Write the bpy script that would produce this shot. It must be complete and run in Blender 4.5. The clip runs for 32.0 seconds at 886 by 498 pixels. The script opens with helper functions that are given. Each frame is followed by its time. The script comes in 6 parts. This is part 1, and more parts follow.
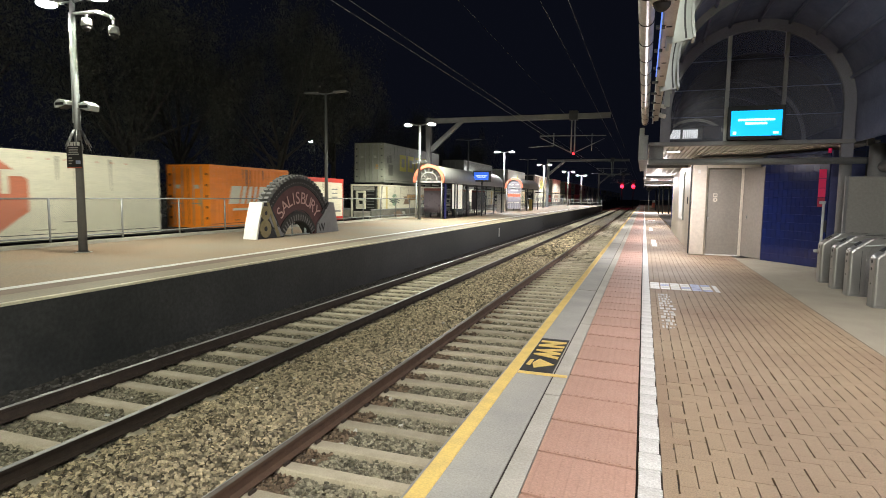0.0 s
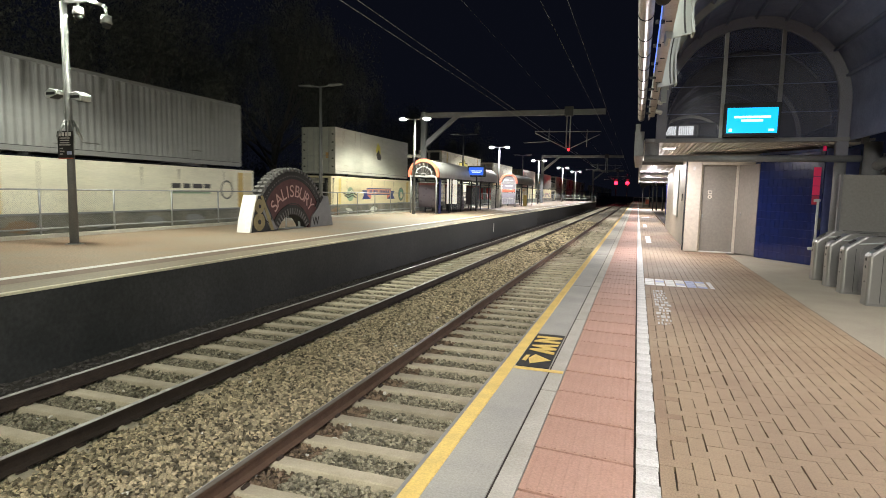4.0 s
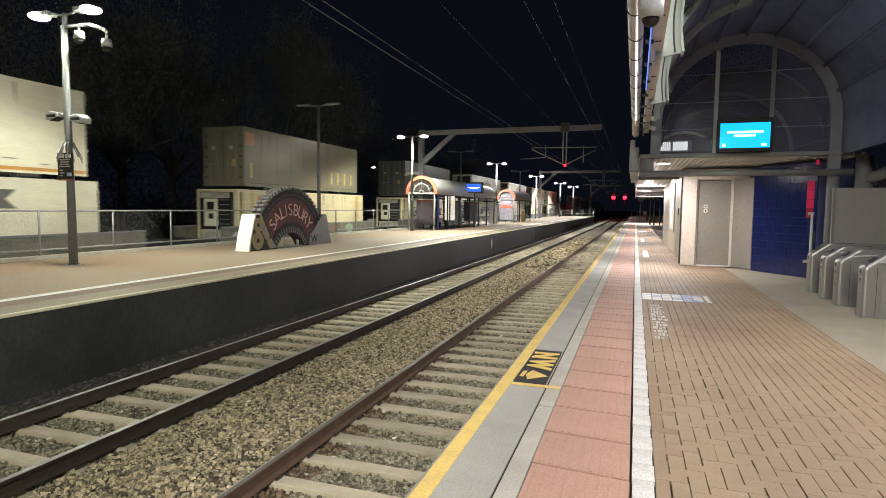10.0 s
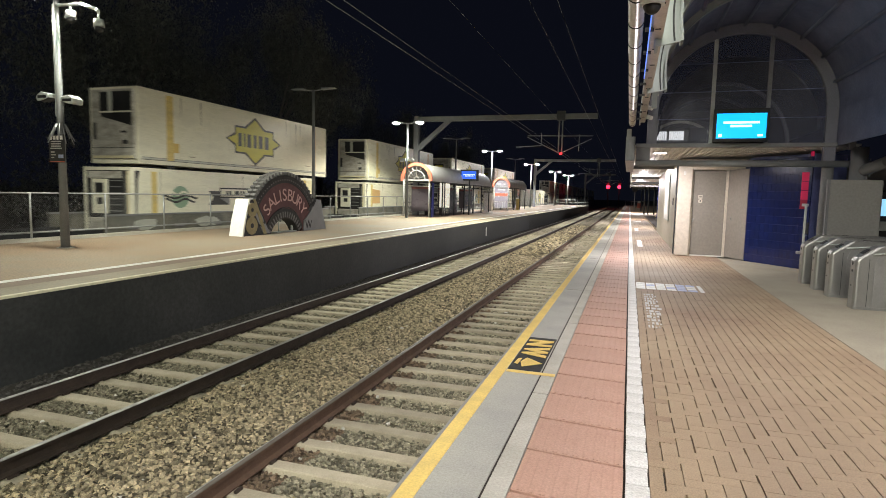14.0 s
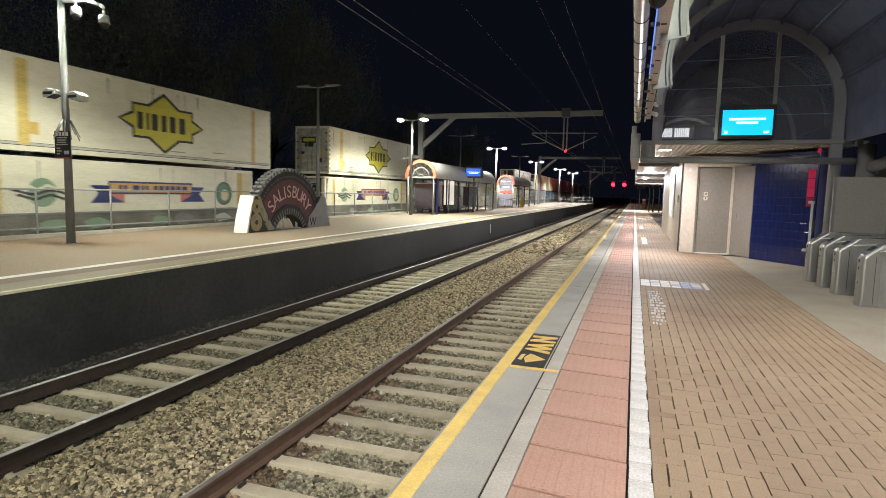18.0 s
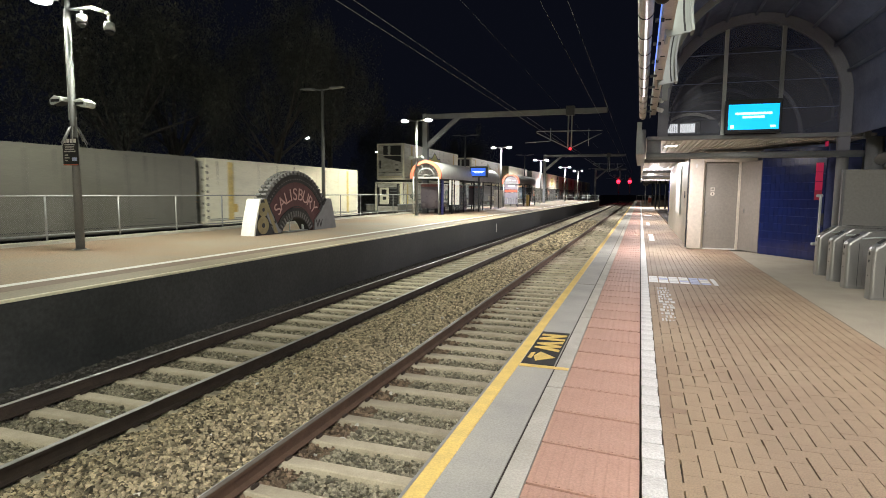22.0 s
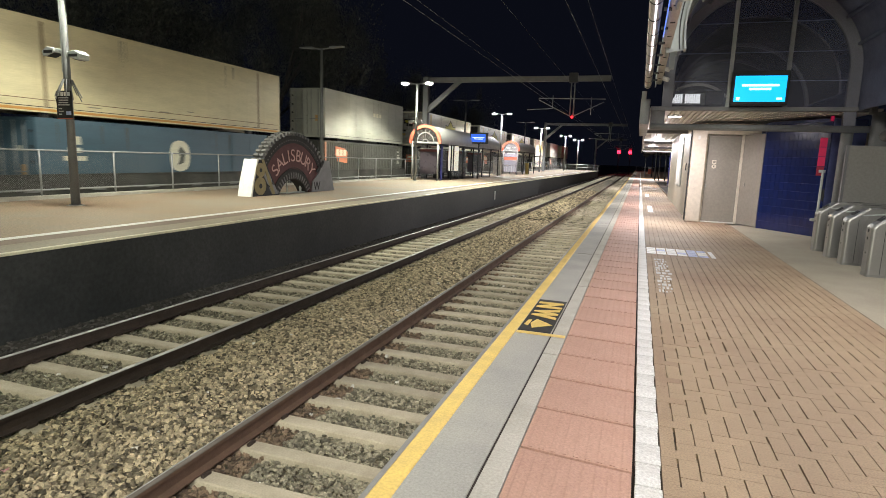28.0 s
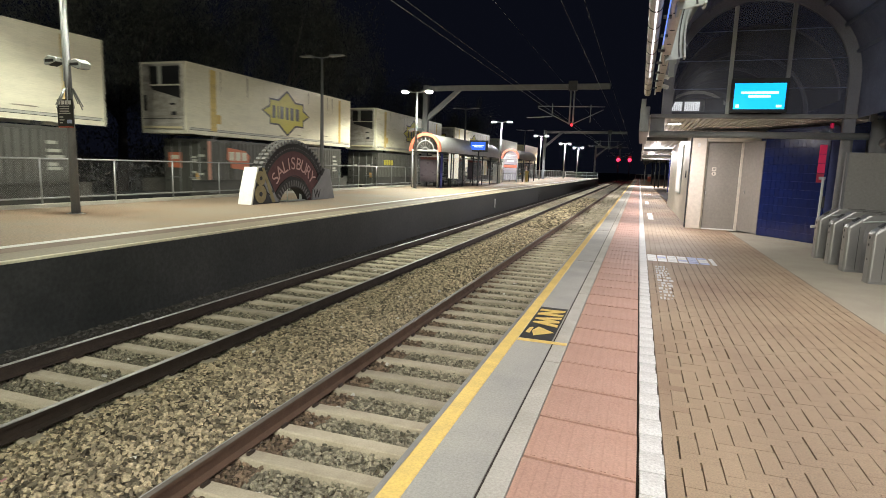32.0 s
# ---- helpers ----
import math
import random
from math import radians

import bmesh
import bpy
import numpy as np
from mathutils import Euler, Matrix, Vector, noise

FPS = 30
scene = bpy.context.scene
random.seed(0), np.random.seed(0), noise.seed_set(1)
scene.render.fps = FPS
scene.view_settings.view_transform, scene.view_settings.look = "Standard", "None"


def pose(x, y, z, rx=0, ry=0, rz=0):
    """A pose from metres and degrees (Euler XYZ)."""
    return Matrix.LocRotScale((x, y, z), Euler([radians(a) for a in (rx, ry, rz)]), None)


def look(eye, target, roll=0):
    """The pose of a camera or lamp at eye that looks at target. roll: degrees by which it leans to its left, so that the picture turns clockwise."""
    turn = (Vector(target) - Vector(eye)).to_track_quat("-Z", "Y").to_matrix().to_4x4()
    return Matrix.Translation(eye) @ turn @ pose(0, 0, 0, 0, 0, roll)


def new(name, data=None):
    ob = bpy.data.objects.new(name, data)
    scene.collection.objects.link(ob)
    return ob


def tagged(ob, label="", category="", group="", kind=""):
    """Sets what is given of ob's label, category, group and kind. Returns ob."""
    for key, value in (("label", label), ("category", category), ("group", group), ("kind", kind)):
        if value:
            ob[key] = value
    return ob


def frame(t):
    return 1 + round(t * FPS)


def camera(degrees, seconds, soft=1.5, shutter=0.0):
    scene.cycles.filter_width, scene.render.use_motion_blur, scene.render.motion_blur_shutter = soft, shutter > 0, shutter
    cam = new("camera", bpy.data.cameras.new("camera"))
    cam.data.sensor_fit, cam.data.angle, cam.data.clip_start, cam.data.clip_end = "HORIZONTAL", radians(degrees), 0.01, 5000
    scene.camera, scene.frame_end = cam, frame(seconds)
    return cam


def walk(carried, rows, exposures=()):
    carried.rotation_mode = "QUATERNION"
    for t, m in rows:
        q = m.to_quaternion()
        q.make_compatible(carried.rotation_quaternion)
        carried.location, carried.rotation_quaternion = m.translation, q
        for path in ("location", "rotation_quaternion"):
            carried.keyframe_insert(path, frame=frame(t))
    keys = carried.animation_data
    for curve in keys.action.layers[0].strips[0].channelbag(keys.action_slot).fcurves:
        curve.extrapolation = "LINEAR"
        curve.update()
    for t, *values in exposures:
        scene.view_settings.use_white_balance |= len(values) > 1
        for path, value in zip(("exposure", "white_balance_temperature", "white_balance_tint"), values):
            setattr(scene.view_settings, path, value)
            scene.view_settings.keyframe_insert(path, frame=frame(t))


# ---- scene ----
cam = camera(75.8, 32.0, soft=0.5, shutter=0.45)
PATH = [
    (0, (0.056, -0.005, 1.609), (-0.603, 1.875, 1.424), 0.7),
    (0.5, (0.05, 0.004, 1.608), (-0.61, 1.883, 1.425), 0.7),
    (1, (0.048, 0.002, 1.604), (-0.614, 1.881, 1.423), 0.6),
    (1.5, (0.038, 0.002, 1.601), (-0.627, 1.879, 1.414), 0.6),
    (2, (0.038, 0.006, 1.602), (-0.622, 1.884, 1.405), 0.7),
    (2.5, (0.024, 0.012, 1.599), (-0.628, 1.891, 1.394), 1.0),
    (3, (0.02, 0.016, 1.596), (-0.625, 1.898, 1.395), 1.2),
    (3.5, (0.019, 0.028, 1.596), (-0.618, 1.914, 1.394), 1.2),
    (5.5, (0.006, 0.023, 1.601), (-0.639, 1.905, 1.401), 1.4),
    (6, (-0.001, 0.024, 1.597), (-0.649, 1.906, 1.401), 1.4),
    (6.5, (0.004, 0.029, 1.599), (-0.639, 1.912, 1.399), 1.3),
    (7, (0.003, 0.012, 1.602), (-0.638, 1.896, 1.403), 1.3),
    (7.5, (0.009, 0.012, 1.6), (-0.63, 1.897, 1.403), 1.3),
    (8, (0.02, -0.006, 1.611), (-0.621, 1.879, 1.425), 1.2),
    (8.5, (0.032, -0.022, 1.609), (-0.614, 1.862, 1.437), 1.2),
    (9, (0.044, -0.032, 1.614), (-0.601, 1.854, 1.452), 0.9),
    (9.5, (0.059, -0.044, 1.619), (-0.584, 1.844, 1.463), 0.7),
    (10, (0.059, -0.025, 1.616), (-0.577, 1.865, 1.471), 0.6),
    (10.5, (0.053, -0.038, 1.617), (-0.575, 1.855, 1.478), 0.7),
    (11, (0.05, -0.016, 1.605), (-0.574, 1.879, 1.47), 0.8),
    (11.5, (0.042, -0.008, 1.604), (-0.581, 1.888, 1.465), 0.9),
    (12, (0.033, -0.006, 1.607), (-0.588, 1.889, 1.46), 1.0),
    (12.5, (0.027, -0.01, 1.6), (-0.595, 1.885, 1.443), 1.2),
    (13, (0.024, -0.001, 1.594), (-0.6, 1.892, 1.426), 1.3),
    (13.5, (0.025, -0.011, 1.599), (-0.594, 1.882, 1.422), 1.4),
    (14, (0.034, -0.021, 1.61), (-0.58, 1.872, 1.421), 1.3),
    (14.5, (0.034, -0.01, 1.601), (-0.58, 1.885, 1.415), 1.3),
    (16.5, (0.042, -0.013, 1.6), (-0.566, 1.883, 1.414), 1.2),
    (17, (0.035, -0.015, 1.599), (-0.573, 1.881, 1.409), 1.3),
    (17.5, (0.033, -0.013, 1.593), (-0.583, 1.881, 1.403), 1.4),
    (18, (0.038, -0.01, 1.59), (-0.59, 1.878, 1.392), 1.4),
    (18.5, (0.035, -0.015, 1.578), (-0.599, 1.87, 1.362), 1.4),
    (19, (0.033, -0.033, 1.583), (-0.597, 1.851, 1.347), 1.5),
    (19.5, (0.043, -0.058, 1.598), (-0.588, 1.825, 1.364), 1.4),
    (20, (0.059, -0.053, 1.609), (-0.581, 1.83, 1.397), 0.9),
    (20.5, (0.057, -0.038, 1.603), (-0.587, 1.847, 1.416), 0.4),
    (21, (0.046, -0.022, 1.591), (-0.604, 1.861, 1.413), 0.1),
    (21.5, (0.03, -0.03, 1.589), (-0.622, 1.852, 1.405), 0.2),
    (22, (0.022, -0.026, 1.586), (-0.626, 1.856, 1.388), 0.4),
    (22.5, (0.012, -0.015, 1.584), (-0.636, 1.865, 1.37), 0.7),
    (23, (0.011, -0.003, 1.581), (-0.643, 1.874, 1.362), 0.8),
    (23.5, (0.002, -0.014, 1.581), (-0.65, 1.863, 1.352), 0.9),
    (24, (0.002, 0.007, 1.572), (-0.646, 1.883, 1.33), 1.0),
    (24.5, (-0.018, 0.022, 1.566), (-0.661, 1.898, 1.307), 1.3),
    (25, (-0.027, 0.02, 1.564), (-0.666, 1.895, 1.287), 1.7),
    (25.5, (-0.024, 0.02, 1.562), (-0.662, 1.893, 1.271), 1.7),
    (27.5, (-0.024, 0.005, 1.566), (-0.656, 1.876, 1.249), 2.0),
    (28, (-0.015, -0.001, 1.568), (-0.645, 1.871, 1.253), 2.0),
    (28.5, (-0.015, -0.007, 1.568), (-0.642, 1.867, 1.259), 2.0),
    (29, (-0.008, -0.006, 1.566), (-0.633, 1.869, 1.26), 1.8),
    (29.5, (-0.01, -0.002, 1.559), (-0.636, 1.873, 1.258), 1.7),
    (30, (-0.013, -0.021, 1.57), (-0.644, 1.853, 1.272), 1.9),
    (30.5, (-0.015, -0.02, 1.569), (-0.647, 1.855, 1.276), 1.9),
    (31, (-0.015, -0.016, 1.571), (-0.644, 1.86, 1.283), 1.8),
    (31.5, (-0.015, 0.004, 1.564), (-0.647, 1.88, 1.279), 1.8),
    (32, (-0.028, 0.012, 1.561), (-0.66, 1.887, 1.273), 1.9),
]
walk(cam, [(t, look(eye, target, roll)) for t, eye, target, roll in PATH])

# ---- night sky, lamps ----
wd = bpy.data.worlds.new("night")
scene.world = wd
wd.use_nodes = True
wd.node_tree.nodes["Background"].inputs[0].default_value = (0.20, 0.24, 0.46, 1)
wd.node_tree.nodes["Background"].inputs[1].default_value = 0.0135
scene.view_settings.exposure = 0.22


LED = (0.99, 1.0, 0.84)


def lamp(kind, x, y, z, watts, size, colour=LED, spread=170, tilt=0, lean=0):
    d = bpy.data.lights.new("lamp", kind)
    d.energy, d.color = watts, colour
    if kind == "AREA":
        d.shape, d.size, d.spread = "DISK", size, radians(spread)
    elif kind == "SPOT":
        d.shadow_soft_size, d.spot_size, d.spot_blend = size, radians(spread), 0.22 if not tilt and not lean else 0.7
    else:
        d.shadow_soft_size = size
    ob = new("lamp", d)
    ob.matrix_world = pose(x, y, z, tilt, lean)
    return ob


# twin heads of the lit poles on the far platform: a strong cone downwards, a wider weak one, some spill to the sides
for lx, ly, lz, down, wide, spill in ((-14.8, 11.1, 6.30, 70, 40, 6), (-13.1, 11.1, 6.30, 360, 45, 9), (-15.2, 36.0, 6.15, 55, 15, 4), (-13.4, 36.0, 6.15, 780, 130, 14),
                                      (-14.4, 61, 6.2, 1000, 460, 50), (-14.2, 86, 6.2, 1700, 950, 110), (-13.6, 110, 6.2, 0, 2000, 150), (-13.0, 128, 6.2, 0, 1900, 150)):
    tone = LED if ly < 50 else (0.97, 0.98, 1.0)
    if down:
        lamp("SPOT", lx, ly, lz, down * 3.5, 0.2, tone, 144)
    lamp("SPOT", lx, ly, lz, wide * 3.5, 0.2, tone, 153)
    lamp("POINT", lx, ly, lz - 0.05, spill, 0.2, tone)
# the same heads throw along the platform
for lx, ly, lz, w, tilt in ((-13.4, 11.1, 6.3, 1700, 51), (-13.6, 36.0, 6.15, 1500, -51), (-13.6, 36.0, 6.15, 1200, 51)):
    lamp("SPOT", lx, ly, lz, w, 0.2, LED, 88, tilt)
# and across the tracks
for ly, w in ((11.1, 850), (36.0, 3300), (61.0, 4200)):
    lamp("SPOT", -13.2, ly, 6.2, w, 0.2, LED, 96, 0, -46)
for ly, w, tilt in ((11.1, 1000, 50), (36.0, 3000, -50)):
    lamp("SPOT", -13.2, ly, 6.2, w, 0.2, LED, 72, tilt, -45)
# spots added at the soffit lights, aimed out to brighten tracks and far wall
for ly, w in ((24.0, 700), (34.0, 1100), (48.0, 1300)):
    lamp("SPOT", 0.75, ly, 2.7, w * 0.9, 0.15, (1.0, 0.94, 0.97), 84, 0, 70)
# unseen lamps added behind the walker, as if on twin poles, to light tracks and train
for lx, ly, w in ((-0.9, -7.0, 2450), (0.7, -7.0, 2450), (-0.9, -30.0, 2800), (0.7, -30.0, 2800)):
    lamp("POINT", lx, ly, 6.6, w, 0.2)
# red glare of the signals at the platform end
for lx in (-6.0, -2.9):
    lamp("POINT", lx, 171.0, 6.3, 150, 0.3, (1.0, 0.02, 0.04))
# unseen lamps added under the vault and at y 70; downlights in the soffit
WARM = (1.0, 0.94, 0.97)
for lx, ly, lz, w in ((2.0, -3.0, 4.9, 170), (2.0, 2.0, 4.9, 160), (2.0, 7.0, 5.0, 185), (0.75, 16.6, 2.84, 140), (1.2, 70.0, 3.0, 900)):
    lamp("AREA", lx, ly, lz, w, 0.4, WARM)
for lx, ly, lz, w in ((0.75, 24.0, 2.7, 290), (0.75, 34.0, 2.7, 500), (0.75, 48.0, 2.7, 800)):
    lamp("POINT", lx, ly, lz, w, 0.15, WARM)


# ---- materials ----
def node(nt, kind, **inputs):
    n = nt.nodes.new(kind)
    for k, v in inputs.items():
        n.inputs[k.replace("_", " ")].default_value = v
    return n


def surface(name, colour, rough=0.6, metal=0.0, spot=None, scale=3.0, fine=40.0, bump=0.15, amount=0.5, dist=0.01, per_object=0.0, spec=0.5, per_island=0.0, stretch=None):
    """A two-scale procedural surface: broad stains, fine grain and relief."""
    m = bpy.data.materials.new(name)
    m.use_nodes = True
    nt = m.node_tree
    b = nt.nodes["Principled BSDF"]
    b.inputs["Metallic"].default_value = metal
    b.inputs["Specular IOR Level"].default_value = spec
    tc = node(nt, "ShaderNodeTexCoord")
    src = tc.outputs["Object"]
    if stretch:
        mp = node(nt, "ShaderNodeMapping")
        mp.inputs["Scale"].default_value = stretch
        nt.links.new(src, mp.inputs["Vector"])
        src = mp.outputs["Vector"]
    n1 = node(nt, "ShaderNodeTexNoise", Scale=scale, Detail=5.0, Roughness=0.6)
    n2 = node(nt, "ShaderNodeTexNoise", Scale=fine, Detail=4.0, Roughness=0.65)
    nt.links.new(src, n1.inputs["Vector"])
    nt.links.new(src, n2.inputs["Vector"])
    c2 = spot or tuple(c * 0.55 for c in colour)
    r1 = node(nt, "ShaderNodeValToRGB")
    r1.color_ramp.elements[0].position, r1.color_ramp.elements[1].position = 0.38, 0.68
    r1.color_ramp.elements[0].color = (*colour, 1)
    r1.color_ramp.elements[1].color = (*[a + (b_ - a) * amount for a, b_ in zip(colour, c2)], 1)
    nt.links.new(n1.outputs["Fac"], r1.inputs["Fac"])
    mx = node(nt, "ShaderNodeMix")
    mx.data_type, mx.blend_type = "RGBA", "MULTIPLY"
    mx.inputs["Factor"].default_value = amount
    r2 = node(nt, "ShaderNodeMapRange")
    r2.inputs["From Min"].default_value, r2.inputs["From Max"].default_value = 0.3, 0.7
    r2.inputs["To Min"].default_value, r2.inputs["To Max"].default_value = 0.6, 1.25
    nt.links.new(n2.outputs["Fac"], r2.inputs["Value"])
    nt.links.new(r1.outputs["Color"], mx.inputs["A"])
    nt.links.new(r2.outputs["Result"], mx.inputs["B"])
    out = mx.outputs["Result"]
    if per_object or per_island:
        oi = node(nt, "ShaderNodeObjectInfo") if per_object else node(nt, "ShaderNodeNewGeometry")
        sock = oi.outputs["Random"] if per_object else oi.outputs["Random Per Island"]
        k = per_object or per_island
        r3 = node(nt, "ShaderNodeMapRange")
        r3.inputs["To Min"].default_value, r3.inputs["To Max"].default_value = 1 - k, 1 + k
        nt.links.new(sock, r3.inputs["Value"])
        m2 = node(nt, "ShaderNodeMix")
        m2.data_type, m2.blend_type = "RGBA", "MULTIPLY"
        m2.inputs["Factor"].default_value = 1
        nt.links.new(out, m2.inputs["A"])
        nt.links.new(r3.outputs["Result"], m2.inputs["B"])
        out = m2.outputs["Result"]
    nt.links.new(out, b.inputs["Base Color"])
    r4 = node(nt, "ShaderNodeMapRange")
    r4.inputs["To Min"].default_value, r4.inputs["To Max"].default_value = max(rough - 0.15, 0.04), min(rough + 0.15, 1)
    nt.links.new(n1.outputs["Fac"], r4.inputs["Value"])
    nt.links.new(r4.outputs["Result"], b.inputs["Roughness"])
    if bump:
        bp = node(nt, "ShaderNodeBump", Strength=bump, Distance=dist)
        nt.links.new(n2.outputs["Fac"], bp.inputs["Height"])
        nt.links.new(bp.outputs["Normal"], b.inputs["Normal"])
    return m


def glow(name, colour, strength):
    m = bpy.data.materials.new(name)
    m.use_nodes = True
    b = m.node_tree.nodes["Principled BSDF"]
    b.inputs["Base Color"].default_value = (*colour, 1)
    b.inputs["Emission Color"].default_value = (*colour, 1)
    b.inputs["Emission Strength"].default_value = strength
    return m


def glassy(name, colour=(0.8, 0.85, 0.85), rough=0.05, alpha=0.25):
    m = bpy.data.materials.new(name)
    m.use_nodes = True
    b = m.node_tree.nodes["Principled BSDF"]
    b.inputs["Base Color"].default_value = (*colour, 1)
    b.inputs["Roughness"].default_value = rough
    b.inputs["Alpha"].default_value = alpha
    return m


M_ballast = surface("ballast_stone", (0.475, 0.395, 0.258), 0.9, spot=(0.225, 0.195, 0.13), scale=30, fine=160, bump=0.6, amount=0.85, dist=0.02, per_island=0.85)
M_bed = surface("ballast_bed", (0.30, 0.255, 0.165), 0.95, spot=(0.07, 0.06, 0.05), scale=22, fine=60, bump=1.0, amount=0.9, dist=0.05)
M_ballastgrey = surface("grey_ballast_stone", (0.37, 0.335, 0.24), 0.9, spot=(0.13, 0.12, 0.085), scale=30, fine=160, bump=0.6, amount=0.85, dist=0.02, per_island=0.6)
M_ballastrust = surface("rusty_ballast_stone", (0.25, 0.18, 0.12), 0.9, spot=(0.13, 0.09, 0.06), scale=30, fine=160, bump=0.6, amount=0.8, dist=0.02, per_island=0.6)
M_ballastwhite = surface("white_stone", (0.72, 0.70, 0.64), 0.85, spot=(0.5, 0.47, 0.4), scale=30, fine=160, bump=0.4, amount=0.6, dist=0.02, per_island=0.25)
M_ballastdark = surface("dark_stone", (0.085, 0.08, 0.072), 0.95, spot=(0.06, 0.055, 0.05), scale=20, fine=120, bump=0.6, amount=0.8, dist=0.02, per_island=0.5)
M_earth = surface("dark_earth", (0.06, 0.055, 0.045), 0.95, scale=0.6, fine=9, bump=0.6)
M_sleeper = surface("sleeper_concrete", (0.475, 0.42, 0.315), 0.85, spot=(0.27, 0.225, 0.155), scale=2.5, fine=60, per_object=0.18)
M_rust = surface("rail_rust", (0.062, 0.044, 0.035), 0.7, spot=(0.035, 0.028, 0.024), metal=0.2, scale=6, fine=80, bump=0.4)
M_rustbrown = surface("rail_brown", (0.115, 0.066, 0.042), 0.75, spot=(0.07, 0.042, 0.03), scale=6, fine=80, bump=0.4)
M_railworn = surface("rail_worn_top", (0.15, 0.125, 0.105), 0.6, metal=0.3, spot=(0.09, 0.07, 0.055), scale=5, fine=90, bump=0.1)
M_railtop = surface("rail_steel", (0.36, 0.35, 0.335), 0.60, metal=0.45, scale=4, fine=90, bump=0.05, amount=0.3)
M_wallface = surface("platform_wall", (0.026, 0.029, 0.029), 0.65, spot=(0.058, 0.059, 0.058), scale=0.55, fine=14, amount=0.9, bump=0.2)
M_farpave = surface("far_paving", (0.28, 0.232, 0.172), 0.8, spot=(0.33, 0.215, 0.135), scale=0.3, fine=22, amount=0.85, bump=0.12)
M_gatefloor = surface("gate_floor_concrete", (0.365, 0.33, 0.245), 0.7, spot=(0.26, 0.235, 0.18), scale=0.9, fine=45, amount=0.55, bump=0.12)
M_conc = surface("concrete", (0.345, 0.335, 0.275), 0.75, spot=(0.24, 0.235, 0.205), scale=0.9, fine=45, amount=0.55, bump=0.12)
M_conc2 = surface("edge_concrete", (0.46, 0.44, 0.38), 0.8, spot=(0.30, 0.28, 0.23), scale=2.4, fine=60, amount=0.5, bump=0.15)
M_gantry = surface("gantry_steel", (0.14, 0.143, 0.147), 0.6, metal=0.2, spot=(0.1, 0.1, 0.1), scale=3, fine=40)
M_signwhite = surface("worn_white", (0.50, 0.49, 0.46), 0.6, spot=(0.34, 0.30, 0.25), scale=9, fine=50, amount=0.7)
M_conc_pale = surface("pale_nosing", (0.80, 0.74, 0.55), 0.6, scale=3, fine=40, amount=0.4)
M_farcope = surface("far_coping", (0.33, 0.285, 0.205), 0.8, spot=(0.27, 0.22, 0.165), scale=0.9, fine=30, amount=0.6)
M_farband = surface("far_band", (0.225, 0.165, 0.118), 0.8, spot=(0.16, 0.115, 0.085), scale=0.8, fine=25, amount=0.5)
M_soffit = surface("soffit_white", (0.72, 0.70, 0.64), 0.5, scale=2, fine=30, amount=0.3)
M_greystrip = surface("grey_strip", (0.385, 0.373, 0.328), 0.7, spot=(0.25, 0.25, 0.245), scale=1.4, fine=70, amount=0.5, bump=0.1)
M_yellow = surface("yellow_paint", (0.74, 0.53, 0.14), 0.55, spot=(0.50, 0.36, 0.14), scale=5, fine=60, amount=0.5, bump=0.1)
M_white = surface("white_line", (0.74, 0.73, 0.69), 0.6, spot=(0.52, 0.50, 0.46), scale=4, fine=70, amount=0.5, bump=0.1)
M_red = surface("red_tactile", (0.44, 0.265, 0.20), 0.7, spot=(0.36, 0.195, 0.145), scale=2, fine=60, amount=0.5, bump=0.1, per_object=0.06)
M_brick = surface("paver", (0.338, 0.252, 0.155), 0.72, spot=(0.185, 0.106, 0.068), scale=0.33, fine=90, amount=0.75, bump=0.25, per_object=0.035, dist=0.004)
M_brickfar = surface("paver_far", (0.338, 0.252, 0.155), 0.72, spot=(0.185, 0.106, 0.068), scale=0.33, fine=90, amount=0.75, bump=0.25, per_island=0.035, dist=0.004)
M_joint = surface("dark_joint", (0.032, 0.023, 0.018), 0.95, scale=8, fine=60)
M_black = surface("black_paint", (0.018, 0.018, 0.018), 0.6, scale=6, fine=60)
M_dark = surface("dark_metal", (0.035, 0.036, 0.038), 0.6, metal=0.3, scale=5, fine=50)
M_galv = surface("galvanised_steel", (0.33, 0.335, 0.33), 0.55, metal=0.5, spot=(0.22, 0.225, 0.22), scale=6, fine=60, bump=0.08)
M_greypaint = surface("grey_paint", (0.23, 0.235, 0.24), 0.5, spot=(0.17, 0.17, 0.175), scale=3, fine=50, bump=0.06)
M_palepaint = surface("pale_grey_paint", (0.50, 0.53, 0.51), 0.5, spot=(0.40, 0.42, 0.40), scale=3, fine=40, bump=0.06)
M_pole = surface("pole_paint", (0.175, 0.18, 0.175), 0.65, metal=0.3, spot=(0.15, 0.15, 0.148), scale=5, fine=50, bump=0.06)
M_gutter = surface("gutter_cream", (0.50, 0.45, 0.38), 0.34, spot=(0.40, 0.34, 0.27), scale=5, fine=40, amount=0.6, bump=0.06)
M_plate = surface("plate_paint", (0.33, 0.365, 0.345), 0.5, spot=(0.27, 0.295, 0.28), scale=1.2, fine=12, amount=0.16, bump=0.01)
M_paverwhite = surface("paver_white", (0.66, 0.65, 0.62), 0.65, spot=(0.36, 0.34, 0.31), scale=4, fine=60, amount=0.75, bump=0.15, per_object=0.04)
# blue in the arch and vault sheet colours stands in for bluish haze
M_arch = surface("arch_paint", (0.215, 0.22, 0.265), 0.5, spot=(0.18, 0.185, 0.225), scale=1.5, fine=40, bump=0.05)
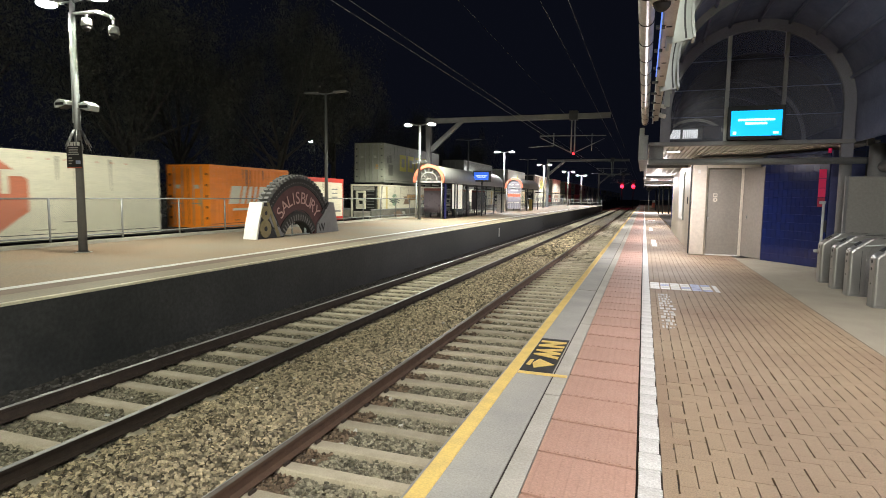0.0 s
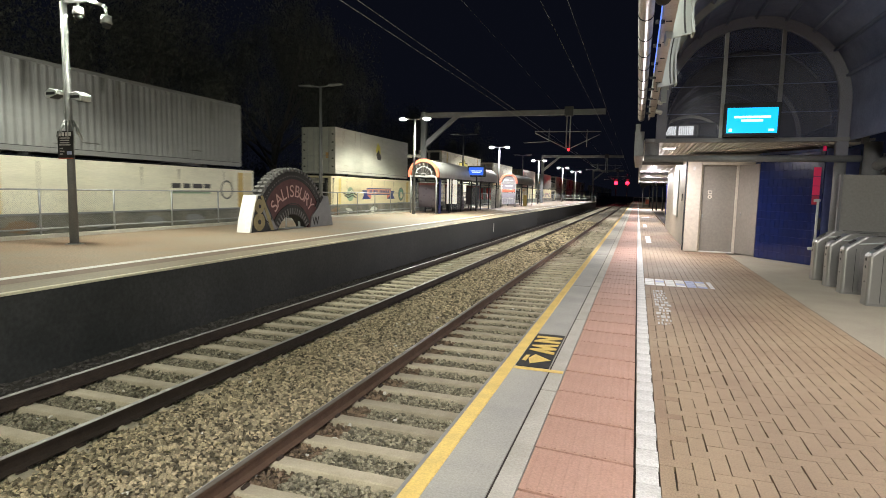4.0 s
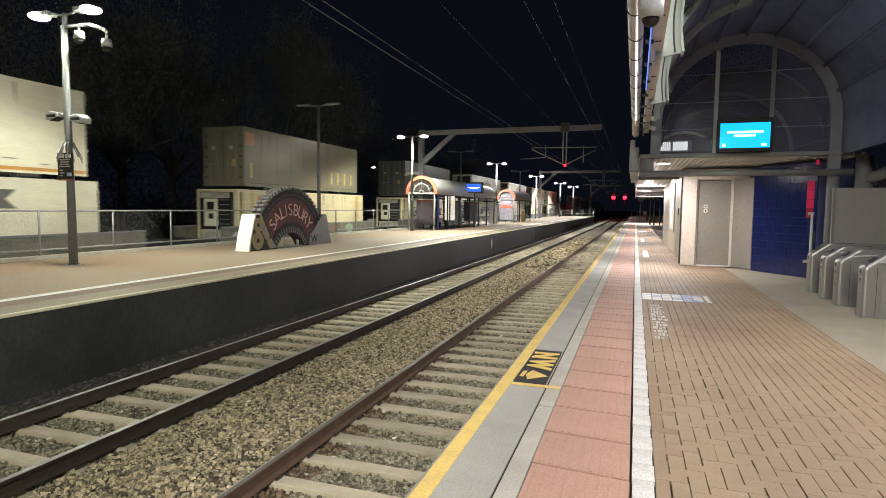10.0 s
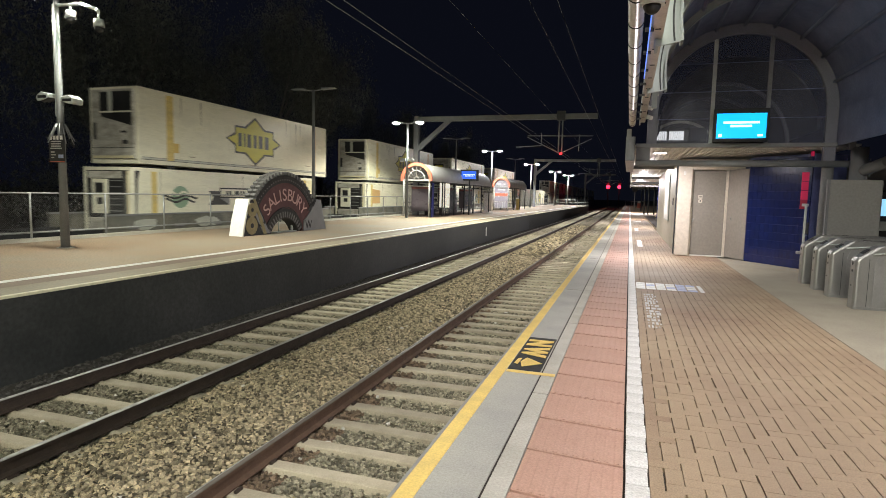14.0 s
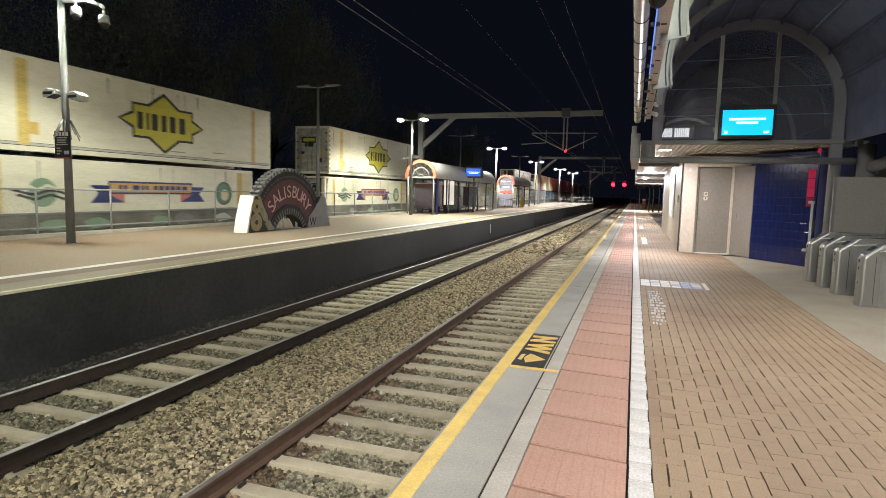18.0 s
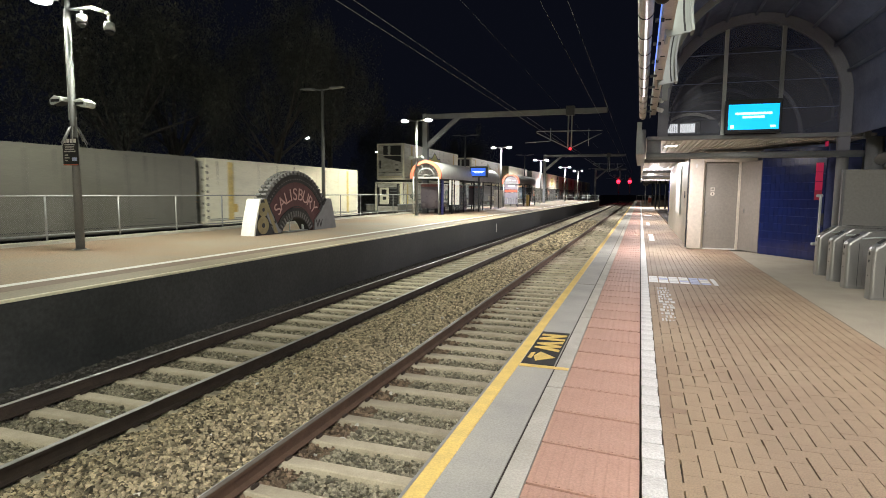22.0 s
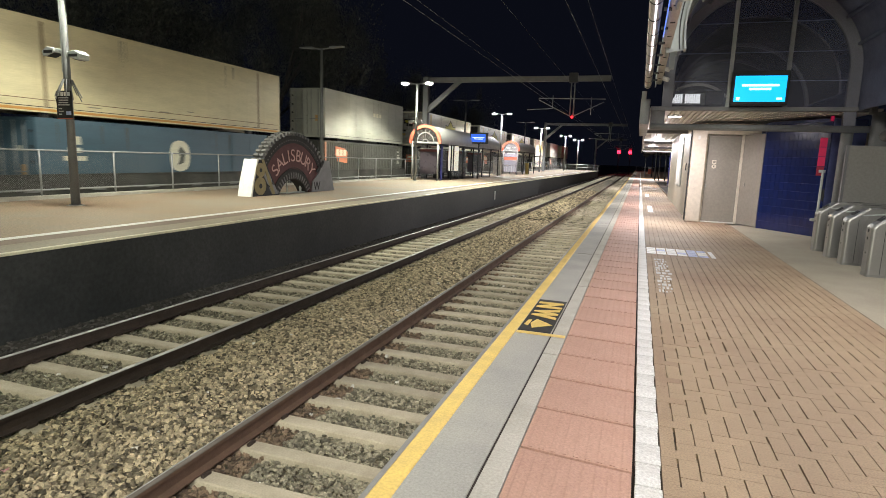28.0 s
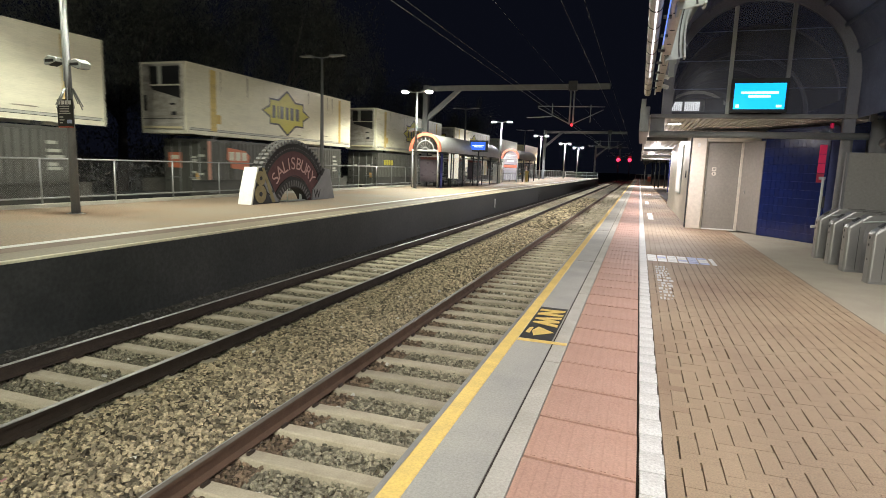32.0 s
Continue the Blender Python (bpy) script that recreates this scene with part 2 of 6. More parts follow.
# darker copy of the vault sheet, with the shade beyond the glass in its colour
M_innervault = surface("shaded_vault_sheet", (0.075, 0.078, 0.10), 0.6, scale=2, fine=25, bump=0.05)
M_darkroof = surface("vault_sheet", (0.187, 0.214, 0.335), 0.4, metal=0.2, scale=2, fine=25, bump=0.05)
M_stainless = surface("brushed_steel", (0.31, 0.305, 0.29), 0.42, metal=0.75, spot=(0.26, 0.255, 0.245), scale=4, fine=90, bump=0.06, amount=0.4)
M_cream = surface("cream_wall", (0.58, 0.52, 0.435), 0.6, spot=(0.48, 0.42, 0.34), scale=0.8, fine=9, amount=0.35, bump=0.03)
M_door = surface("door_paint", (0.235, 0.21, 0.18), 0.42, spot=(0.18, 0.16, 0.135), scale=1.2, fine=14, amount=0.35, bump=0.03)
M_blue = surface("blue_glaze", (0.006, 0.014, 0.080), 0.14, spot=(0.004, 0.009, 0.05), scale=3, fine=20, bump=0.02, per_object=0.15)
# grout lighter than the tiles, with the glint of the joints in its colour
M_grout = surface("grout", (0.14, 0.17, 0.38), 0.6)
M_bluepanel = surface("blue_sign", (0.018, 0.026, 0.20), 0.4, scale=4)
M_orange_rim = surface("orange_rim", (0.56, 0.13, 0.075), 0.5, scale=4)
M_vaultfar = surface("shelter_roof", (0.45, 0.45, 0.45), 0.5, metal=0.1, spot=(0.35, 0.35, 0.35), scale=2)
M_lens = glow("lamp_lens", (1.0, 0.97, 0.9), 60)
M_lensfar = glow("street_lamp_lens", (0.85, 1.0, 0.92), 9)
M_lensdim = glow("downlight_lens", (1.0, 0.95, 0.88), 9)
M_screen = glow("screen_cyan", (0.0, 0.42, 0.86), 1.25)
M_screentext = glow("screen_text", (0.75, 0.95, 1.0), 1.0)
M_screen2 = glow("screen_blue", (0.012, 0.10, 0.62), 0.8)
M_redlight = glow("red_lamp", (1.0, 0.012, 0.035), 9)
# red glow of the beam lamp, also painted on the tiles as its reflection
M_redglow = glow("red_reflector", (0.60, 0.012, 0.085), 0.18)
M_blueled = glow("blue_strip", (0.12, 0.25, 1.0), 0.9)
# pale diffuse colour stands in for reflections and haze in the pane
M_glass = glassy("hazy_tinted_glass", (0.19, 0.20, 0.28), 0.3, 0.26)
M_glass.node_tree.nodes["Principled BSDF"].inputs["Specular IOR Level"].default_value = 0.2
M_clear = glassy("clear_glass", (0.5, 0.55, 0.55), 0.05, 0.12)
M_leaf = surface("eucalypt_leaf", (0.088, 0.092, 0.074), 0.9, scale=2, per_island=0.4)
M_bark = surface("bark", (0.10, 0.09, 0.078), 0.9, scale=3, fine=20, bump=0.5)


# ---- mesh helpers ----
def box(bm, x0, x1, y0, y1, z0, z1, bevel=0.0):
    vs = [bm.verts.new(p) for p in ((x0, y0, z0), (x1, y0, z0), (x1, y1, z0), (x0, y1, z0), (x0, y0, z1), (x1, y0, z1), (x1, y1, z1), (x0, y1, z1))]
    fs = [bm.faces.new([vs[i] for i in q]) for q in ((3, 2, 1, 0), (4, 5, 6, 7), (0, 1, 5, 4), (1, 2, 6, 5), (2, 3, 7, 6), (3, 0, 4, 7))]
    if bevel:
        es = list({e for f in fs for e in f.edges})
        bmesh.ops.bevel(bm, geom=es, offset=bevel, segments=2, affect="EDGES", profile=0.5)
    return vs


def tube(bm, p0, p1, r0, r1=None, n=12, caps=True):
    p0, p1 = Vector(p0), Vector(p1)
    r1 = r0 if r1 is None else r1
    d = (p1 - p0).normalized()
    a = d.orthogonal().normalized()
    b = d.cross(a)
    rings = []
    for p, r in ((p0, r0), (p1, r1)):
        rings.append([bm.verts.new(p + r * (math.cos(2 * math.pi * i / n) * a + math.sin(2 * math.pi * i / n) * b)) for i in range(n)])
    for i in range(n):
        f = bm.faces.new((rings[0][i], rings[0][(i + 1) % n], rings[1][(i + 1) % n], rings[1][i]))
        f.smooth = True
    if caps:
        bm.faces.new(rings[0][::-1])
        bm.faces.new(rings[1])


def pipe(bm, points, r, n=10):
    for a, b in zip(points[:-1], points[1:]):
        tube(bm, a, b, r, n=n)


def prism(bm, pts, axis, a, b):
    """A flat outline (list of 2D points) drawn out along an axis from a to b."""
    def at(p, v):
        return {"x": (v, p[0], p[1]), "y": (p[0], v, p[1]), "z": (p[0], p[1], v)}[axis]
    lo = [bm.verts.new(at(p, a)) for p in pts]
    hi = [bm.verts.new(at(p, b)) for p in pts]
    n = len(pts)
    for i in range(n):
        bm.faces.new((lo[i], lo[(i + 1) % n], hi[(i + 1) % n], hi[i]))
    bm.faces.new(lo[::-1])
    bm.faces.new(hi)


def arc_band(bm, cu, cv, r0, r1, a0, a1, axis, p, q, n=24):
    """A curved bar: an arc between two radii, drawn out along an axis from p to q."""
    def at(r, a, v):
        u, w = cu + r * math.cos(a), cv + r * math.sin(a)
        return {"x": (v, u, w), "y": (u, v, w)}[axis]
    rows = []
    for i in range(n + 1):
        a = radians(a0 + (a1 - a0) * i / n)
        rows.append([bm.verts.new(at(r0, a, p)), bm.verts.new(at(r1, a, p)), bm.verts.new(at(r1, a, q)), bm.verts.new(at(r0, a, q))])
    for i in range(n):
        for j in range(4):
            bm.faces.new((rows[i][j], rows[i][(j + 1) % 4], rows[i + 1][(j + 1) % 4], rows[i + 1][j]))
    bm.faces.new(rows[0])
    bm.faces.new(rows[-1][::-1])


def ball(bm, c, r, n=10, squash=1.0, half=False):
    geo = bmesh.ops.create_uvsphere(bm, u_segments=n * 2, v_segments=n, radius=r)
    for v in geo["verts"]:
        v.co.z *= squash
        if half and v.co.z > 0:
            v.co.z = 0
        v.co += Vector(c)
    for v in geo["verts"]:
        for f in v.link_faces:
            f.smooth = True


def finish(bm, name, mat):
    bmesh.ops.recalc_face_normals(bm, faces=bm.faces)
    me = bpy.data.meshes.new(name)
    bm.to_mesh(me)
    bm.free()
    me.materials.append(mat)
    return me


def part(name, bm, mat, parent=None, label=""):
    ob = new(name, finish(bm, name, mat))
    if parent:
        ob.parent = parent
    if label:
        ob["label"] = label
    return ob


def lone(name, bm, mat, label, category, group="", kind=""):
    return tagged(part(name, bm, mat), label, category, group, kind)


def base(name, x, y, z, label, category, group="", kind="", rz=0):
    ob = new(name)
    ob.matrix_basis = pose(x, y, z, 0, 0, rz)
    return tagged(ob, label, category, group, kind)


def boxpart(name, mat, parent, x0, x1, y0, y1, z0, z1, bevel=0.0, label=""):
    bm = bmesh.new()
    box(bm, x0, x1, y0, y1, z0, z1, bevel)
    return part(name, bm, mat, parent, label)


def tubepart(name, mat, parent, p0, p1, r0, r1=None, n=12, label=""):
    bm = bmesh.new()
    tube(bm, p0, p1, r0, r1, n)
    return part(name, bm, mat, parent, label)


def lettering(body, size, mat, name, parent, matrix, bold=0.0):
    """Words in the built-in font as a flat mesh."""
    cu = bpy.data.curves.new(name, "FONT")
    cu.body, cu.size, cu.extrude, cu.align_x, cu.offset = body, size, 0.004, "CENTER", bold
    tmp = bpy.data.objects.new(name, cu)
    scene.collection.objects.link(tmp)
    me = bpy.data.meshes.new_from_object(tmp.evaluated_get(bpy.context.evaluated_depsgraph_get()))
    bpy.data.objects.remove(tmp)
    me.materials.clear()
    me.materials.append(mat)
    ob = new(name, me)
    ob.parent = parent
    ob.matrix_basis = matrix
    return ob


# ---- ground, tracks ----
bm = bmesh.new()
g = [[bm.verts.new((x, y, -1.75)) for x in (-900, -60, -24, -16.2, 8, 60, 900)] for y in (-300, -30, 60, 160, 400, 1500)]
for i in range(5):
    for j in range(6):
        bm.faces.new((g[i][j], g[i][j + 1], g[i + 1][j + 1], g[i + 1][j]))
lone("ground", bm, M_earth, "dark bare earth around the tracks", "ground", kind="structure")
bm = bmesh.new()
box(bm, -8.52, -1.1, -20, 230, -1.74, -1.385)
prism(bm, [(-5.55, -1.38), (-3.58, -1.38), (-3.95, -1.272), (-4.6, -1.242), (-5.05, -1.272)], "y", -19.9, 229)
bed = lone("track_bed", bm, M_bed, "packed grey-brown ballast bed between the platforms", "ballast", kind="structure")
bm = bmesh.new()
box(bm, -24.5, -16.75, -80, 260, -1.745, -1.30)
lone("freight_bed", bm, M_bed, "dark ballast bed of the freight line", "ballast", kind="structure")

RAIL = [(-0.075, 0), (0.075, 0), (0.075, 0.012), (0.012, 0.03), (0.012, 0.125), (0.036, 0.135), (0.036, 0.165), (-0.036, 0.165), (-0.036, 0.135), (-0.012, 0.125), (-0.012, 0.03), (-0.075, 0.012)]


def rail(x, y0, y1, top, parent):
    bm = bmesh.new()
    prism(bm, [(x + a, top - 0.173 + b) for a, b in RAIL], "y", y0, y1)
    r = part("rail", bm, M_rustbrown if x > -4 else M_rust, parent)
    if -4 < x < -3:
        boxpart("running_surface", M_railworn, r, x - 0.031, x + 0.031, y0, y1, top - 0.008, top, label="dull brown rail head")
        boxpart("bright_edge", M_railtop, r, x - 0.034, x - 0.02, y0, y1, top - 0.006, top + 0.0015, label="thin bright edge of the rail head")
    else:
        boxpart("running_surface", M_railtop, r, x - 0.031, x + 0.031, y0, y1, top - 0.008, top, label="polished steel rail head")
    return r


def track(cx, gauge, y0, y1, top, label, first, spacing=0.685):
    tr = base("railway_track", 0, 0, 0, label, "railway track", "railway tracks", "structure")
    for s in (-1, 1):
        rail(cx + s * (gauge / 2 + 0.034), y0, y1, top, tr)
    bm = bmesh.new()
    prism(bm, [(-0.125, -0.2), (0.125, -0.2), (0.09, 0.0), (-0.09, 0.0)], "x", -1.28, 1.28)
    bmesh.ops.bevel(bm, geom=list(bm.edges), offset=0.012, segments=1, affect="EDGES")
    me = finish(bm, "sleeper", M_sleeper)
    clip = bmesh.new()
    for s in (-1, 1):
        for o in (-0.11, 0.09):
            box(clip, s * gauge / 2 + s * 0.034 + o, s * gauge / 2 + s * 0.034 + o + 0.03, -0.05, 0.05, 0.0, 0.03)
    cme = finish(clip, "rail_clip", M_rust)
    n = int((y1 - first) / spacing)
    rng = random.Random(3)
    for i in range(n):
        o = new("sleeper", me)
        o.parent = tr
        o.matrix_basis = pose(cx + rng.uniform(-0.02, 0.02), first + i * spacing + rng.uniform(-0.02, 0.02), top - 0.18 + rng.uniform(-0.008, 0.004), 0, 0, rng.uniform(-0.5, 0.5))
        if 0 < first + i * spacing < 30:
            c = new("rail_clip", cme)
            c.parent = o
    return tr


RT = -1.12
track(-6.63, 1.6, -20, 228, RT, "pale concrete sleepers with rusty rails in brown ballast", 4.48 - 26 * 0.640, 0.640)
track(-2.72, 1.6, -20, 228, RT, "pale concrete sleepers with rusty rails beside the yellow edge", 5.02 - 27 * 0.617, 0.617)
ft = base("freight_track", 0, 0, 0, "rails of the freight line behind the platform", "railway track", kind="structure")
for s in (-1, 1):
    rail(-19.75 + s * 0.755, -80, 260, -1.0, ft)


def stones(name, x0, x1, y0, y1, z, count, size, seed, label, mat=None):
    """Loose stones scattered on a bed, as one mesh."""
    rng = np.random.default_rng(seed)
    mat = mat or M_ballast
    oct_v = np.array([(-0.8, -0.7, -0.6), (0.8, -0.7, -0.6), (0.7, 0.75, -0.6), (-0.75, 0.7, -0.6), (-0.6, -0.6, 0.55), (0.65, -0.5, 0.6), (0.5, 0.6, 0.5), (-0.55, 0.55, 0.6)])
    oct_f = np.array([(4, 5, 6), (4, 6, 7), (0, 1, 5), (0, 5, 4), (1, 2, 6), (1, 6, 5), (2, 3, 7), (2, 7, 6), (3, 0, 4), (3, 4, 7)])
    n = count
    u = rng.random(n)
    ys = y0 + (y1 - y0) * u
    xs = rng.uniform(x0, x1, n)
    sc = size * rng.uniform(0.45, 1.45, (n, 1, 1)) * rng.uniform(0.55, 1.35, (n, 1, 3)) * np.array((1.1, 1.0, 0.7))
    v = oct_v[None] * sc + rng.normal(0, size * 0.2, (n, 8, 3))
    a, b = rng.uniform(0, 6.28, n), rng.uniform(-0.6, 0.6, n)
    ca, sa, cb, sb = np.cos(a), np.sin(a), np.cos(b), np.sin(b)
    vx = v[..., 0] * ca[:, None] - v[..., 1] * sa[:, None]
    vy = v[..., 0] * sa[:, None] + v[..., 1] * ca[:, None]
    vz = v[..., 2]
    v2 = np.stack([vx, vy * cb[:, None] - vz * sb[:, None], vy * sb[:, None] + vz * cb[:, None]], -1)
    zs = z(xs, rng) if callable(z) else np.full(n, z)
    v2 += np.stack([xs, ys, zs], -1)[:, None, :]
    faces = (oct_f[None] + 8 * np.arange(n)[:, None, None]).reshape(-1, 3)
    me = bpy.data.meshes.new(name)
    me.from_pydata(v2.reshape(-1, 3).tolist(), [], faces.tolist())
    me.materials.append(mat)
    return tagged(new(name, me), label, "ballast", kind="stuff")


def bed_height(xs, rng):
    h = np.full(xs.shape, -1.362)
    hump = -1.225 - 0.16 * np.clip(np.abs(xs + 4.55) - 0.35, 0, 1) ** 1.3
    h = np.where((xs > -5.72) & (xs < -3.62), np.maximum(hump, h), h)
    h = np.where(xs < -7.55, -1.30, h)
    return h + rng.uniform(-0.03, 0.02, xs.shape)


BROWN, GREY = "loose brown ballast stones heaped between the two tracks", "grey ballast stones between pale concrete sleepers"
for x0, x1, lab, mat, share in ((-7.62, -5.72, GREY, M_ballastgrey, 0.29), (-5.72, -3.62, BROWN, M_ballast, 0.36), (-3.20, -1.15, GREY, M_ballastgrey, 0.31), (-3.62, -3.20, "rust stained ballast stones along the rail", M_ballastrust, 0.065)):
    for k, (y0, y1, count, size) in enumerate(((-9, 1.5, 12000, 0.04), (1.5, 12, 82000, 0.0235), (12, 26, 44000, 0.032), (26, 60, 17000, 0.07))):
        stones("ballast_stones", x0, x1, y0, y1, bed_height, int(count * share), size, 40 + k + int(-10 * x0), lab, mat)
stones("white_stones", -7.5, -1.3, 2, 26, lambda xs, r: bed_height(xs, r) + 0.015, 330, 0.026, 9, "a few chalk white stones among the ballast", M_ballastwhite)

stones("dark_stones", -8.5, -7.5, 0, 60, lambda xs, r: bed_height(xs, r) - 0.02, 21000, 0.026, 8, "dark stones along the foot of the platform wall", M_ballastdark)
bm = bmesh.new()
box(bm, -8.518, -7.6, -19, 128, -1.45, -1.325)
lone("dark_strip", bm, M_earth, "dark strip along the foot of the platform wall", "ground", kind="structure")

# ---- far platform ----
FX, FB = -8.52, -16.35
bm = bmesh.new()
box(bm, FB, FX, -30, 130, -1.74, -0.004)
farp = lone("platform_far", bm, M_wallface, "island platform with a black painted edge wall", "platform", kind="structure")
boxpart("paving", M_farpave, farp, -16.10, -9.95, -29.9, 129.9, -0.003, 0.0, label="sandy brown worn paving")
boxpart("grey_band", M_farband, farp, -9.72, -9.22, -29.9, 129.9, -0.003, 0.001, label="brown tactile band along the edge")
boxpart("white_line", M_white, farp, -9.95, -9.72, -29.9, 129.9, -0.003, 0.003)
boxpart("coping", M_farcope, farp, -9.22, -8.58, -29.9, 129.9, -0.003, 0.003)
boxpart("edge_line", M_conc_pale, farp, -8.58, -8.49, -29.9, 129.9, -0.035, 0.006, label="pale yellow painted nosing")
boxpart("kerb", M_conc2, farp, -16.32, -16.10, -29.9, 129.9, -0.3, 0.11, 0.015, "worn concrete kerb under the fence")
# no hollow: a black plate holds the shade of the wall niche
boxpart("recess", M_black, farp, -8.53, -8.505, 51.9, 54.0, -1.36, -0.62)
boxpart("marker_post", M_white, farp, -8.51, -8.48, 35.0, 35.14, -0.9, -0.36, label="small white marker on the wall")

# ---- near platform ----
bm = bmesh.new()
box(bm, -1.06, 12, -20, 158, -1.74, -0.06)
nearp = lone("platform_near", bm, M_conc, "near platform with strips of paving along its edge", "platform", kind="structure")
boxpart("edge_line", M_yellow, nearp, -1.10, -0.985, -19.9, 157.9, -0.14, 0.0, 0.012, "yellow painted edge")
boxpart("grey_strip", M_greystrip, nearp, -0.983, -0.662, -19.9, 157.9, -0.10, -0.001, label="smooth grey coping strip")
for i in range(11):
    boxpart("cross_joint", M_joint, nearp, -0.98, -0.664, 10.13 + i * 5.6, 10.138 + i * 5.6, -0.05, 0.0005)
boxpart("joint", M_joint, nearp, -0.662, -0.648, -19.9, 157.9, -0.10, -0.012)
for i in range(58):
    y0 = -3.82 + i * 2.8
    boxpart("kerb_slab", M_conc2, nearp, -0.648, -0.522, y0, y0 + 2.785, -0.10, 0.0, 0.004)
boxpart("joint", M_joint, nearp, -0.522, 0.09, -19.9, 157.9, -0.10, -0.045)
boxpart("slab_floor", M_gatefloor, nearp, 2.488, 11.9, -19.9, 17.6, -0.08, 0.002, label="pale smooth concrete floor at the gates")

# ---- building under the near canopy ----
WT = 2.80
bw = base("building_wall", 0, 0, 0, "cream station building with a white poster panel", "building", kind="structure")
boxpart("side_wall", M_cream, bw, 1.42, 1.62, 18.45, 31.0, 0, WT, 0.01)
bm = bmesh.new()
box(bm, 1.36, 1.74, 18.0, 18.45, 0, WT, 0.02)
part("pilaster", bm, M_cream, bw, "cream corner pilaster")
boxpart("corner_strip", M_dark, bw, 1.325, 1.36, 18.2, 18.3, 0.02, WT, label="dark strip at the corner")
for y0, y1 in ((22.2, 24.6),):
    f = boxpart("poster_frame", M_palepaint, bw, 1.385, 1.42, y0, y1, 0.85, 2.62, 0.01)
    boxpart("poster", M_white, f, 1.378, 1.385, y0 + 0.06, y1 - 0.06, 0.9, 2.57)
boxpart("switch_plate", M_dark, bw, 1.40, 1.42, 20.35, 20.5, 1.45, 1.68)
boxpart("header", M_cream, bw, 1.74, 3.1, 18.0, 18.3, 2.50, WT, 0.01, "cream panel over the doors")
boxpart("rear_wall", M_cream, bw, 1.62, 9.0, 18.75, 18.95, 0, WT)
boxpart("soffit_light_switch", M_white, bw, 1.50, 1.56, 17.985, 18.0, 2.35, 2.45)
dr = base("door_1", 1.78, 18.12, 0, "beige grey steel double door with a small sign", "door", kind="structure")
boxpart("door_frame", M_cream, dr, -0.04, 0.0, -0.05, 0.1, 0, 2.5)
boxpart("door_leaf", M_door, dr, 0.0, 0.86, 0.0, 0.05, 0.03, 2.48, 0.004, "beige grey door leaf")
boxpart("threshold", M_white, dr, 0.0, 0.86, -0.06, 0.05, 0.0, 0.028)
sg = boxpart("door_sign", M_cream, dr, 0.155, 0.265, -0.012, 0.0, 1.67, 1.78, 0.003, "cream square sign")
bm = bmesh.new()
tube(bm, (0.21, -0.012, 1.60), (0.21, 0.0, 1.60), 0.06, n=16)
part("door_sign", bm, M_cream, dr, "cream round sign")
boxpart("pictogram", M_door, sg, 0.178, 0.242, -0.015, -0.012, 1.705, 1.755)
boxpart("pictogram", M_black, sg, 0.198, 0.222, -0.016, -0.013, 1.575, 1.63)
boxpart("door_handle", M_stainless, dr, 0.03, 0.06, -0.05, 0.0, 1.0, 1.1, 0.005)
bm = bmesh.new()
prism(bm, [(2.68, 18.1), (3.06, 17.2), (3.12, 17.23), (2.74, 18.15)], "z", 0.02, 2.5)
pn = lone("door_2", bm, M_door, "narrow beige grey service panel beside the door", "door", kind="structure")
boxpart("mullion", M_cream, pn, 2.64, 2.70, 18.03, 18.16, 0, 2.5)
boxpart("lock", M_stainless, pn, 2.765, 2.785, 17.79, 17.82, 1.08, 1.18)

# dimmer red for the fading foot of the painted reflection
M_redlow = glow("red_reflection_low", (0.34, 0.01, 0.04), 0.07)
# curved wall of blue glazed tiles
tw = base("tiled_wall", 0, 0, 0, "curved wall of dark blue glazed tiles", "wall", kind="structure")
ARC = []
for i in range(17):
    a = i / 16
    ARC.append(Vector((3.08 + 1.06 * a + 0.10 * math.sin(math.pi * a), 17.2 - 1.55 * a - 0.13 * math.sin(math.pi * a), 0)))
bm = bmesh.new()
prism(bm, [(p.x + 0.03, p.y + 0.03) for p in ARC] + [(4.9, 15.9), (4.9, 18.7), (3.2, 18.7)], "z", 0, WT - 0.01)
part("backing", bm, M_grout, tw)
bm = bmesh.new()
box(bm, -0.110, 0.110, -0.012, 0.012, -0.103, 0.103, 0.003)
tile_me = finish(bm, "tile", M_blue)
for i in range(16):
    p, q = ARC[i], ARC[i + 1]
    d = q - p
    for j in range(13):
        o = new("tile", tile_me)
        o.parent = tw
        o.matrix_basis = pose((p.x + q.x) / 2, (p.y + q.y) / 2, 0.11 + j * 0.209, 0, 0, math.degrees(math.atan2(d.y, d.x)) + random.uniform(-0.5, 0.5)) @ Matrix.Diagonal((d.length / 0.226, 1, 1, 1))
# the red lamp's reflection, painted as glowing pieces on the tiles
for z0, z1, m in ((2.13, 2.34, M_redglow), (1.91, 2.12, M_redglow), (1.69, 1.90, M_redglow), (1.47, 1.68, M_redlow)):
    boxpart("tile_reflection", m, tw, 3.89, 4.04, 15.52, 15.53, z0, z1, label="red glow standing for a lamp's reflection in the tiles")

# ---- near canopy: flat soffit beyond the lunette, then vault ----
cn = base("ceiling", 0, 0, 0, "ribbed white soffit of the canopy over the building", "ceiling", kind="structure")
bm = bmesh.new()
n = 60
for i in range(40):
    x0 = 0.13 + i * 0.118
    box(bm, x0, x0 + 0.075, 15.1, 21.0, 2.875, 2.91)
box(bm, 0.1, 4.9, 15.1, 21.05, 2.91, 2.96)
part("soffit", bm, M_soffit, cn)
boxpart("fascia", M_greypaint, cn, -0.12, 0.10, 14.95, 21.0, 2.55, 3.15, 0.01, "grey metal fascia")
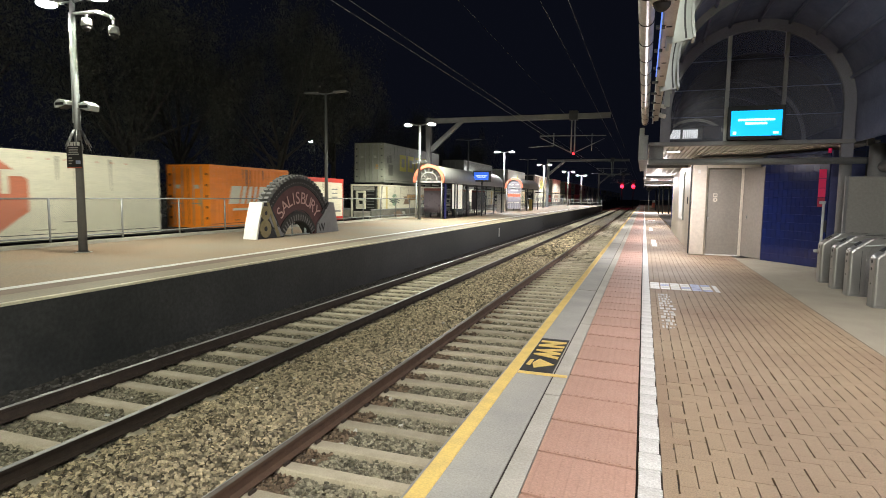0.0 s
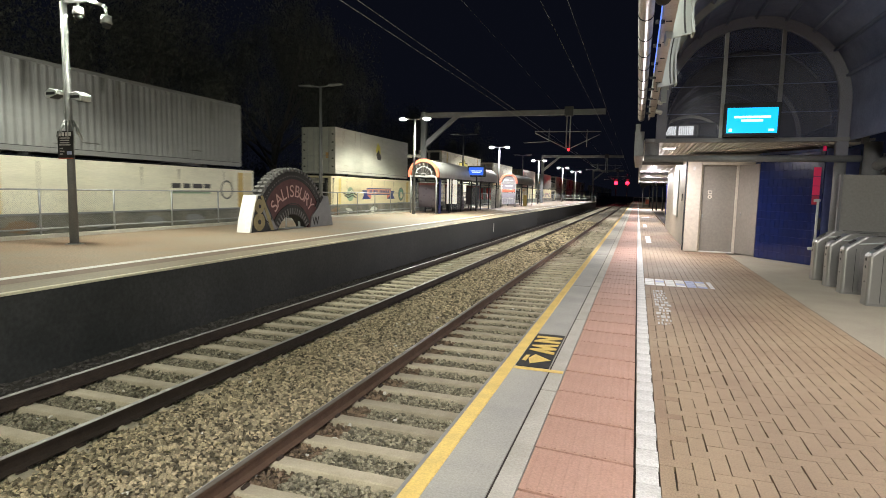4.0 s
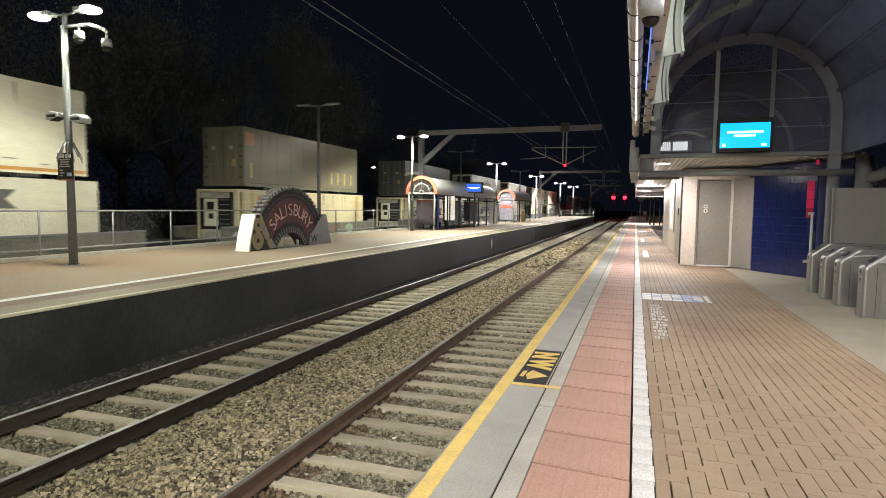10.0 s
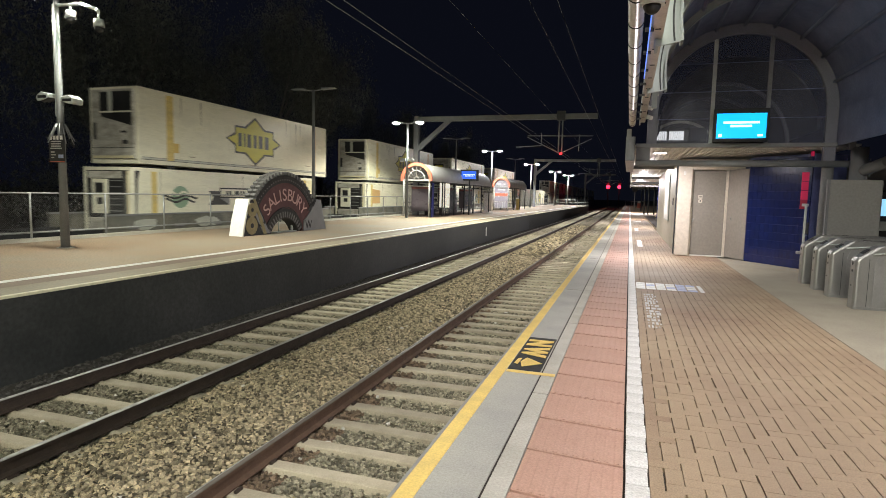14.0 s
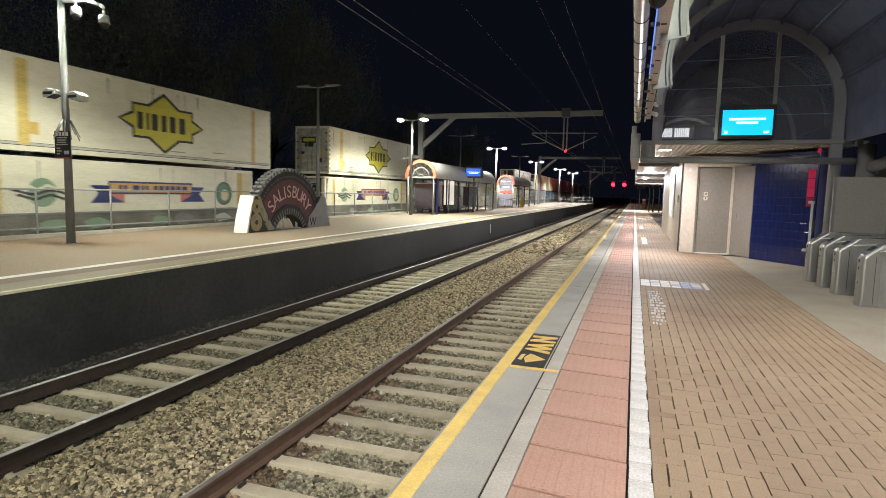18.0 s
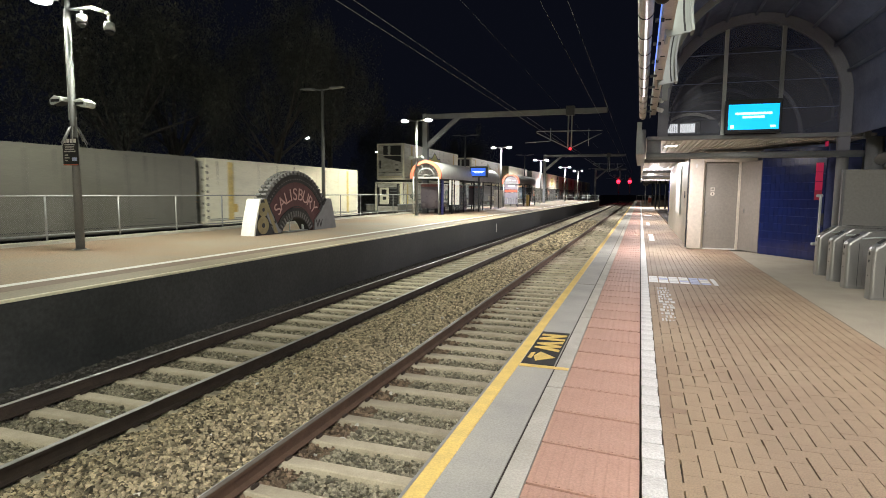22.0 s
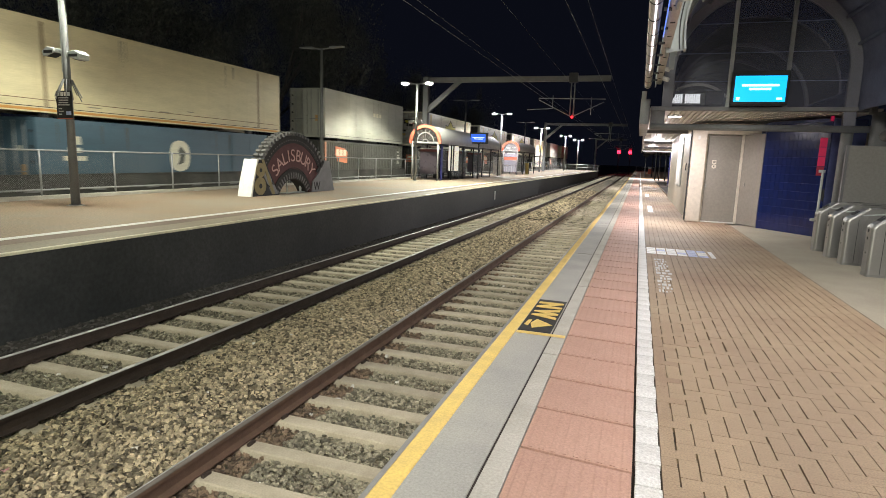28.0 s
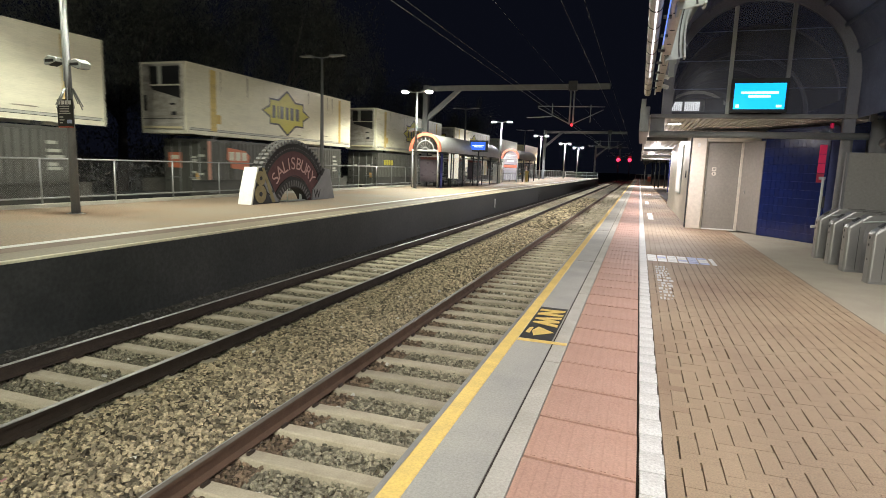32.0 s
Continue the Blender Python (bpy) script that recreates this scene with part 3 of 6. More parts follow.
boxpart("roof", M_greypaint, cn, 0.06, 5.5, 21.2, 60.0, 3.23, 3.3)
bm = bmesh.new()
for i in range(20):
    x0 = 0.12 + i * 0.236
    box(bm, x0, x0 + 0.15, 21.3, 59.9, 2.92, 2.96)
box(bm, 0.08, 4.9, 21.2, 60.0, 2.96, 3.05)
part("soffit", bm, M_soffit, cn)
boxpart("fascia", M_greypaint, cn, 0.0, 0.08, 21.2, 60.0, 2.72, 3.2, 0.01)
for y in (21.1, 31.2, 40.5, 50.2):
    tubepart("cross_tube", M_greypaint, cn, (0.1, y, 2.72), (4.6, y, 2.72), 0.07)
for y in (16.6, 24.0, 34.0, 48.0):
    dl = base("downlight", 0.75, y, 2.87, "square white downlight set in the soffit", "ceiling light", "soffit downlights")
    boxpart("housing", M_palepaint, dl, -0.2, 0.2, -0.2, 0.2, -0.005, 0.02, 0.004)
    boxpart("lens", M_lensdim, dl, -0.15, 0.15, -0.15, 0.15, -0.012, -0.006)
# tubes above the view, added to light the brick paving
for y in (-3.0, 2.0, 7.0):
    dl = base("added_tube_light", 2.0, y, 5.05, "unseen tube light added under the vault to light the paving", "ceiling light", "vault tube lights")
    boxpart("housing", M_palepaint, dl, -0.1, 0.1, -0.7, 0.7, 0.0, 0.06, 0.01)
    boxpart("lens", M_lensdim, dl, -0.07, 0.07, -0.66, 0.66, -0.015, 0.0)

CX, CZ, CR = 2.36, 3.70, 1.99
vault = base("vault_roof", 0, 0, 0, "dark barrel vault roof on grey steel arches", "roof", kind="structure")
bm = bmesh.new()
arc_band(bm, CX, CZ, CR + 0.02, CR + 0.07, 0, 148, "y", -6, 15.0, 28)
box(bm, CX + CR + 0.02, CX + CR + 0.07, -6, 15, 2.9, CZ)
part("vault_sheet", bm, M_darkroof, vault)
for k in range(9):
    a = radians(18 + k * 18)
    tubepart("purlin", M_darkroof, vault, (CX + (CR - 0.03) * math.cos(a), -6, CZ + (CR - 0.03) * math.sin(a)), (CX + (CR - 0.03) * math.cos(a), 15, CZ + (CR - 0.03) * math.sin(a)), 0.035, n=8)
for y in (12.4, 15.0):
    bm = bmesh.new()
    arc_band(bm, CX, CZ, CR - (0.22 if y > 13 else 0.12), CR + 0.01, 0 if y > 13 else 100, 180, "y", y - 0.07, y + 0.07, 36)
    box(bm, CX - CR - 0.01, CX - CR + (0.22 if y > 13 else 0.09), y - 0.07, y + 0.07, 2.9 if y > 13 else 3.45, CZ)
    if y > 13:
        box(bm, CX + CR - 0.22, CX + CR + 0.01, y - 0.07, y + 0.07, 2.5, CZ)
    part("arch", bm, M_plate if y < 13 else M_arch, vault, "curved grey steel arch")
for y in (7.0, 10.0):
    bm = bmesh.new()
    arc_band(bm, CX, CZ, CR - 0.09, CR + 0.15, 138, 190, "y", y - 0.03, y, 16)
    arc_band(bm, CX, CZ, CR + 0.15, CR + 0.18, 138, 190, "y", y - 0.06, y + 0.3, 16)
    arc_band(bm, CX, CZ, CR - 0.12, CR - 0.09, 128, 190, "y", y - 0.07, y + 0.2, 18)
    hpl = part("haunch_plate", bm, M_plate, vault, "greenish grey curved channel at the eave")
    bm = bmesh.new()
    arc_band(bm, CX, CZ, CR - 0.035, CR - 0.015, 138, 189.5, "y", y - 0.036, y - 0.03, 16)
    part("groove", bm, M_dark, hpl)
# glazed lunette at the end of the vault
lun = base("window_1", 0, 15.0, 0, "dark glazed lunette with thin grey mullions", "window", kind="structure")
bm = bmesh.new()
prism(bm, [(CX + (CR - 0.2) * math.cos(radians(a)), CZ + (CR - 0.2) * math.sin(radians(a))) for a in range(0, 181, 9)] + [(CX - CR + 0.2, 2.98), (CX + CR - 0.2, 2.98)], "y", -0.005, 0.005)
pane = part("pane", bm, M_glass, lun, "dark glass with reflected haze in its colour")
pane.visible_shadow = False
for x in (1.79, 2.96):
    hgt = CZ + math.sqrt((CR - 0.2) ** 2 - (x - CX) ** 2)
    # left mullion coloured paler to stand for the light on it
    boxpart("mullion", M_palepaint if x < 2 else M_greypaint, lun, x - 0.04, x + 0.04, -0.05, 0.05, 2.95, hgt)
for z in (3.55, 4.18, 4.83):
    w_ = math.sqrt(1.77 ** 2 - (z - CZ) ** 2) if z > CZ else 1.77
    boxpart("glazing_bar", M_darkroof, lun, CX - w_, CX + w_, -0.03, 0.03, z - 0.005, z + 0.005)
boxpart("sill", M_greypaint, lun, 0.12, 4.6, -0.12, 0.12, 2.88, 2.97, 0.01, "grey steel sill beam")
tubepart("tie_tube", M_greypaint, lun, (0.12, -0.05, 2.50), (4.75, -0.05, 2.50), 0.075, n=16, label="grey round tie tube")
bm = bmesh.new()
box(bm, -0.11, 0.0, -0.15, 0.1, 2.56, 3.32)
box(bm, 0.13, 0.45, -0.03, 0.03, 2.55, 2.9)
part("end_plate", bm, M_greypaint, lun)
# arches and rafters seen through the lunette
for y in (17.2, 19.6, 22.0, 24.4, 26.8):
    bm = bmesh.new()
    arc_band(bm, CX - 0.1, 3.12, 1.60, 1.68, 0, 180, "y", y - 0.05, y + 0.05, 30)
    lone("inner_arch", bm, M_arch, "grey steel arch of the roof beyond the glass", "arch", "inner arches", "structure")
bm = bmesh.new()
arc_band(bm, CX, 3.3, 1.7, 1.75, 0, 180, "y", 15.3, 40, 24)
lone("inner_vault", bm, M_innervault, "vault roof beyond the glass, coloured dark for shade", "roof", kind="structure")
lp = base("hatch_window", 1.02, 16.6, 3.18, "small lit hatched window beyond the glass", "window", kind="structure")
boxpart("frame", M_greypaint, lp, -0.42, 0.42, -0.02, 0.03, 0.0, 0.30)
M_hatch = glow("hatch_glow", (0.8, 0.82, 0.85), 1.2)
for k in range(2):
    pn_ = boxpart("pane", M_hatch, lp, -0.38 + k * 0.31, -0.12 + k * 0.42, -0.03, -0.02, 0.03, 0.26)
    for q in range(6):
        boxpart("lattice", M_dark, pn_, -0.38 + k * 0.31 + q * 0.05, -0.375 + k * 0.31 + q * 0.05, -0.036, -0.03, 0.03, 0.26)
boxpart("cabinet", M_dark, lp, 0.42, 0.85, -0.1, 0.2, 0.0, 0.34, 0.01)
bm = bmesh.new()
arc_band(bm, 0.2, -0.45, 0.92, 0.99, 42, 138, "y", -0.06, -0.02, 16)
part("arch_trim", bm, M_white, lp)
# columns at the gates
for x, y, r in ((4.28, 15.1, 0.12), (4.75, 14.7, 0.17), (4.75, 6.0, 0.15)):
    c = base("column", x, y, 0, "round grey painted steel column", "column", "canopy columns", "structure")
    tubepart("shaft", M_greypaint, c, (0, 0, 0), (0, 0, 2.84 if 10 < y < 15 else 3.4), r, n=20)
    tubepart("collar", M_greypaint, c, (0, 0, 0), (0, 0, 0.05), r + 0.06, n=20)
    if y < 14.9 and y > 10:
        bm = bmesh.new()
        pipe(bm, [(0, 0, 2.3), (0.3, -0.6, 2.5), (0.8, -2.0, 2.7)], 0.12, 12)
        part("branch", bm, M_greypaint, c, "slanting grey branch tube")
        boxpart("top_post", M_greypaint, c, -0.22, -0.1, -0.05, 0.05, 2.8, 3.7)
        tubepart("cross_tube", M_arch, c, (-0.28, -0.1, 3.77), (2.2, -0.1, 3.77), 0.10, n=14)
        boxpart("glass_edge", M_white, c, 0.19, 0.21, -0.05, 0.0, 2.2, 2.6)
tubepart("red_reflector", M_redglow, lun, (3.9, -0.14, 2.665), (3.9, -0.14, 2.775), 0.035, n=12, label="small red lamp on the beam")

# gutter with strapped conduit and blue strip
gt = base("gutter", 0, 0, 0, "cream gutter pipe with straps along the canopy edge", "gutter", kind="structure")
tubepart("gutter_pipe", M_gutter, gt, (0.005, -6, 3.40), (0.005, 14.4, 3.40), 0.075, n=18)
boxpart("soffit_strip", M_gutter, gt, 0.172, 0.29, -6, 14.3, 3.405, 3.42, label="cream strip with dark bolts")
for i in range(16):
    boxpart("bolt", M_dark, gt, 0.20, 0.26, 0.6 + i * 0.85, 0.63 + i * 0.85, 3.398, 3.405)
for i in range(20):
    tubepart("strap", M_dark, gt, (0.005, -1 + i * 0.8, 3.40), (0.005, -0.982 + i * 0.8, 3.40), 0.081, n=18)
boxpart("gutter_back", M_palepaint, gt, 0.165, 0.19, -6, 14.95, 3.42, 3.7)
boxpart("light_strip", M_blueled, gt, 0.14, 0.152, -2, 9.0, 3.37, 3.39, label="thin blue light strip")
for i in range(14):
    boxpart("bracket", M_dark, gt, 0.1, 0.19, 0.5 + i, 0.56 + i, 3.38, 3.41)

# screens
sc = base("information_screen", 2.35, 14.6, 2.97, "bright cyan departure screen in a black case", "screen")
boxpart("case", M_black, sc, -0.57, 0.57, -0.1, 0.06, 0.0, 0.74, 0.015)
boxpart("panel", M_screen, sc, -0.51, 0.51, -0.106, -0.101, 0.07, 0.63)
for z, w in ((0.40, 0.37), (0.32, 0.22)):
    boxpart("text_bar", M_screentext, sc, -w, w, -0.110, -0.107, z, z + 0.05)
boxpart("symbol", M_screentext, sc, -0.46, -0.39, -0.110, -0.107, 0.1, 0.17)
boxpart("symbol", M_screentext, sc, 0.34, 0.45, -0.110, -0.107, 0.11, 0.16)
boxpart("bracket", M_dark, sc, -0.1, 0.1, 0.06, 0.4, 0.3, 0.6)
# cameras
dm = base("dome_camera", 0.12, 4.6, 3.02, "white dome security camera with a smoked bubble", "camera")
bm = bmesh.new()
tube(bm, (0, 0, 0.02), (0, 0, 0.16), 0.088, 0.094, 20)
tube(bm, (0, 0, 0.14), (0, 0, 0.5), 0.03, 0.03, 10)
part("housing", bm, M_palepaint, dm)
bm = bmesh.new()
ball(bm, (0, 0, 0.02), 0.064, 10, 1.0, True)
part("bubble", bm, M_black, dm, "smoked bubble")
for z in (3.56, 3.78):
    cc = base("bullet_camera", 0.32, 14.55, z, "small white bullet camera at the eave", "camera", "eave cameras")
    tubepart("body", M_white, cc, (-0.09, 0.04, 0.05), (0.11, -0.12, -0.04), 0.05, n=10)
    tubepart("mount", M_dark, cc, (-0.05, 0.04, 0.03), (0.0, 0.3, 0.0), 0.018, n=8)

# ---- ticket gates ----
M_gatepanel = surface("gate_side_steel", (0.27, 0.265, 0.25), 0.5, metal=0.35, spot=(0.20, 0.197, 0.187), scale=3, fine=90, bump=0.05)

M_panelgrey = surface("panel_grey", (0.34, 0.335, 0.305), 0.55, spot=(0.28, 0.275, 0.25), scale=1.2, fine=20, amount=0.3, bump=0.03)


def ticket_gate(y, lab):
    gte = base("ticket_gate", 3.38, y, 0, lab, "ticket gate", "ticket gates")
    prof = [(0.0, 0.0), (0.0, 0.75), (0.03, 0.80), (0.27, 0.98), (1.45, 0.98), (1.5, 0.93), (1.5, 0.0)]
    bm = bmesh.new()
    prism(bm, prof, "y", -0.13, 0.13)
    upright = [e for e in bm.edges if abs(e.verts[0].co.y - e.verts[1].co.y) < 0.01 and max(v.co.x for v in e.verts) < 0.3]
    bmesh.ops.bevel(bm, geom=upright, offset=0.045, segments=3, affect="EDGES", profile=0.5)
    part("cabinet", bm, M_stainless, gte, "brushed steel cabinet")
    bm = bmesh.new()
    prism(bm, [(0.24, 0.05), (0.24, 0.72), (0.3, 0.84), (0.42, 0.9), (1.45, 0.9), (1.45, 0.05)], "y", -0.137, -0.129)
    part("side_panel", bm, M_gatepanel, gte, "darker steel side panel")
    boxpart("barrier_flap", M_gatepanel, gte, 0.62, 0.72, -0.36, -0.137, 0.35, 0.86, 0.02)
    boxpart("top_plate", M_gatepanel, gte, 0.45, 1.4, -0.10, 0.10, 0.981, 0.993, 0.005, "flat steel top")
    boxpart("display_slot", M_black, gte, 0.5, 0.78, -0.05, 0.05, 0.993, 0.997)
    # pale tube stands for the light reflected along the gate's top
    tubepart("top_glint", M_palepaint, gte, (0.2, -0.15, 0.86), (0.8, -0.15, 0.92), 0.012, n=8)
    bm = bmesh.new()
    prism(bm, [(0.10, 0.855), (0.19, 0.922), (0.186, 0.929), (0.096, 0.862)], "y", -0.07, 0.07)
    part("reader", bm, M_black, gte, "dark card reader")
    boxpart("slot", M_black, gte, 0.4, 0.9, -0.141, -0.136, 0.76, 0.79)
    boxpart("panel_seam", M_dark, gte, 0.17, 0.176, -0.1335, -0.128, 0.05, 0.78)
    for z, r in ((0.70, 0.028), (0.585, 0.022), (0.36, 0.014)):
        bm = bmesh.new()
        tube(bm, (-0.002, 0, z), (-0.006, 0, z), r, n=12)
        part("button", bm, M_dark, gte)
    boxpart("skirting", M_gatepanel, gte, 0.01, 1.49, -0.135, 0.135, 0.0, 0.04)
    return gte


for y in (13.09, 12.25, 11.44, 10.30):
    ticket_gate(y, "brushed steel ticket gate with a rounded top on pale concrete")
hp = base("validator_post", 3.62, 13.95, 0, "slim steel post with a card validator by the gates", "post")
tubepart("post", M_palepaint, hp, (0, 0, 0), (0, 0, 1.58), 0.025)
boxpart("head", M_palepaint, hp, -0.08, 0.04, -0.02, 0.02, 1.54, 1.60, 0.01)
boxpart("reader", M_dark, hp, 0.02, 0.07, -0.03, 0.03, 0.95, 1.2, 0.01)
boxpart("latch", M_palepaint, hp, -0.12, 0.0, -0.04, 0.04, 0.52, 0.58, 0.01)
pb = base("gate_panel", 4.0, 14.3, 0, "large matt grey steel panel behind the gates", "panel")
boxpart("panel", M_panelgrey, pb, 0.13, 1.1, 0, 0.05, 0.6, 2.13, 0.02)
boxpart("frame", M_greypaint, pb, 0.08, 0.13, -0.02, 0.07, 0.0, 2.13)
tm = base("ticket_machine", 5.75, 16.0, 0, "ticket machine with a pale blue screen behind the gates", "machine")
boxpart("cabinet", M_dark, tm, -0.3, 0.4, 0.0, 0.5, 0.0, 1.95, 0.03)
boxpart("display", glow("machine_screen", (0.30, 0.66, 1.0), 0.9), tm, -0.22, 0.3, -0.012, 0.0, 1.35, 1.75)
boxpart("lit_tray", M_palepaint, tm, -0.2, 0.3, -0.03, 0.0, 1.0, 1.22, 0.01)
boxpart("hall_wall", M_dark, bw, 9.0, 9.2, -6, 18.9, 0, 3.4)
boxpart("hall_roof", M_dark, bw, 4.5, 9.2, -6, 15.0, 3.4, 3.5)

# far things along the near platform
sp = base("round_sign_post", 0.66, 80, 0, "grey post with a dark round sign", "sign")
tubepart("post", M_galv, sp, (0, 0, 0), (0, 0, 3.0), 0.06)
tubepart("disc", M_dark, sp, (0, -0.08, 3.0), (0, -0.04, 3.0), 0.42, n=24)
bp = base("blue_totem", 2.1, 48.0, 0, "dark blue station totem", "sign")
boxpart("panel", M_bluepanel, bp, 0.02, 0.16, -0.06, 0.06, 0.15, 2.6, 0.01)
boxpart("foot", M_galv, bp, -0.04, 0.2, -0.05, 0.05, 0.0, 0.15)
rb = base("red_cabinet", 1.75, 112, 0, "small red and white cabinet", "cabinet")
boxpart("body", M_orange_rim, rb, -0.3, 0.3, -0.3, 0.3, 0, 0.9, 0.02)
boxpart("top", M_white, rb, -0.25, 0.25, -0.25, 0.25, 0.9, 1.3, 0.02)
for x, y in ((1.6, 66), (2.0, 66), (2.6, 66), (1.6, 84)):
    c = base("canopy_post", x, y, 0, "slim dark canopy post", "column", "far canopy posts", "structure")
    tubepart("shaft", M_dark, c, (0, 0, 0), (0, 0, 3.1), 0.08)
boxpart("roof", M_dark, cn, 0.4, 5.0, 60.2, 90.0, 3.05, 3.2)
bf = base("barrier_fence", 0, 158.5, 0, "white rails closing the platform end", "fence", kind="structure")
for x in (-0.9, 0.6, 2.1, 3.6):
    tubepart("post", M_white, bf, (x, 0, 0), (x, 0, 1.1), 0.04, n=8)
boxpart("rail", M_white, bf, -0.9, 3.6, -0.02, 0.02, 1.05, 1.12)

# ---- painted marks on the near paving ----
mk = base("edge_marking", 0, 0, 0, "yellow letters on a black painted patch at the edge", "floor marking", kind="structure")
boxpart("black_patch", M_black, mk, -0.975, -0.67, 5.14, 6.42, 0.0, 0.004)
boxpart("yellow_bar", M_yellow, mk, -0.975, -0.53, 5.05, 5.12, 0.0, 0.004)
lettering("N", 0.34, M_yellow, "letter", mk, pose(-0.935, 6.17, 0.006, 0, 0, -90), bold=0.02)
lettering("W", 0.32, M_yellow, "letter", mk, pose(-0.925, 5.80, 0.006, 0, 0, -90), bold=0.02)
bm = bmesh.new()
prism(bm, [(-0.69, 5.40), (-0.86, 5.24), (-0.90, 5.40), (-0.86, 5.56)], "z", 0.004, 0.007)
prism(bm, [(-0.95, 5.33), (-0.91, 5.31), (-0.905, 5.52), (-0.94, 5.50)], "z", 0.004, 0.0075)
part("arrow", bm, M_yellow, mk)
lg = base("floor_sign", 0, 0, 0.001, "white painted boarding sign on the brick paving", "floor marking", kind="structure")
M_signblue = surface("sign_blue", (0.42, 0.47, 0.66), 0.6, scale=6, fine=50)
CELLS = "wwwwbb", "wbwwbw", "wwwbbw", "wwwwbb"
for r, line in enumerate(CELLS):
    for k, ch in enumerate(line):
        x0, y0 = 0.236 + k * 0.175, 11.62 - (r + 1) * 0.207
        boxpart("painted_brick", M_white if ch == "w" else M_signblue, lg, x0, x0 + 0.155, y0 + 0.012, y0 + 0.195, 0.0, 0.004)
boxpart("bar", M_white, lg, 1.31, 1.38, 10.8, 11.6, 0.0, 0.004)
rng = random.Random(8)
for i in range(13):
    y0 = 7.5 + i * 0.215
    x0 = 0.345
    while x0 < 0.51:
        w = rng.choice((0.022, 0.03, 0.06))
        boxpart("stroke", M_signwhite, lg, x0, x0 + w, y0 + rng.choice((0.0, 0.0, 0.06)), y0 + rng.choice((0.09, 0.15, 0.17)), 0.0, 0.004)
        x0 += w + 0.02
for x0, y0, x1, y1 in ((0.38, 20.5, 0.55, 23.8), (0.38, 30.5, 0.55, 33.5), (0.38, 44, 0.9, 45)):
    boxpart("patch", M_white, lg, x0, x1, y0, y1, 0.0, 0.004)

# ---- far platform furniture ----
def lamp_pole(name, x, y, lit, height, label, arm=0.85, group="platform lamp poles"):
    p = base(name, x, y, 0, label, "street lamp", group)
    tubepart("pole", M_pole, p, (0, 0, 0), (0, 0, height), 0.11, 0.06, 16)
    tubepart("base_flange", M_pole, p, (0, 0, 0), (0, 0, 0.03), 0.15, n=16)
    tubepart("grout_pad", M_conc2, p, (0, 0, 0.001), (0, 0, 0.014), 0.23, 0.2, 16, "pale grout pad round the foot")
    for s in (-1, 1):
        a = tubepart("arm", M_galv, p, (0, 0, height - 0.05), (s * arm * 0.6, 0, height + 0.02), 0.03, n=8)
        bm = bmesh.new()
        prism(bm, [(s * arm * 0.5, height - 0.02), (s * (arm + 0.25), height + 0.03), (s * (arm + 0.25), height + 0.07), (s * arm * 0.5, height + 0.08)], "y", -0.14, 0.14)
        part("lamp_head", bm, M_galv, a)
        if lit:
            bm = bmesh.new()
            # lens made wider than the head needs, so its size carries the glare
            ball(bm, (s * arm, 0, height), 0.25, 8, 0.38)
            part("lens", bm, M_lens, a, "glowing white lens, oversized for its glare")
    return p


p1 = lamp_pole("lamp_pole", -14.03, 11.1, True, 6.5, "tall grey steel lamp pole with cameras and a notice", 0.9)
for s, x, u in ((-1, -0.42, 0.0), (1, 0.42, -0.11)):
    bm = bmesh.new()
    prism(bm, [(x - s * 0.2, u + 3.98), (x + s * 0.05, u + 4.03), (x + s * 0.22, u + 3.93), (x + s * 0.2, u + 3.80), (x + s * 0.1, u + 3.79), (x - s * 0.22, u + 3.88)], "y", -0.15, 0.15)
    bmesh.ops.bevel(bm, geom=list(bm.edges), offset=0.015, segments=1, affect="EDGES")
    fl = part("floodlight", bm, M_palepaint, p1, "white wedge shaped floodlight")
    tubepart("floodlight_arm", M_palepaint, p1, (0, 0, u + 3.93), (x, 0, u + 3.93), 0.03, n=8)
    bm = bmesh.new()
    prism(bm, [(x + s * 0.08, u + 3.78), (x - s * 0.19, u + 3.868), (x - s * 0.19, u + 3.875), (x + s * 0.08, u + 3.79)], "y", -0.12, 0.12)
    part("floodlight_glass", bm, M_dark, fl, "dark glass")
    boxpart("glass_front", M_dark, fl, x - 0.15, x + 0.15, -0.156, -0.15, u + 3.86, u + 3.93)
bm = bmesh.new()
pipe(bm, [(0.05, 0, 6.17), (0.95, -0.1, 6.1), (1.5, -0.15, 5.92), (1.57, -0.15, 5.85)], 0.04, 8)
part("camera_arm", bm, M_palepaint, p1, "white camera bracket")
for x, y, z in ((0.54, -0.05, 5.78), (1.57, -0.15, 5.47)):
    bm = bmesh.new()
    tube(bm, (x, y, z + 0.02), (x, y, z + 0.2), 0.13, 0.11, 14)
    tube(bm, (x, y, z + 0.2), (x, y, z + 0.34), 0.03, n=8)
    dc = part("dome_camera", bm, M_palepaint, p1, "white dome camera")
    bm = bmesh.new()
    ball(bm, (x, y, z), 0.11, 8, 1.0, True)
    part("bubble", bm, M_black, dc)
for k in range(12):
    a = k * math.pi / 6 + 0.2
    bm = bmesh.new()
    tube(bm, (0.10 * math.cos(a), 0.10 * math.sin(a), 3.22), (0.30 * math.cos(a), 0.30 * math.sin(a), 2.86 - 0.08 * (k % 3)), 0.014, n=5)
    part("bird_spike", bm, M_galv, p1)
nt_ = boxpart("notice", M_black, p1, -0.27, 0.27, -0.135, -0.125, 2.22, 2.93, 0.004, "black notice with white rows and an orange foot")
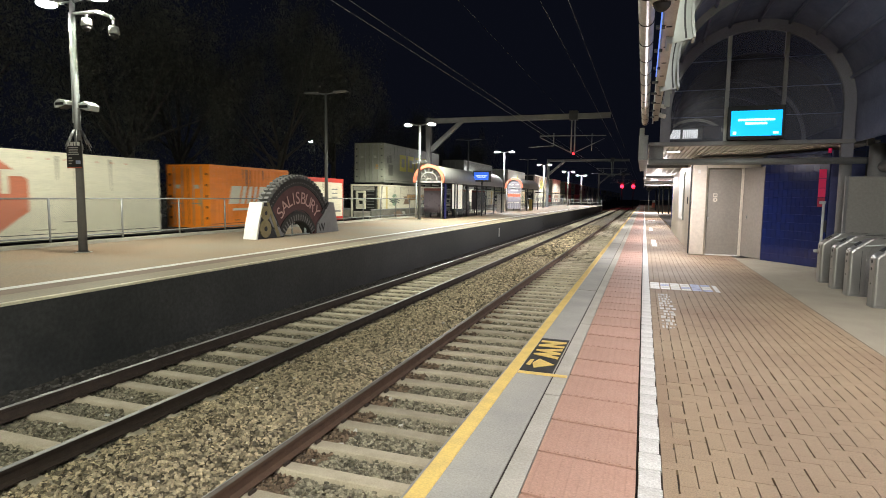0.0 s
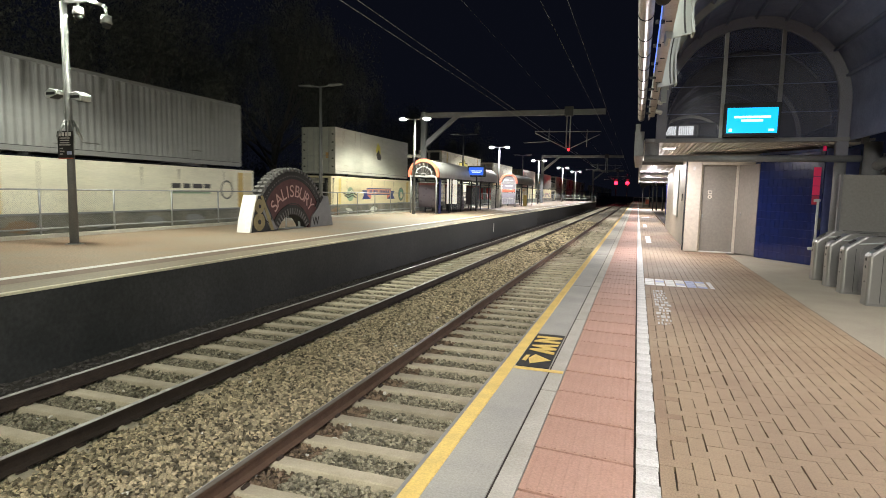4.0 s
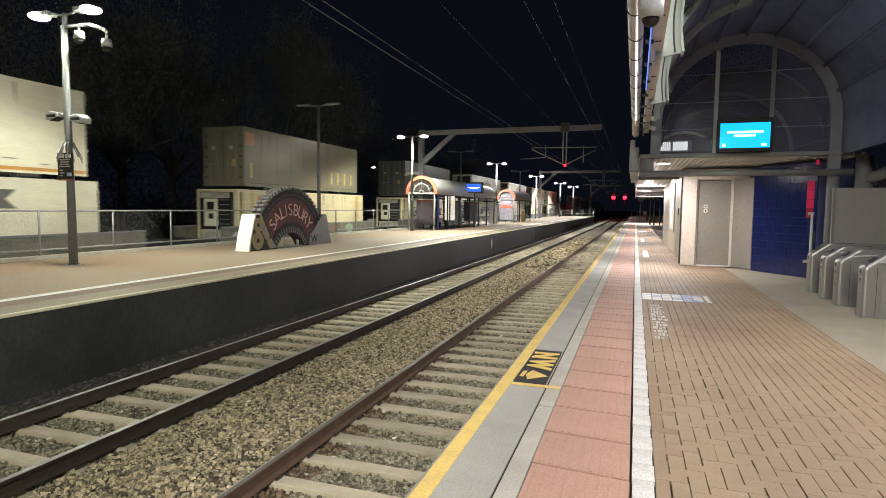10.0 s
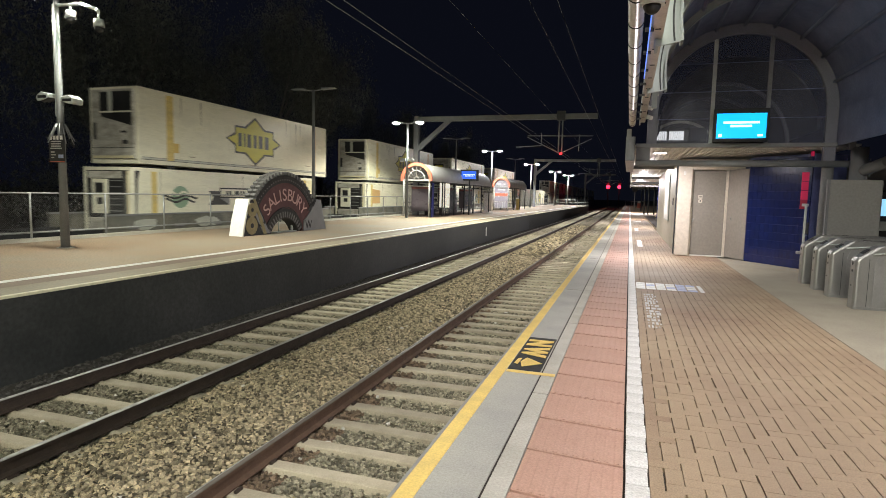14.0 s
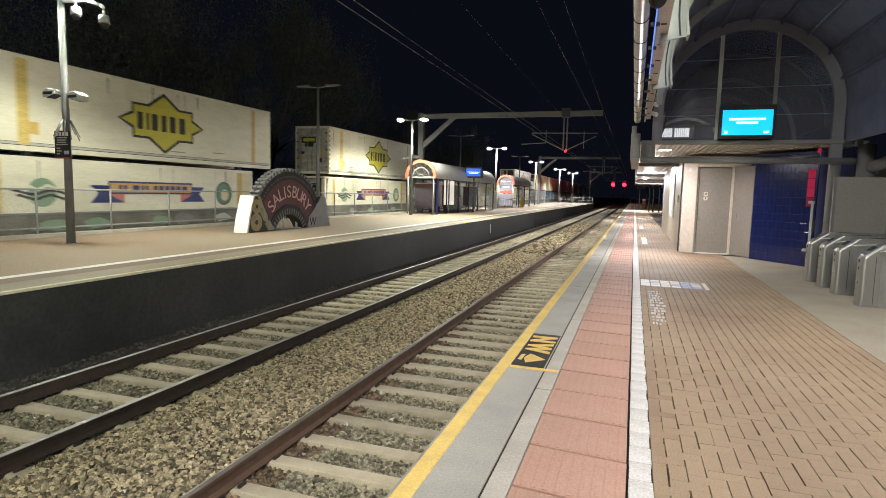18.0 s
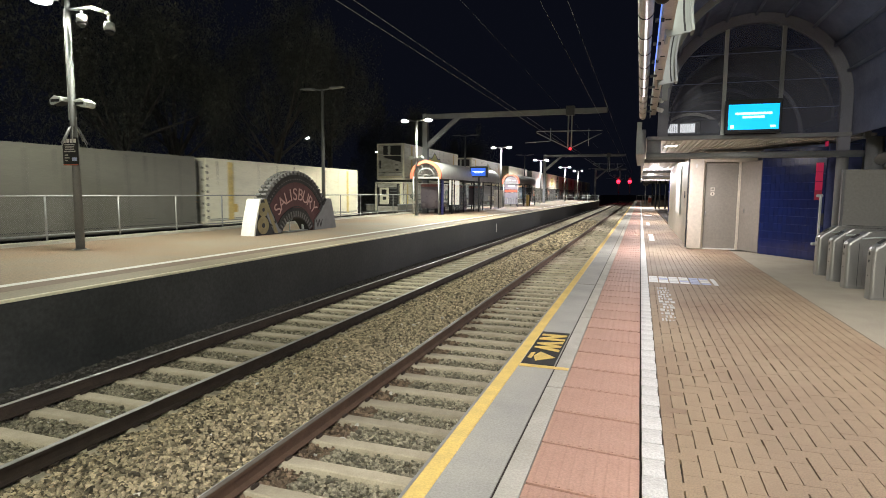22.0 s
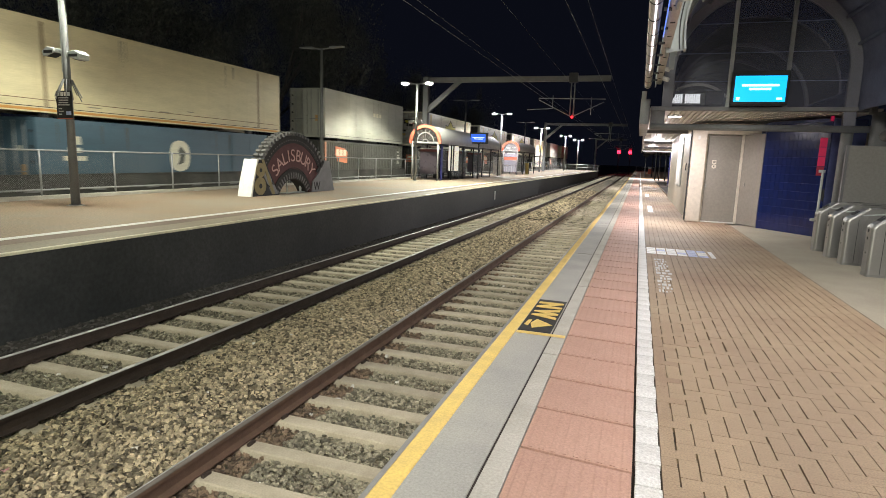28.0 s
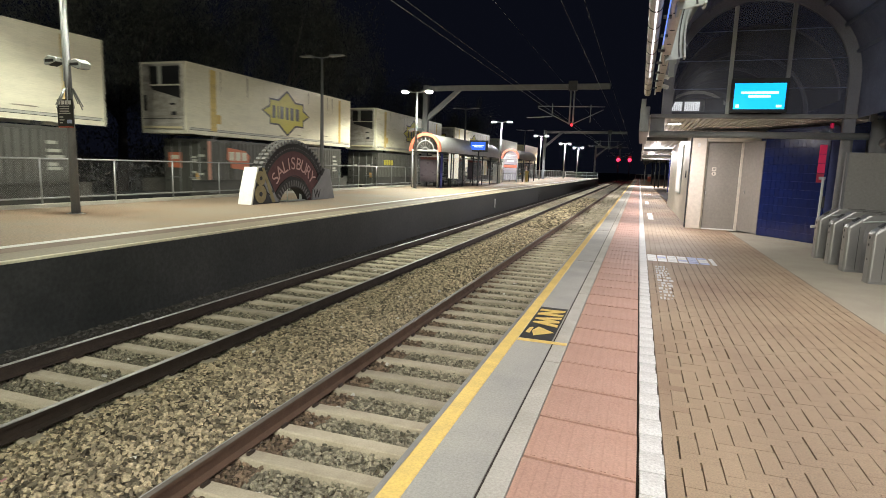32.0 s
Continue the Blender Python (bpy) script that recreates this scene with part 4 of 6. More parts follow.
for k in range(4):
    boxpart("pictogram", M_white, nt_, -0.23 + k * 0.12, -0.145 + k * 0.12, -0.141, -0.135, 2.80, 2.90)
rg = random.Random(5)
for z in (2.74, 2.68, 2.62, 2.565):
    boxpart("text_bar", M_signwhite, nt_, -0.22 + rg.uniform(0, 0.05), 0.22 - rg.uniform(0, 0.08), -0.139, -0.135, z, z + 0.028)
for z, w in ((2.47, 0.12), (2.40, 0.16), (2.33, 0.1)):
    boxpart("text_bar", M_signwhite, nt_, -0.2, -0.2 + w, -0.139, -0.135, z, z + 0.03)
boxpart("blue_patch", M_signblue, nt_, 0.05, 0.22, -0.139, -0.135, 2.33, 2.42)
boxpart("notice_strip", M_orange_rim, nt_, -0.26, 0.26, -0.139, -0.135, 2.225, 2.25)
tubepart("conduit", M_palepaint, p1, (-0.12, -0.02, 3.4), (-0.1, -0.02, 6.2), 0.015, n=6)

p2 = lamp_pole("lamp_pole", -14.31, 35.98, True, 6.35, "grey lamp pole with two glowing heads before the shelter")
for s in (-1, 1):
    bm = bmesh.new()
    prism(bm, [(s * 0.12, 3.98), (s * 0.34, 4.02), (s * 0.5, 3.9), (s * 0.46, 3.76), (s * 0.12, 3.84)], "y", -0.14, 0.14)
    part("floodlight", bm, M_palepaint, p2, "white wedge shaped floodlight")
for x, y in ((-14.4, 61), (-14.2, 86), (-13.6, 110), (-13.0, 128)):
    lamp_pole("lamp_pole", x, y, True, 6.45, "grey lamp pole with two glowing heads")
for x, y in ((-15.75, 26.4), (-15.6, 51.5), (-15.5, 80)):
    lamp_pole("unlit_lamp_pole", x, y, False, 6.85, "dark unlit lamp pole with two flat heads", 1.0, "unlit lamp poles")

# fence along the back of the far platform
fn = base("platform_fence", -16.2, 0, 0.11, "grey pipe fence with chain link along the platform back", "fence", kind="structure")
for i in range(64):
    y = -22.59 + 2.456 * i
    tubepart("post", M_galv, fn, (0, y, 0), (0, y, 1.29), 0.03, n=8)
for z in (1.29, 0.16):
    tubepart("rail", M_galv, fn, (0, -22, z), (0, 128, z), 0.025, n=8)
bm = bmesh.new()
for i in range(178):
    y = 4.9 + i * 0.06
    for s in (-1, 1):
        a, b = y + (0 if s > 0 else 1.1), y + (1.1 if s > 0 else 0)
        vs = [bm.verts.new(p) for p in ((0, a, 0.14), (0, a + 0.0035, 0.14), (0, b + 0.0035, 1.24), (0, b, 1.24))]
        bm.faces.new(vs)
tagged(part("chain_link", bm, M_galv, fn), kind="stuff")

# half tyre sculpture with the station's name
wh = base("wheel_sculpture", -12.8, 19.4, 0, "half tyre sculpture lettered with the station name", "sculpture")
ZC = -0.18


def ring(name, r0, r1, x0, x1, mat, a0=4.2, a1=175.8, n=40, label=""):
    bm = bmesh.new()
    arc_band(bm, 0, ZC, r0, r1, a0, a1, "x", x0, x1, n)
    return part(name, bm, mat, wh, label)


M_tread = surface("tread_grey", (0.16, 0.155, 0.15), 0.6, spot=(0.07, 0.07, 0.066), scale=5, fine=40)
M_rubber = surface("tyre_black", (0.036, 0.034, 0.032), 0.75, scale=5, fine=40)
M_maroon = surface("maroon_face", (0.092, 0.021, 0.020), 0.55, scale=3, fine=40)
M_pink = surface("pale_pink_paint", (0.62, 0.39, 0.345), 0.6, scale=4)
M_gear = surface("ochre_gear", (0.30, 0.25, 0.12), 0.6, scale=4)
ring("tyre", 2.12, 2.42, -0.42, 0.0, M_rubber, label="black rubber tyre")
ring("face", 1.12, 2.14, -0.36, -0.02, M_maroon, label="maroon painted face")
bm = bmesh.new()
arc_band(bm, -0.08, -0.5, 1.07, 1.45, 28.5, 151.5, "x", -0.42, 0.012, 36)
inner = part("inner_ring", bm, M_rubber, wh, "black inner ring with blunt teeth")
ring("groove", 1.16, 1.19, -0.03, 0.0, M_rubber)
for k in range(35):
    a = radians(6 + k * 4.95)
    c, s = math.cos(a), math.sin(a)
    bm = bmesh.new()
    for x0 in (-0.42, -0.19):
        vs = box(bm, x0, x0 + 0.19, -0.055, 0.055, 2.40, 2.56)
        for v in vs:
            y, z = v.co.y, v.co.z
            v.co.y, v.co.z = y * s + z * c, -y * c + z * s + ZC
    part("tread_block", bm, M_tread, wh)
for k in range(17):
    a = radians(31 + k * 7.4)
    c, s_ = math.cos(a), math.sin(a)
    bm = bmesh.new()
    for v in box(bm, -0.02, 0.035, -0.032, 0.032, 1.10, 1.32, 0.0):
        y, z = v.co.y, v.co.z
        v.co.y, v.co.z = y * s_ + z * c - 0.08, -y * c + z * s_ - 0.5
    part("tooth", bm, M_tread, inner)
for k in range(44):
    a = radians(6 + k * 3.9)
    tubepart("stud", M_tread, wh, (0.0, 2.24 * math.cos(a), ZC + 2.24 * math.sin(a)), (0.012, 2.24 * math.cos(a), ZC + 2.24 * math.sin(a)), 0.03, n=6)
word = "SALISBURY"
widths = {"I": 0.5}
total = sum(widths.get(ch, 1.0) for ch in word)
pos = 0
for ch in word:
    w = widths.get(ch, 1.0)
    a = 145.5 - 111 * (pos + w / 2) / total
    pos += w
    r = 1.43
    lettering(ch, 0.67, M_pink, "letter", wh, Matrix.Translation((0.004, -r * math.cos(radians(180 - a)) * -1 * -1, ZC + r * math.sin(radians(a)))) @ Euler((radians(90), 0, radians(90))).to_matrix().to_4x4() @ pose(0, 0, 0, 0, 0, a - 90))
# wedge plinths at both ends
bm = bmesh.new()
prism(bm, [(-2.7, 0), (-2.32, 1.28), (-1.92, 1.30), (-1.42, 0.55), (-1.05, 0)], "x", -0.5, 0.03)
pl = part("plinth", bm, M_dark, wh, "dark wedge plinth with a white end and ochre gears")
bm = bmesh.new()
prism(bm, [(-2.73, 0), (-2.60, 0.55), (-2.34, 1.31), (-2.26, 1.31), (-2.52, 0.55), (-2.65, 0)], "x", -0.52, 0.045)
part("end_face", bm, M_white, pl, "white curved end")
for yy, zz, r in ((-2.18, 0.92, 0.26), (-2.2, 0.36, 0.32)):
    bm = bmesh.new()
    tube(bm, (0.03, yy, zz), (0.06, yy, zz), r, n=18)
    gw = part("gear", bm, M_gear, pl, "ochre gear disc")
    bm = bmesh.new()
    tube(bm, (0.06, yy, zz), (0.065, yy, zz), r * 0.28, n=12)
    part("hub", bm, M_dark, gw)
bm = bmesh.new()
prism(bm, [(-2.02, 1.24), (-1.62, 0.72), (-1.12, 0.04), (-1.52, 0.04), (-2.08, 0.85)], "x", 0.03, 0.045)
part("panel", bm, M_greypaint, pl, "grey slanted panel")
bm = bmesh.new()
prism(bm, [(-2.12, 1.30), (-1.98, 1.30), (-1.32, 0.03), (-1.52, 0.03)], "x", 0.045, 0.055)
part("olive_bar", bm, M_gear, pl, "ochre slanted bar")
lettering("W", 0.42, M_black, "letter", pl, Matrix.Translation((0.05, -1.5, 0.32)) @ Euler((radians(90), 0, radians(90))).to_matrix().to_4x4() @ pose(0, 0, 0, 0, 0, 40))
bm = bmesh.new()
prism(bm, [(3.05, 0), (2.62, 1.28), (2.2, 1.3), (1.75, 0.75), (1.3, 0.42), (1.25, 0)], "x", -0.5, 0.03)
pr = part("plinth", bm, M_greypaint, wh, "grey wedge plinth")
lettering("W", 0.5, M_black, "letter", pr, Matrix.Translation((0.035, 1.62, 0.08)) @ Euler((radians(90), 0, radians(90))).to_matrix().to_4x4())
for yy, zz in ((1.75, 0.95), (2.05, 1.15)):
    bm = bmesh.new()
    prism(bm, [(yy - 0.22, zz - 0.12), (yy - 0.05, zz - 0.16), (yy + 0.18, zz + 0.1), (yy + 0.02, zz + 0.14)], "x", 0.03, 0.04)
    part("stencil", bm, M_black, pr)
for yy, rr in ((-0.2, 0.025), (0.72, 0.05)):
    tubepart("foot", M_palepaint, wh, (-0.2, yy, 0.0), (-0.2, yy, 0.56 if yy < 0 else 0.3), rr, n=10)
boxpart("foot_plate", M_palepaint, wh, -0.35, -0.05, -0.5, 0.85, 0.0, 0.035, 0.008)


# platform shelters with barrel roofs
def shelter(x0, x1, y0, y1, hz, label):
    sh = base("platform_shelter", 0, 0, 0, label, "shelter", "platform shelters")
    cx, r = (x0 + x1) / 2, (x1 - x0) / 2 + 0.12
    zc = hz + 0.22
    bm = bmesh.new()
    arc_band(bm, cx, zc, r, r + 0.05, -6, 186, "y", y0 + 0.1, y1, 26)
    part("barrel_roof", bm, M_vaultfar, sh, "pale grey curved roof")
    bm = bmesh.new()
    arc_band(bm, cx, zc, r - 0.12, r + 0.09, -6, 186, "y", y0 - 0.1, y0 + 0.1, 30)
    part("orange_arch", bm, M_orange_rim, sh, "orange painted front arch")
    bm = bmesh.new()
    arc_band(bm, cx, zc, 0.14, 0.2, 0, 180, "y", y0 - 0.02, y0 + 0.02, 12)
    arc_band(bm, cx, zc, r * 0.55, r * 0.6, 0, 180, "y", y0 - 0.02, y0 + 0.02, 20)
    for k in range(9):
        a = radians(k * 22.5)
        tube(bm, (cx + 0.16 * math.cos(a), y0, zc + 0.16 * math.sin(a)), (cx + (r - 0.1) * math.cos(a), y0, zc + (r - 0.1) * math.sin(a)), 0.02, n=6)
    part("fan_grille", bm, M_galv, sh, "pale fan shaped grille")
    boxpart("front_beam", M_galv, sh, x0, x1, y0 - 0.05, y0 + 0.05, hz + 0.1, hz + 0.2)
    ny = max(2, int((y1 - y0) / 3.0))
    for i in range(ny + 1):
        y = y0 + (y1 - y0) * i / ny
        for x in (x0, x1):
            tubepart("post", M_galv if i == 0 else M_dark, sh, (x, y, 0), (x, y, hz + 0.25), 0.055, n=10)
    for x in (x0, x1):
        boxpart("eave_beam", M_dark, sh, x - 0.05, x + 0.05, y0, y1, hz + 0.05, hz + 0.22)
    for i in range(ny):
        ya, yb = y0 + (y1 - y0) * i / ny, y0 + (y1 - y0) * (i + 1) / ny
        gl = boxpart("glass_panel", M_clear, sh, x0 - 0.01, x0 + 0.01, ya + 0.1, yb - 0.1, 0.25, 2.2)
        gl.visible_shadow = False
        boxpart("glass_rail", M_dark, sh, x0 - 0.03, x0 + 0.03, ya + 0.06, yb - 0.06, 1.0, 1.06)
        if i % 2 == 1:
            g2 = boxpart("glass_panel", M_clear, sh, x1 - 0.01, x1 + 0.01, ya + 0.1, yb - 0.1, 0.25, 2.2)
            g2.visible_shadow = False
    return sh


s1 = shelter(-15.35, -13.42, 38.0, 56.0, 2.45, "long open shelter with a pale barrel roof and orange arch")
# reddish floor sheet, darkened to hold the shade under the roof
boxpart("shaded_floor", surface("shaded_floor", (0.075, 0.052, 0.045), 0.7, scale=2, fine=30), s1, -15.3, -13.48, 38.2, 56.0, 0.002, 0.012, label="dark brown floor sheet carrying the shelter roof's shade")
M_tint = surface("tinted_panel", (0.085, 0.07, 0.085), 0.3, scale=3)
for yy in (39.3, 45.4, 51.6):
    boxpart("tinted_panel", M_tint, s1, -15.25, -13.95, yy, yy + 0.03, 0.4, 2.0, label="tinted purple grey panel")
    boxpart("maroon_band", surface("maroon_band", (0.16, 0.045, 0.04), 0.5, scale=3), s1, -15.25, -13.95, yy - 0.006, yy + 0.036, 2.0, 2.18)
    boxpart("white_bar", M_palepaint, s1, -15.3, -13.5, yy - 0.01, yy + 0.04, 2.18, 2.25)
for yy in (42.5, 48.0):
    bn = base("bench", -14.9, yy, 0, "dark slatted platform bench in the shelter", "bench", "shelter benches")
    for k in range(4):
        boxpart("slat", M_dark, bn, -0.2 + k * 0.11, -0.11 + k * 0.11, -0.9, 0.9, 0.44, 0.47)
    for s in (-0.7, 0.7):
        boxpart("leg", M_dark, bn, -0.2, 0.2, s - 0.03, s + 0.03, 0, 0.44)
vm = base("litter_bin", -14.3, 46.4, 0, "grey steel litter bin with a hooded top in the shelter", "bin")
boxpart("body", M_tint, vm, -0.34, 0.34, -0.34, 0.34, 0.06, 0.92, 0.03)
boxpart("plinth", M_dark, vm, -0.3, 0.3, -0.3, 0.3, 0.0, 0.06)
for x in (-0.33, 0.27):
    boxpart("hood_post", M_greypaint, vm, x, x + 0.06, -0.33, 0.33, 0.92, 1.12)
bm = bmesh.new()
prism(bm, [(-0.38, 1.12), (0.38, 1.12), (0.38, 1.16), (0.2, 1.24), (-0.2, 1.24), (-0.38, 1.16)], "y", -0.37, 0.37)
part("hood", bm, M_greypaint, vm)

# glowing panels added for the lit train seen through the shelter
vb = base("train_view_panels", -13.95, 43.2, 0, "two glowing panels standing for the lit train seen through", "display panel")
M_trainview = glow("train_view_glow", (1.0, 0.93, 0.80), 0.55)
for x0, x1 in ((-0.42, -0.02), (0.06, 0.46)):
    pf = boxpart("frame", M_dark, vb, x0, x1, -0.05, 0.03, 0.0, 2.66, 0.01)
    boxpart("panel", M_trainview, pf, x0 + 0.02, x1 - 0.02, -0.058, -0.051, 0.62, 2.62, label="glowing cream stand-in for the train beyond")

wc = base("white_cabinet", -14.1, 58.7, 0, "pale metal cabinet at the shelter end", "cabinet")
boxpart("body", M_white, wc, -0.4, 0.4, -0.3, 0.3, 0, 1.9, 0.02)
# faint glow added to brighten the signs under the shelter roof
M_signglow = glow("brightened_sign_white", (0.62, 0.62, 0.62), 0.05)
s2 = shelter(-14.75, -13.1, 64.0, 75.0, 2.5, "short shelter with an orange arch and a poster wall")
M_lilac = surface("lilac_panel", (0.27, 0.25, 0.29), 0.35, scale=3)
for z0, z1, m in ((0.3, 0.95, M_lilac), (1.0, 1.6, M_lilac), (1.65, 1.95, M_orange_rim), (2.0, 2.6, M_lilac)):
    boxpart("poster_panel", m, s2, -14.65, -13.2, 64.12, 64.16, z0, z1)
bm = bmesh.new()
prism(bm, [(-13.925 + 0.76 * math.cos(radians(a)), 2.74 + 0.76 * math.sin(radians(a))) for a in range(0, 181, 15)], "y", 64.16, 64.19)
part("arch_panel", bm, M_lilac, s2, "lilac grey panel in the arch")
for k in range(5):
    boxpart("poster_line", M_greypaint, s2, -14.5, -13.35, 64.11, 64.12, 0.42 + k * 0.22, 0.46 + k * 0.22)
for x0, x1, z0, z1 in ((-14.5, -13.95, 2.9, 3.1), (-13.85, -13.4, 2.95, 3.05), (-14.3, -13.5, 2.3, 2.45)):
    boxpart("white_sign", M_signglow, s2, x0, x1, 64.09, 64.12, z0, z1)
for k in range(6):
    boxpart("panel_bar", M_palepaint, s2, -14.6 + k * 0.28, -14.57 + k * 0.28, 64.10, 64.12, 0.3, 0.95)
bt = base("blue_totem", -13.36, 38.35, 0, "dark blue name panel at the shelter corner", "sign")
boxpart("panel", M_bluepanel, bt, -0.02, 0.02, 0.1, 0.5, 0.0, 2.45, 0.008)
ds = base("departure_display", -12.75, 46.0, 0, "small blue departure display on a black pole", "screen")
tubepart("pole", M_dark, ds, (0, 0.15, 0), (0, 0.15, 2.95), 0.06)
boxpart("case", M_black, ds, -0.75, 0.75, -0.02, 0.3, 2.85, 3.75, 0.02)
boxpart("panel", M_screen2, ds, -0.66, 0.6, -0.03, -0.021, 2.98, 3.62)
for z, w in ((3.3, 0.5), (3.2, 0.36)):
    boxpart("text_bar", M_screentext, ds, -w, w, -0.036, -0.031, z, z + 0.05)
yb_ = base("help_point", -13.03, 69.6, 0, "yellow help point post", "post")
boxpart("body", M_yellow, yb_, -0.18, 0.18, -0.18, 0.18, 0, 1.35, 0.03)
ef = base("end_fence", -12, 129, 0, "white pipe rail across the platform end", "fence", kind="structure")
for k in range(4):
    tubepart("post", M_palepaint, ef, (-3.5 + k * 2.3, 0, 0), (-3.5 + k * 2.3, 0, 1.2), 0.05, n=8)
for z in (0.6, 1.2):
    tubepart("rail", M_palepaint, ef, (-3.5, 0, z), (3.4, 0, z), 0.04, n=8)


# ---- overhead line ----
def gantry(y, x0, x1, z, lab):
    gn = base("overhead_gantry", 0, y, 0, lab, "gantry", "overhead line gantries", "structure")
    boxpart("column", M_gantry, gn, x0 - 0.2, x0 + 0.2, -0.2, 0.2, -0.3, z + 0.05, 0.02, "grey steel column")
    boxpart("beam", M_gantry, gn, x0 - 0.2, x1, -0.16, 0.16, z - 0.36, z, 0.02, "grey steel beam")
    bm = bmesh.new()
    prism(bm, [(x0 + 0.2, z - 2.6), (x0 + 0.2, z - 2.1), (x0 + 2.3, z - 0.36), (x0 + 2.75, z - 0.36)], "y", -0.12, 0.12)
    part("brace", bm, M_gantry, gn)
    for dx in (-0.12, 0.12):
        tubepart("drop_tube", M_greypaint, gn, (-4.85 + dx, 0, z + 0.15), (-4.85 + dx, 0, z - 2.75), 0.05, n=8)
    boxpart("clamp", M_dark, gn, -5.15, -4.55, -0.22, 0.22, z - 0.45, z + 0.2, 0.02)
    bm = bmesh.new()
    tube(bm, (-8.0, 0, z - 2.3), (-6.2, 0, z - 2.2), 0.03, n=6)
    tube(bm, (-6.2, 0, z - 2.2), (-6.2, 0, z - 1.3), 0.03, n=6)
    tube(bm, (-7.2, 0, z - 1.5), (-2.6, 0, z - 1.55), 0.035, n=6)
    tube(bm, (-4.7, 0, z - 2.7), (-2.7, 0, z - 1.75), 0.03, n=6)
    tube(bm, (-5.0, 0, z - 2.7), (-7.2, 0, z - 1.6), 0.03, n=6)
    tube(bm, (-3.55, 0, z - 1.4), (-3.55, 0, z - 2.6), 0.03, n=6)
    part("cantilever", bm, M_greypaint, gn)
    return gn


gantry(41.5, -15.75, -2.35, 7.5, "grey steel portal carrying the overhead wires")
gantry(94.0, -14.9, -2.3, 7.75, "grey steel portal carrying the overhead wires")
gantry(146.0, -10.6, -3.4, 7.6, "grey steel portal carrying the overhead wires")
wr = base("overhead_wires", 0, 0, 0, "thin overhead wires above the two tracks", "wire", kind="structure")
for x, z, r in ((-6.63, 5.88, 0.008), (-6.45, 6.02, 0.007), (-2.72, 6.72, 0.009), (-2.3, 7.43, 0.009), (-5.0, 7.0, 0.004)):
    tubepart("wire", M_greypaint, wr, (x, -20, z), (x, 200, z), r, n=5)


# signals with red lamps
def signal(x, y, z, lab, r=0.6):
    sg = base("rail_signal", x, y, -1.3, lab, "signal", "railway signals")
    tubepart("mast", M_dark, sg, (0, 0, 0), (0, 0, z + 1.3), 0.09, n=8)
    boxpart("head", M_black, sg, -0.45, 0.45, 0.02, 0.3, z + 0.7, z + 2.4, 0.03)
    bm = bmesh.new()
    # disc far larger than a signal lens, to stand for red glare
    tube(bm, (0, -0.04, z + 1.3), (0, 0.02, z + 1.3), r, n=16)
    part("red_lamp", bm, M_redlight, sg, "glowing red lamp, oversized for its glare")
    boxpart("ladder", M_dark, sg, 0.25, 0.3, 0.05, 0.1, 0, z + 0.6)
    return sg


signal(-6.05, 172, 5.0, "railway signal showing red", 0.52)
signal(-2.95, 172, 5.0, "railway signal showing red", 0.52)
sd = base("gantry_lamp", -4.78, 41.3, 4.7, "small red lamp under the gantry", "signal")
bm = bmesh.new()
ball(bm, (0, 0, 0), 0.09, 8)
part("lamp", bm, glow("gantry_red", (1.0, 0.02, 0.03), 4), sd)

# street lamp behind the freight line
for x, y, z, reach in ((-25.0, 39.6, 5.78, 0.5), (-25.0, 52.3, 5.58, 2.3)):
    sl = base("street_lamp", x, y, -1.7, "street lamp glowing among dark trees", "street lamp", "street lamps beyond the train")
    bm = bmesh.new()
    pipe(bm, [(0, reach, 0), (0, reach, z - 0.1), (0, reach * 0.85, z + 1.2), (0, reach * 0.5, z + 1.65), (0, 0, z + 1.78)], 0.05, 8)
    part("pole", bm, M_dark, sl)
    bm = bmesh.new()
    tube(bm, (0, -0.35, z + 1.82), (0, 0.3, z + 1.84), 0.13, 0.08, 8)
    part("head", bm, M_dark, sl)
    bm = bmesh.new()
    ball(bm, (0, -0.05, z + 1.70), 0.2, 6, 0.45)
    part("lens", bm, M_lensfar, sl, "glowing greenish white lens")


# ---- trees ----
def crown_mesh(name, p, nr, small, large):
    """Narrow hanging leaves, one at each of the points."""
    n = len(p)
    d1 = nr.normal(0, 1, (n, 3)) + (0, 0, -1.1)
    d1 /= np.linalg.norm(d1, axis=1, keepdims=True)
    d2 = np.cross(d1, nr.normal(0, 1, (n, 3)))
    d2 /= np.linalg.norm(d2, axis=1, keepdims=True)
    ll = nr.uniform(small, large, (n, 1))
    verts = np.stack([p - d1 * ll, p + d2 * ll * 0.3, p + d1 * ll, p - d2 * ll * 0.3], 1).reshape(-1, 3).tolist()
    me = bpy.data.meshes.new(name)
    me.from_pydata(verts, [], [(4 * i, 4 * i + 1, 4 * i + 2, 4 * i + 3) for i in range(n)])
    me.materials.append(M_leaf)
    return me


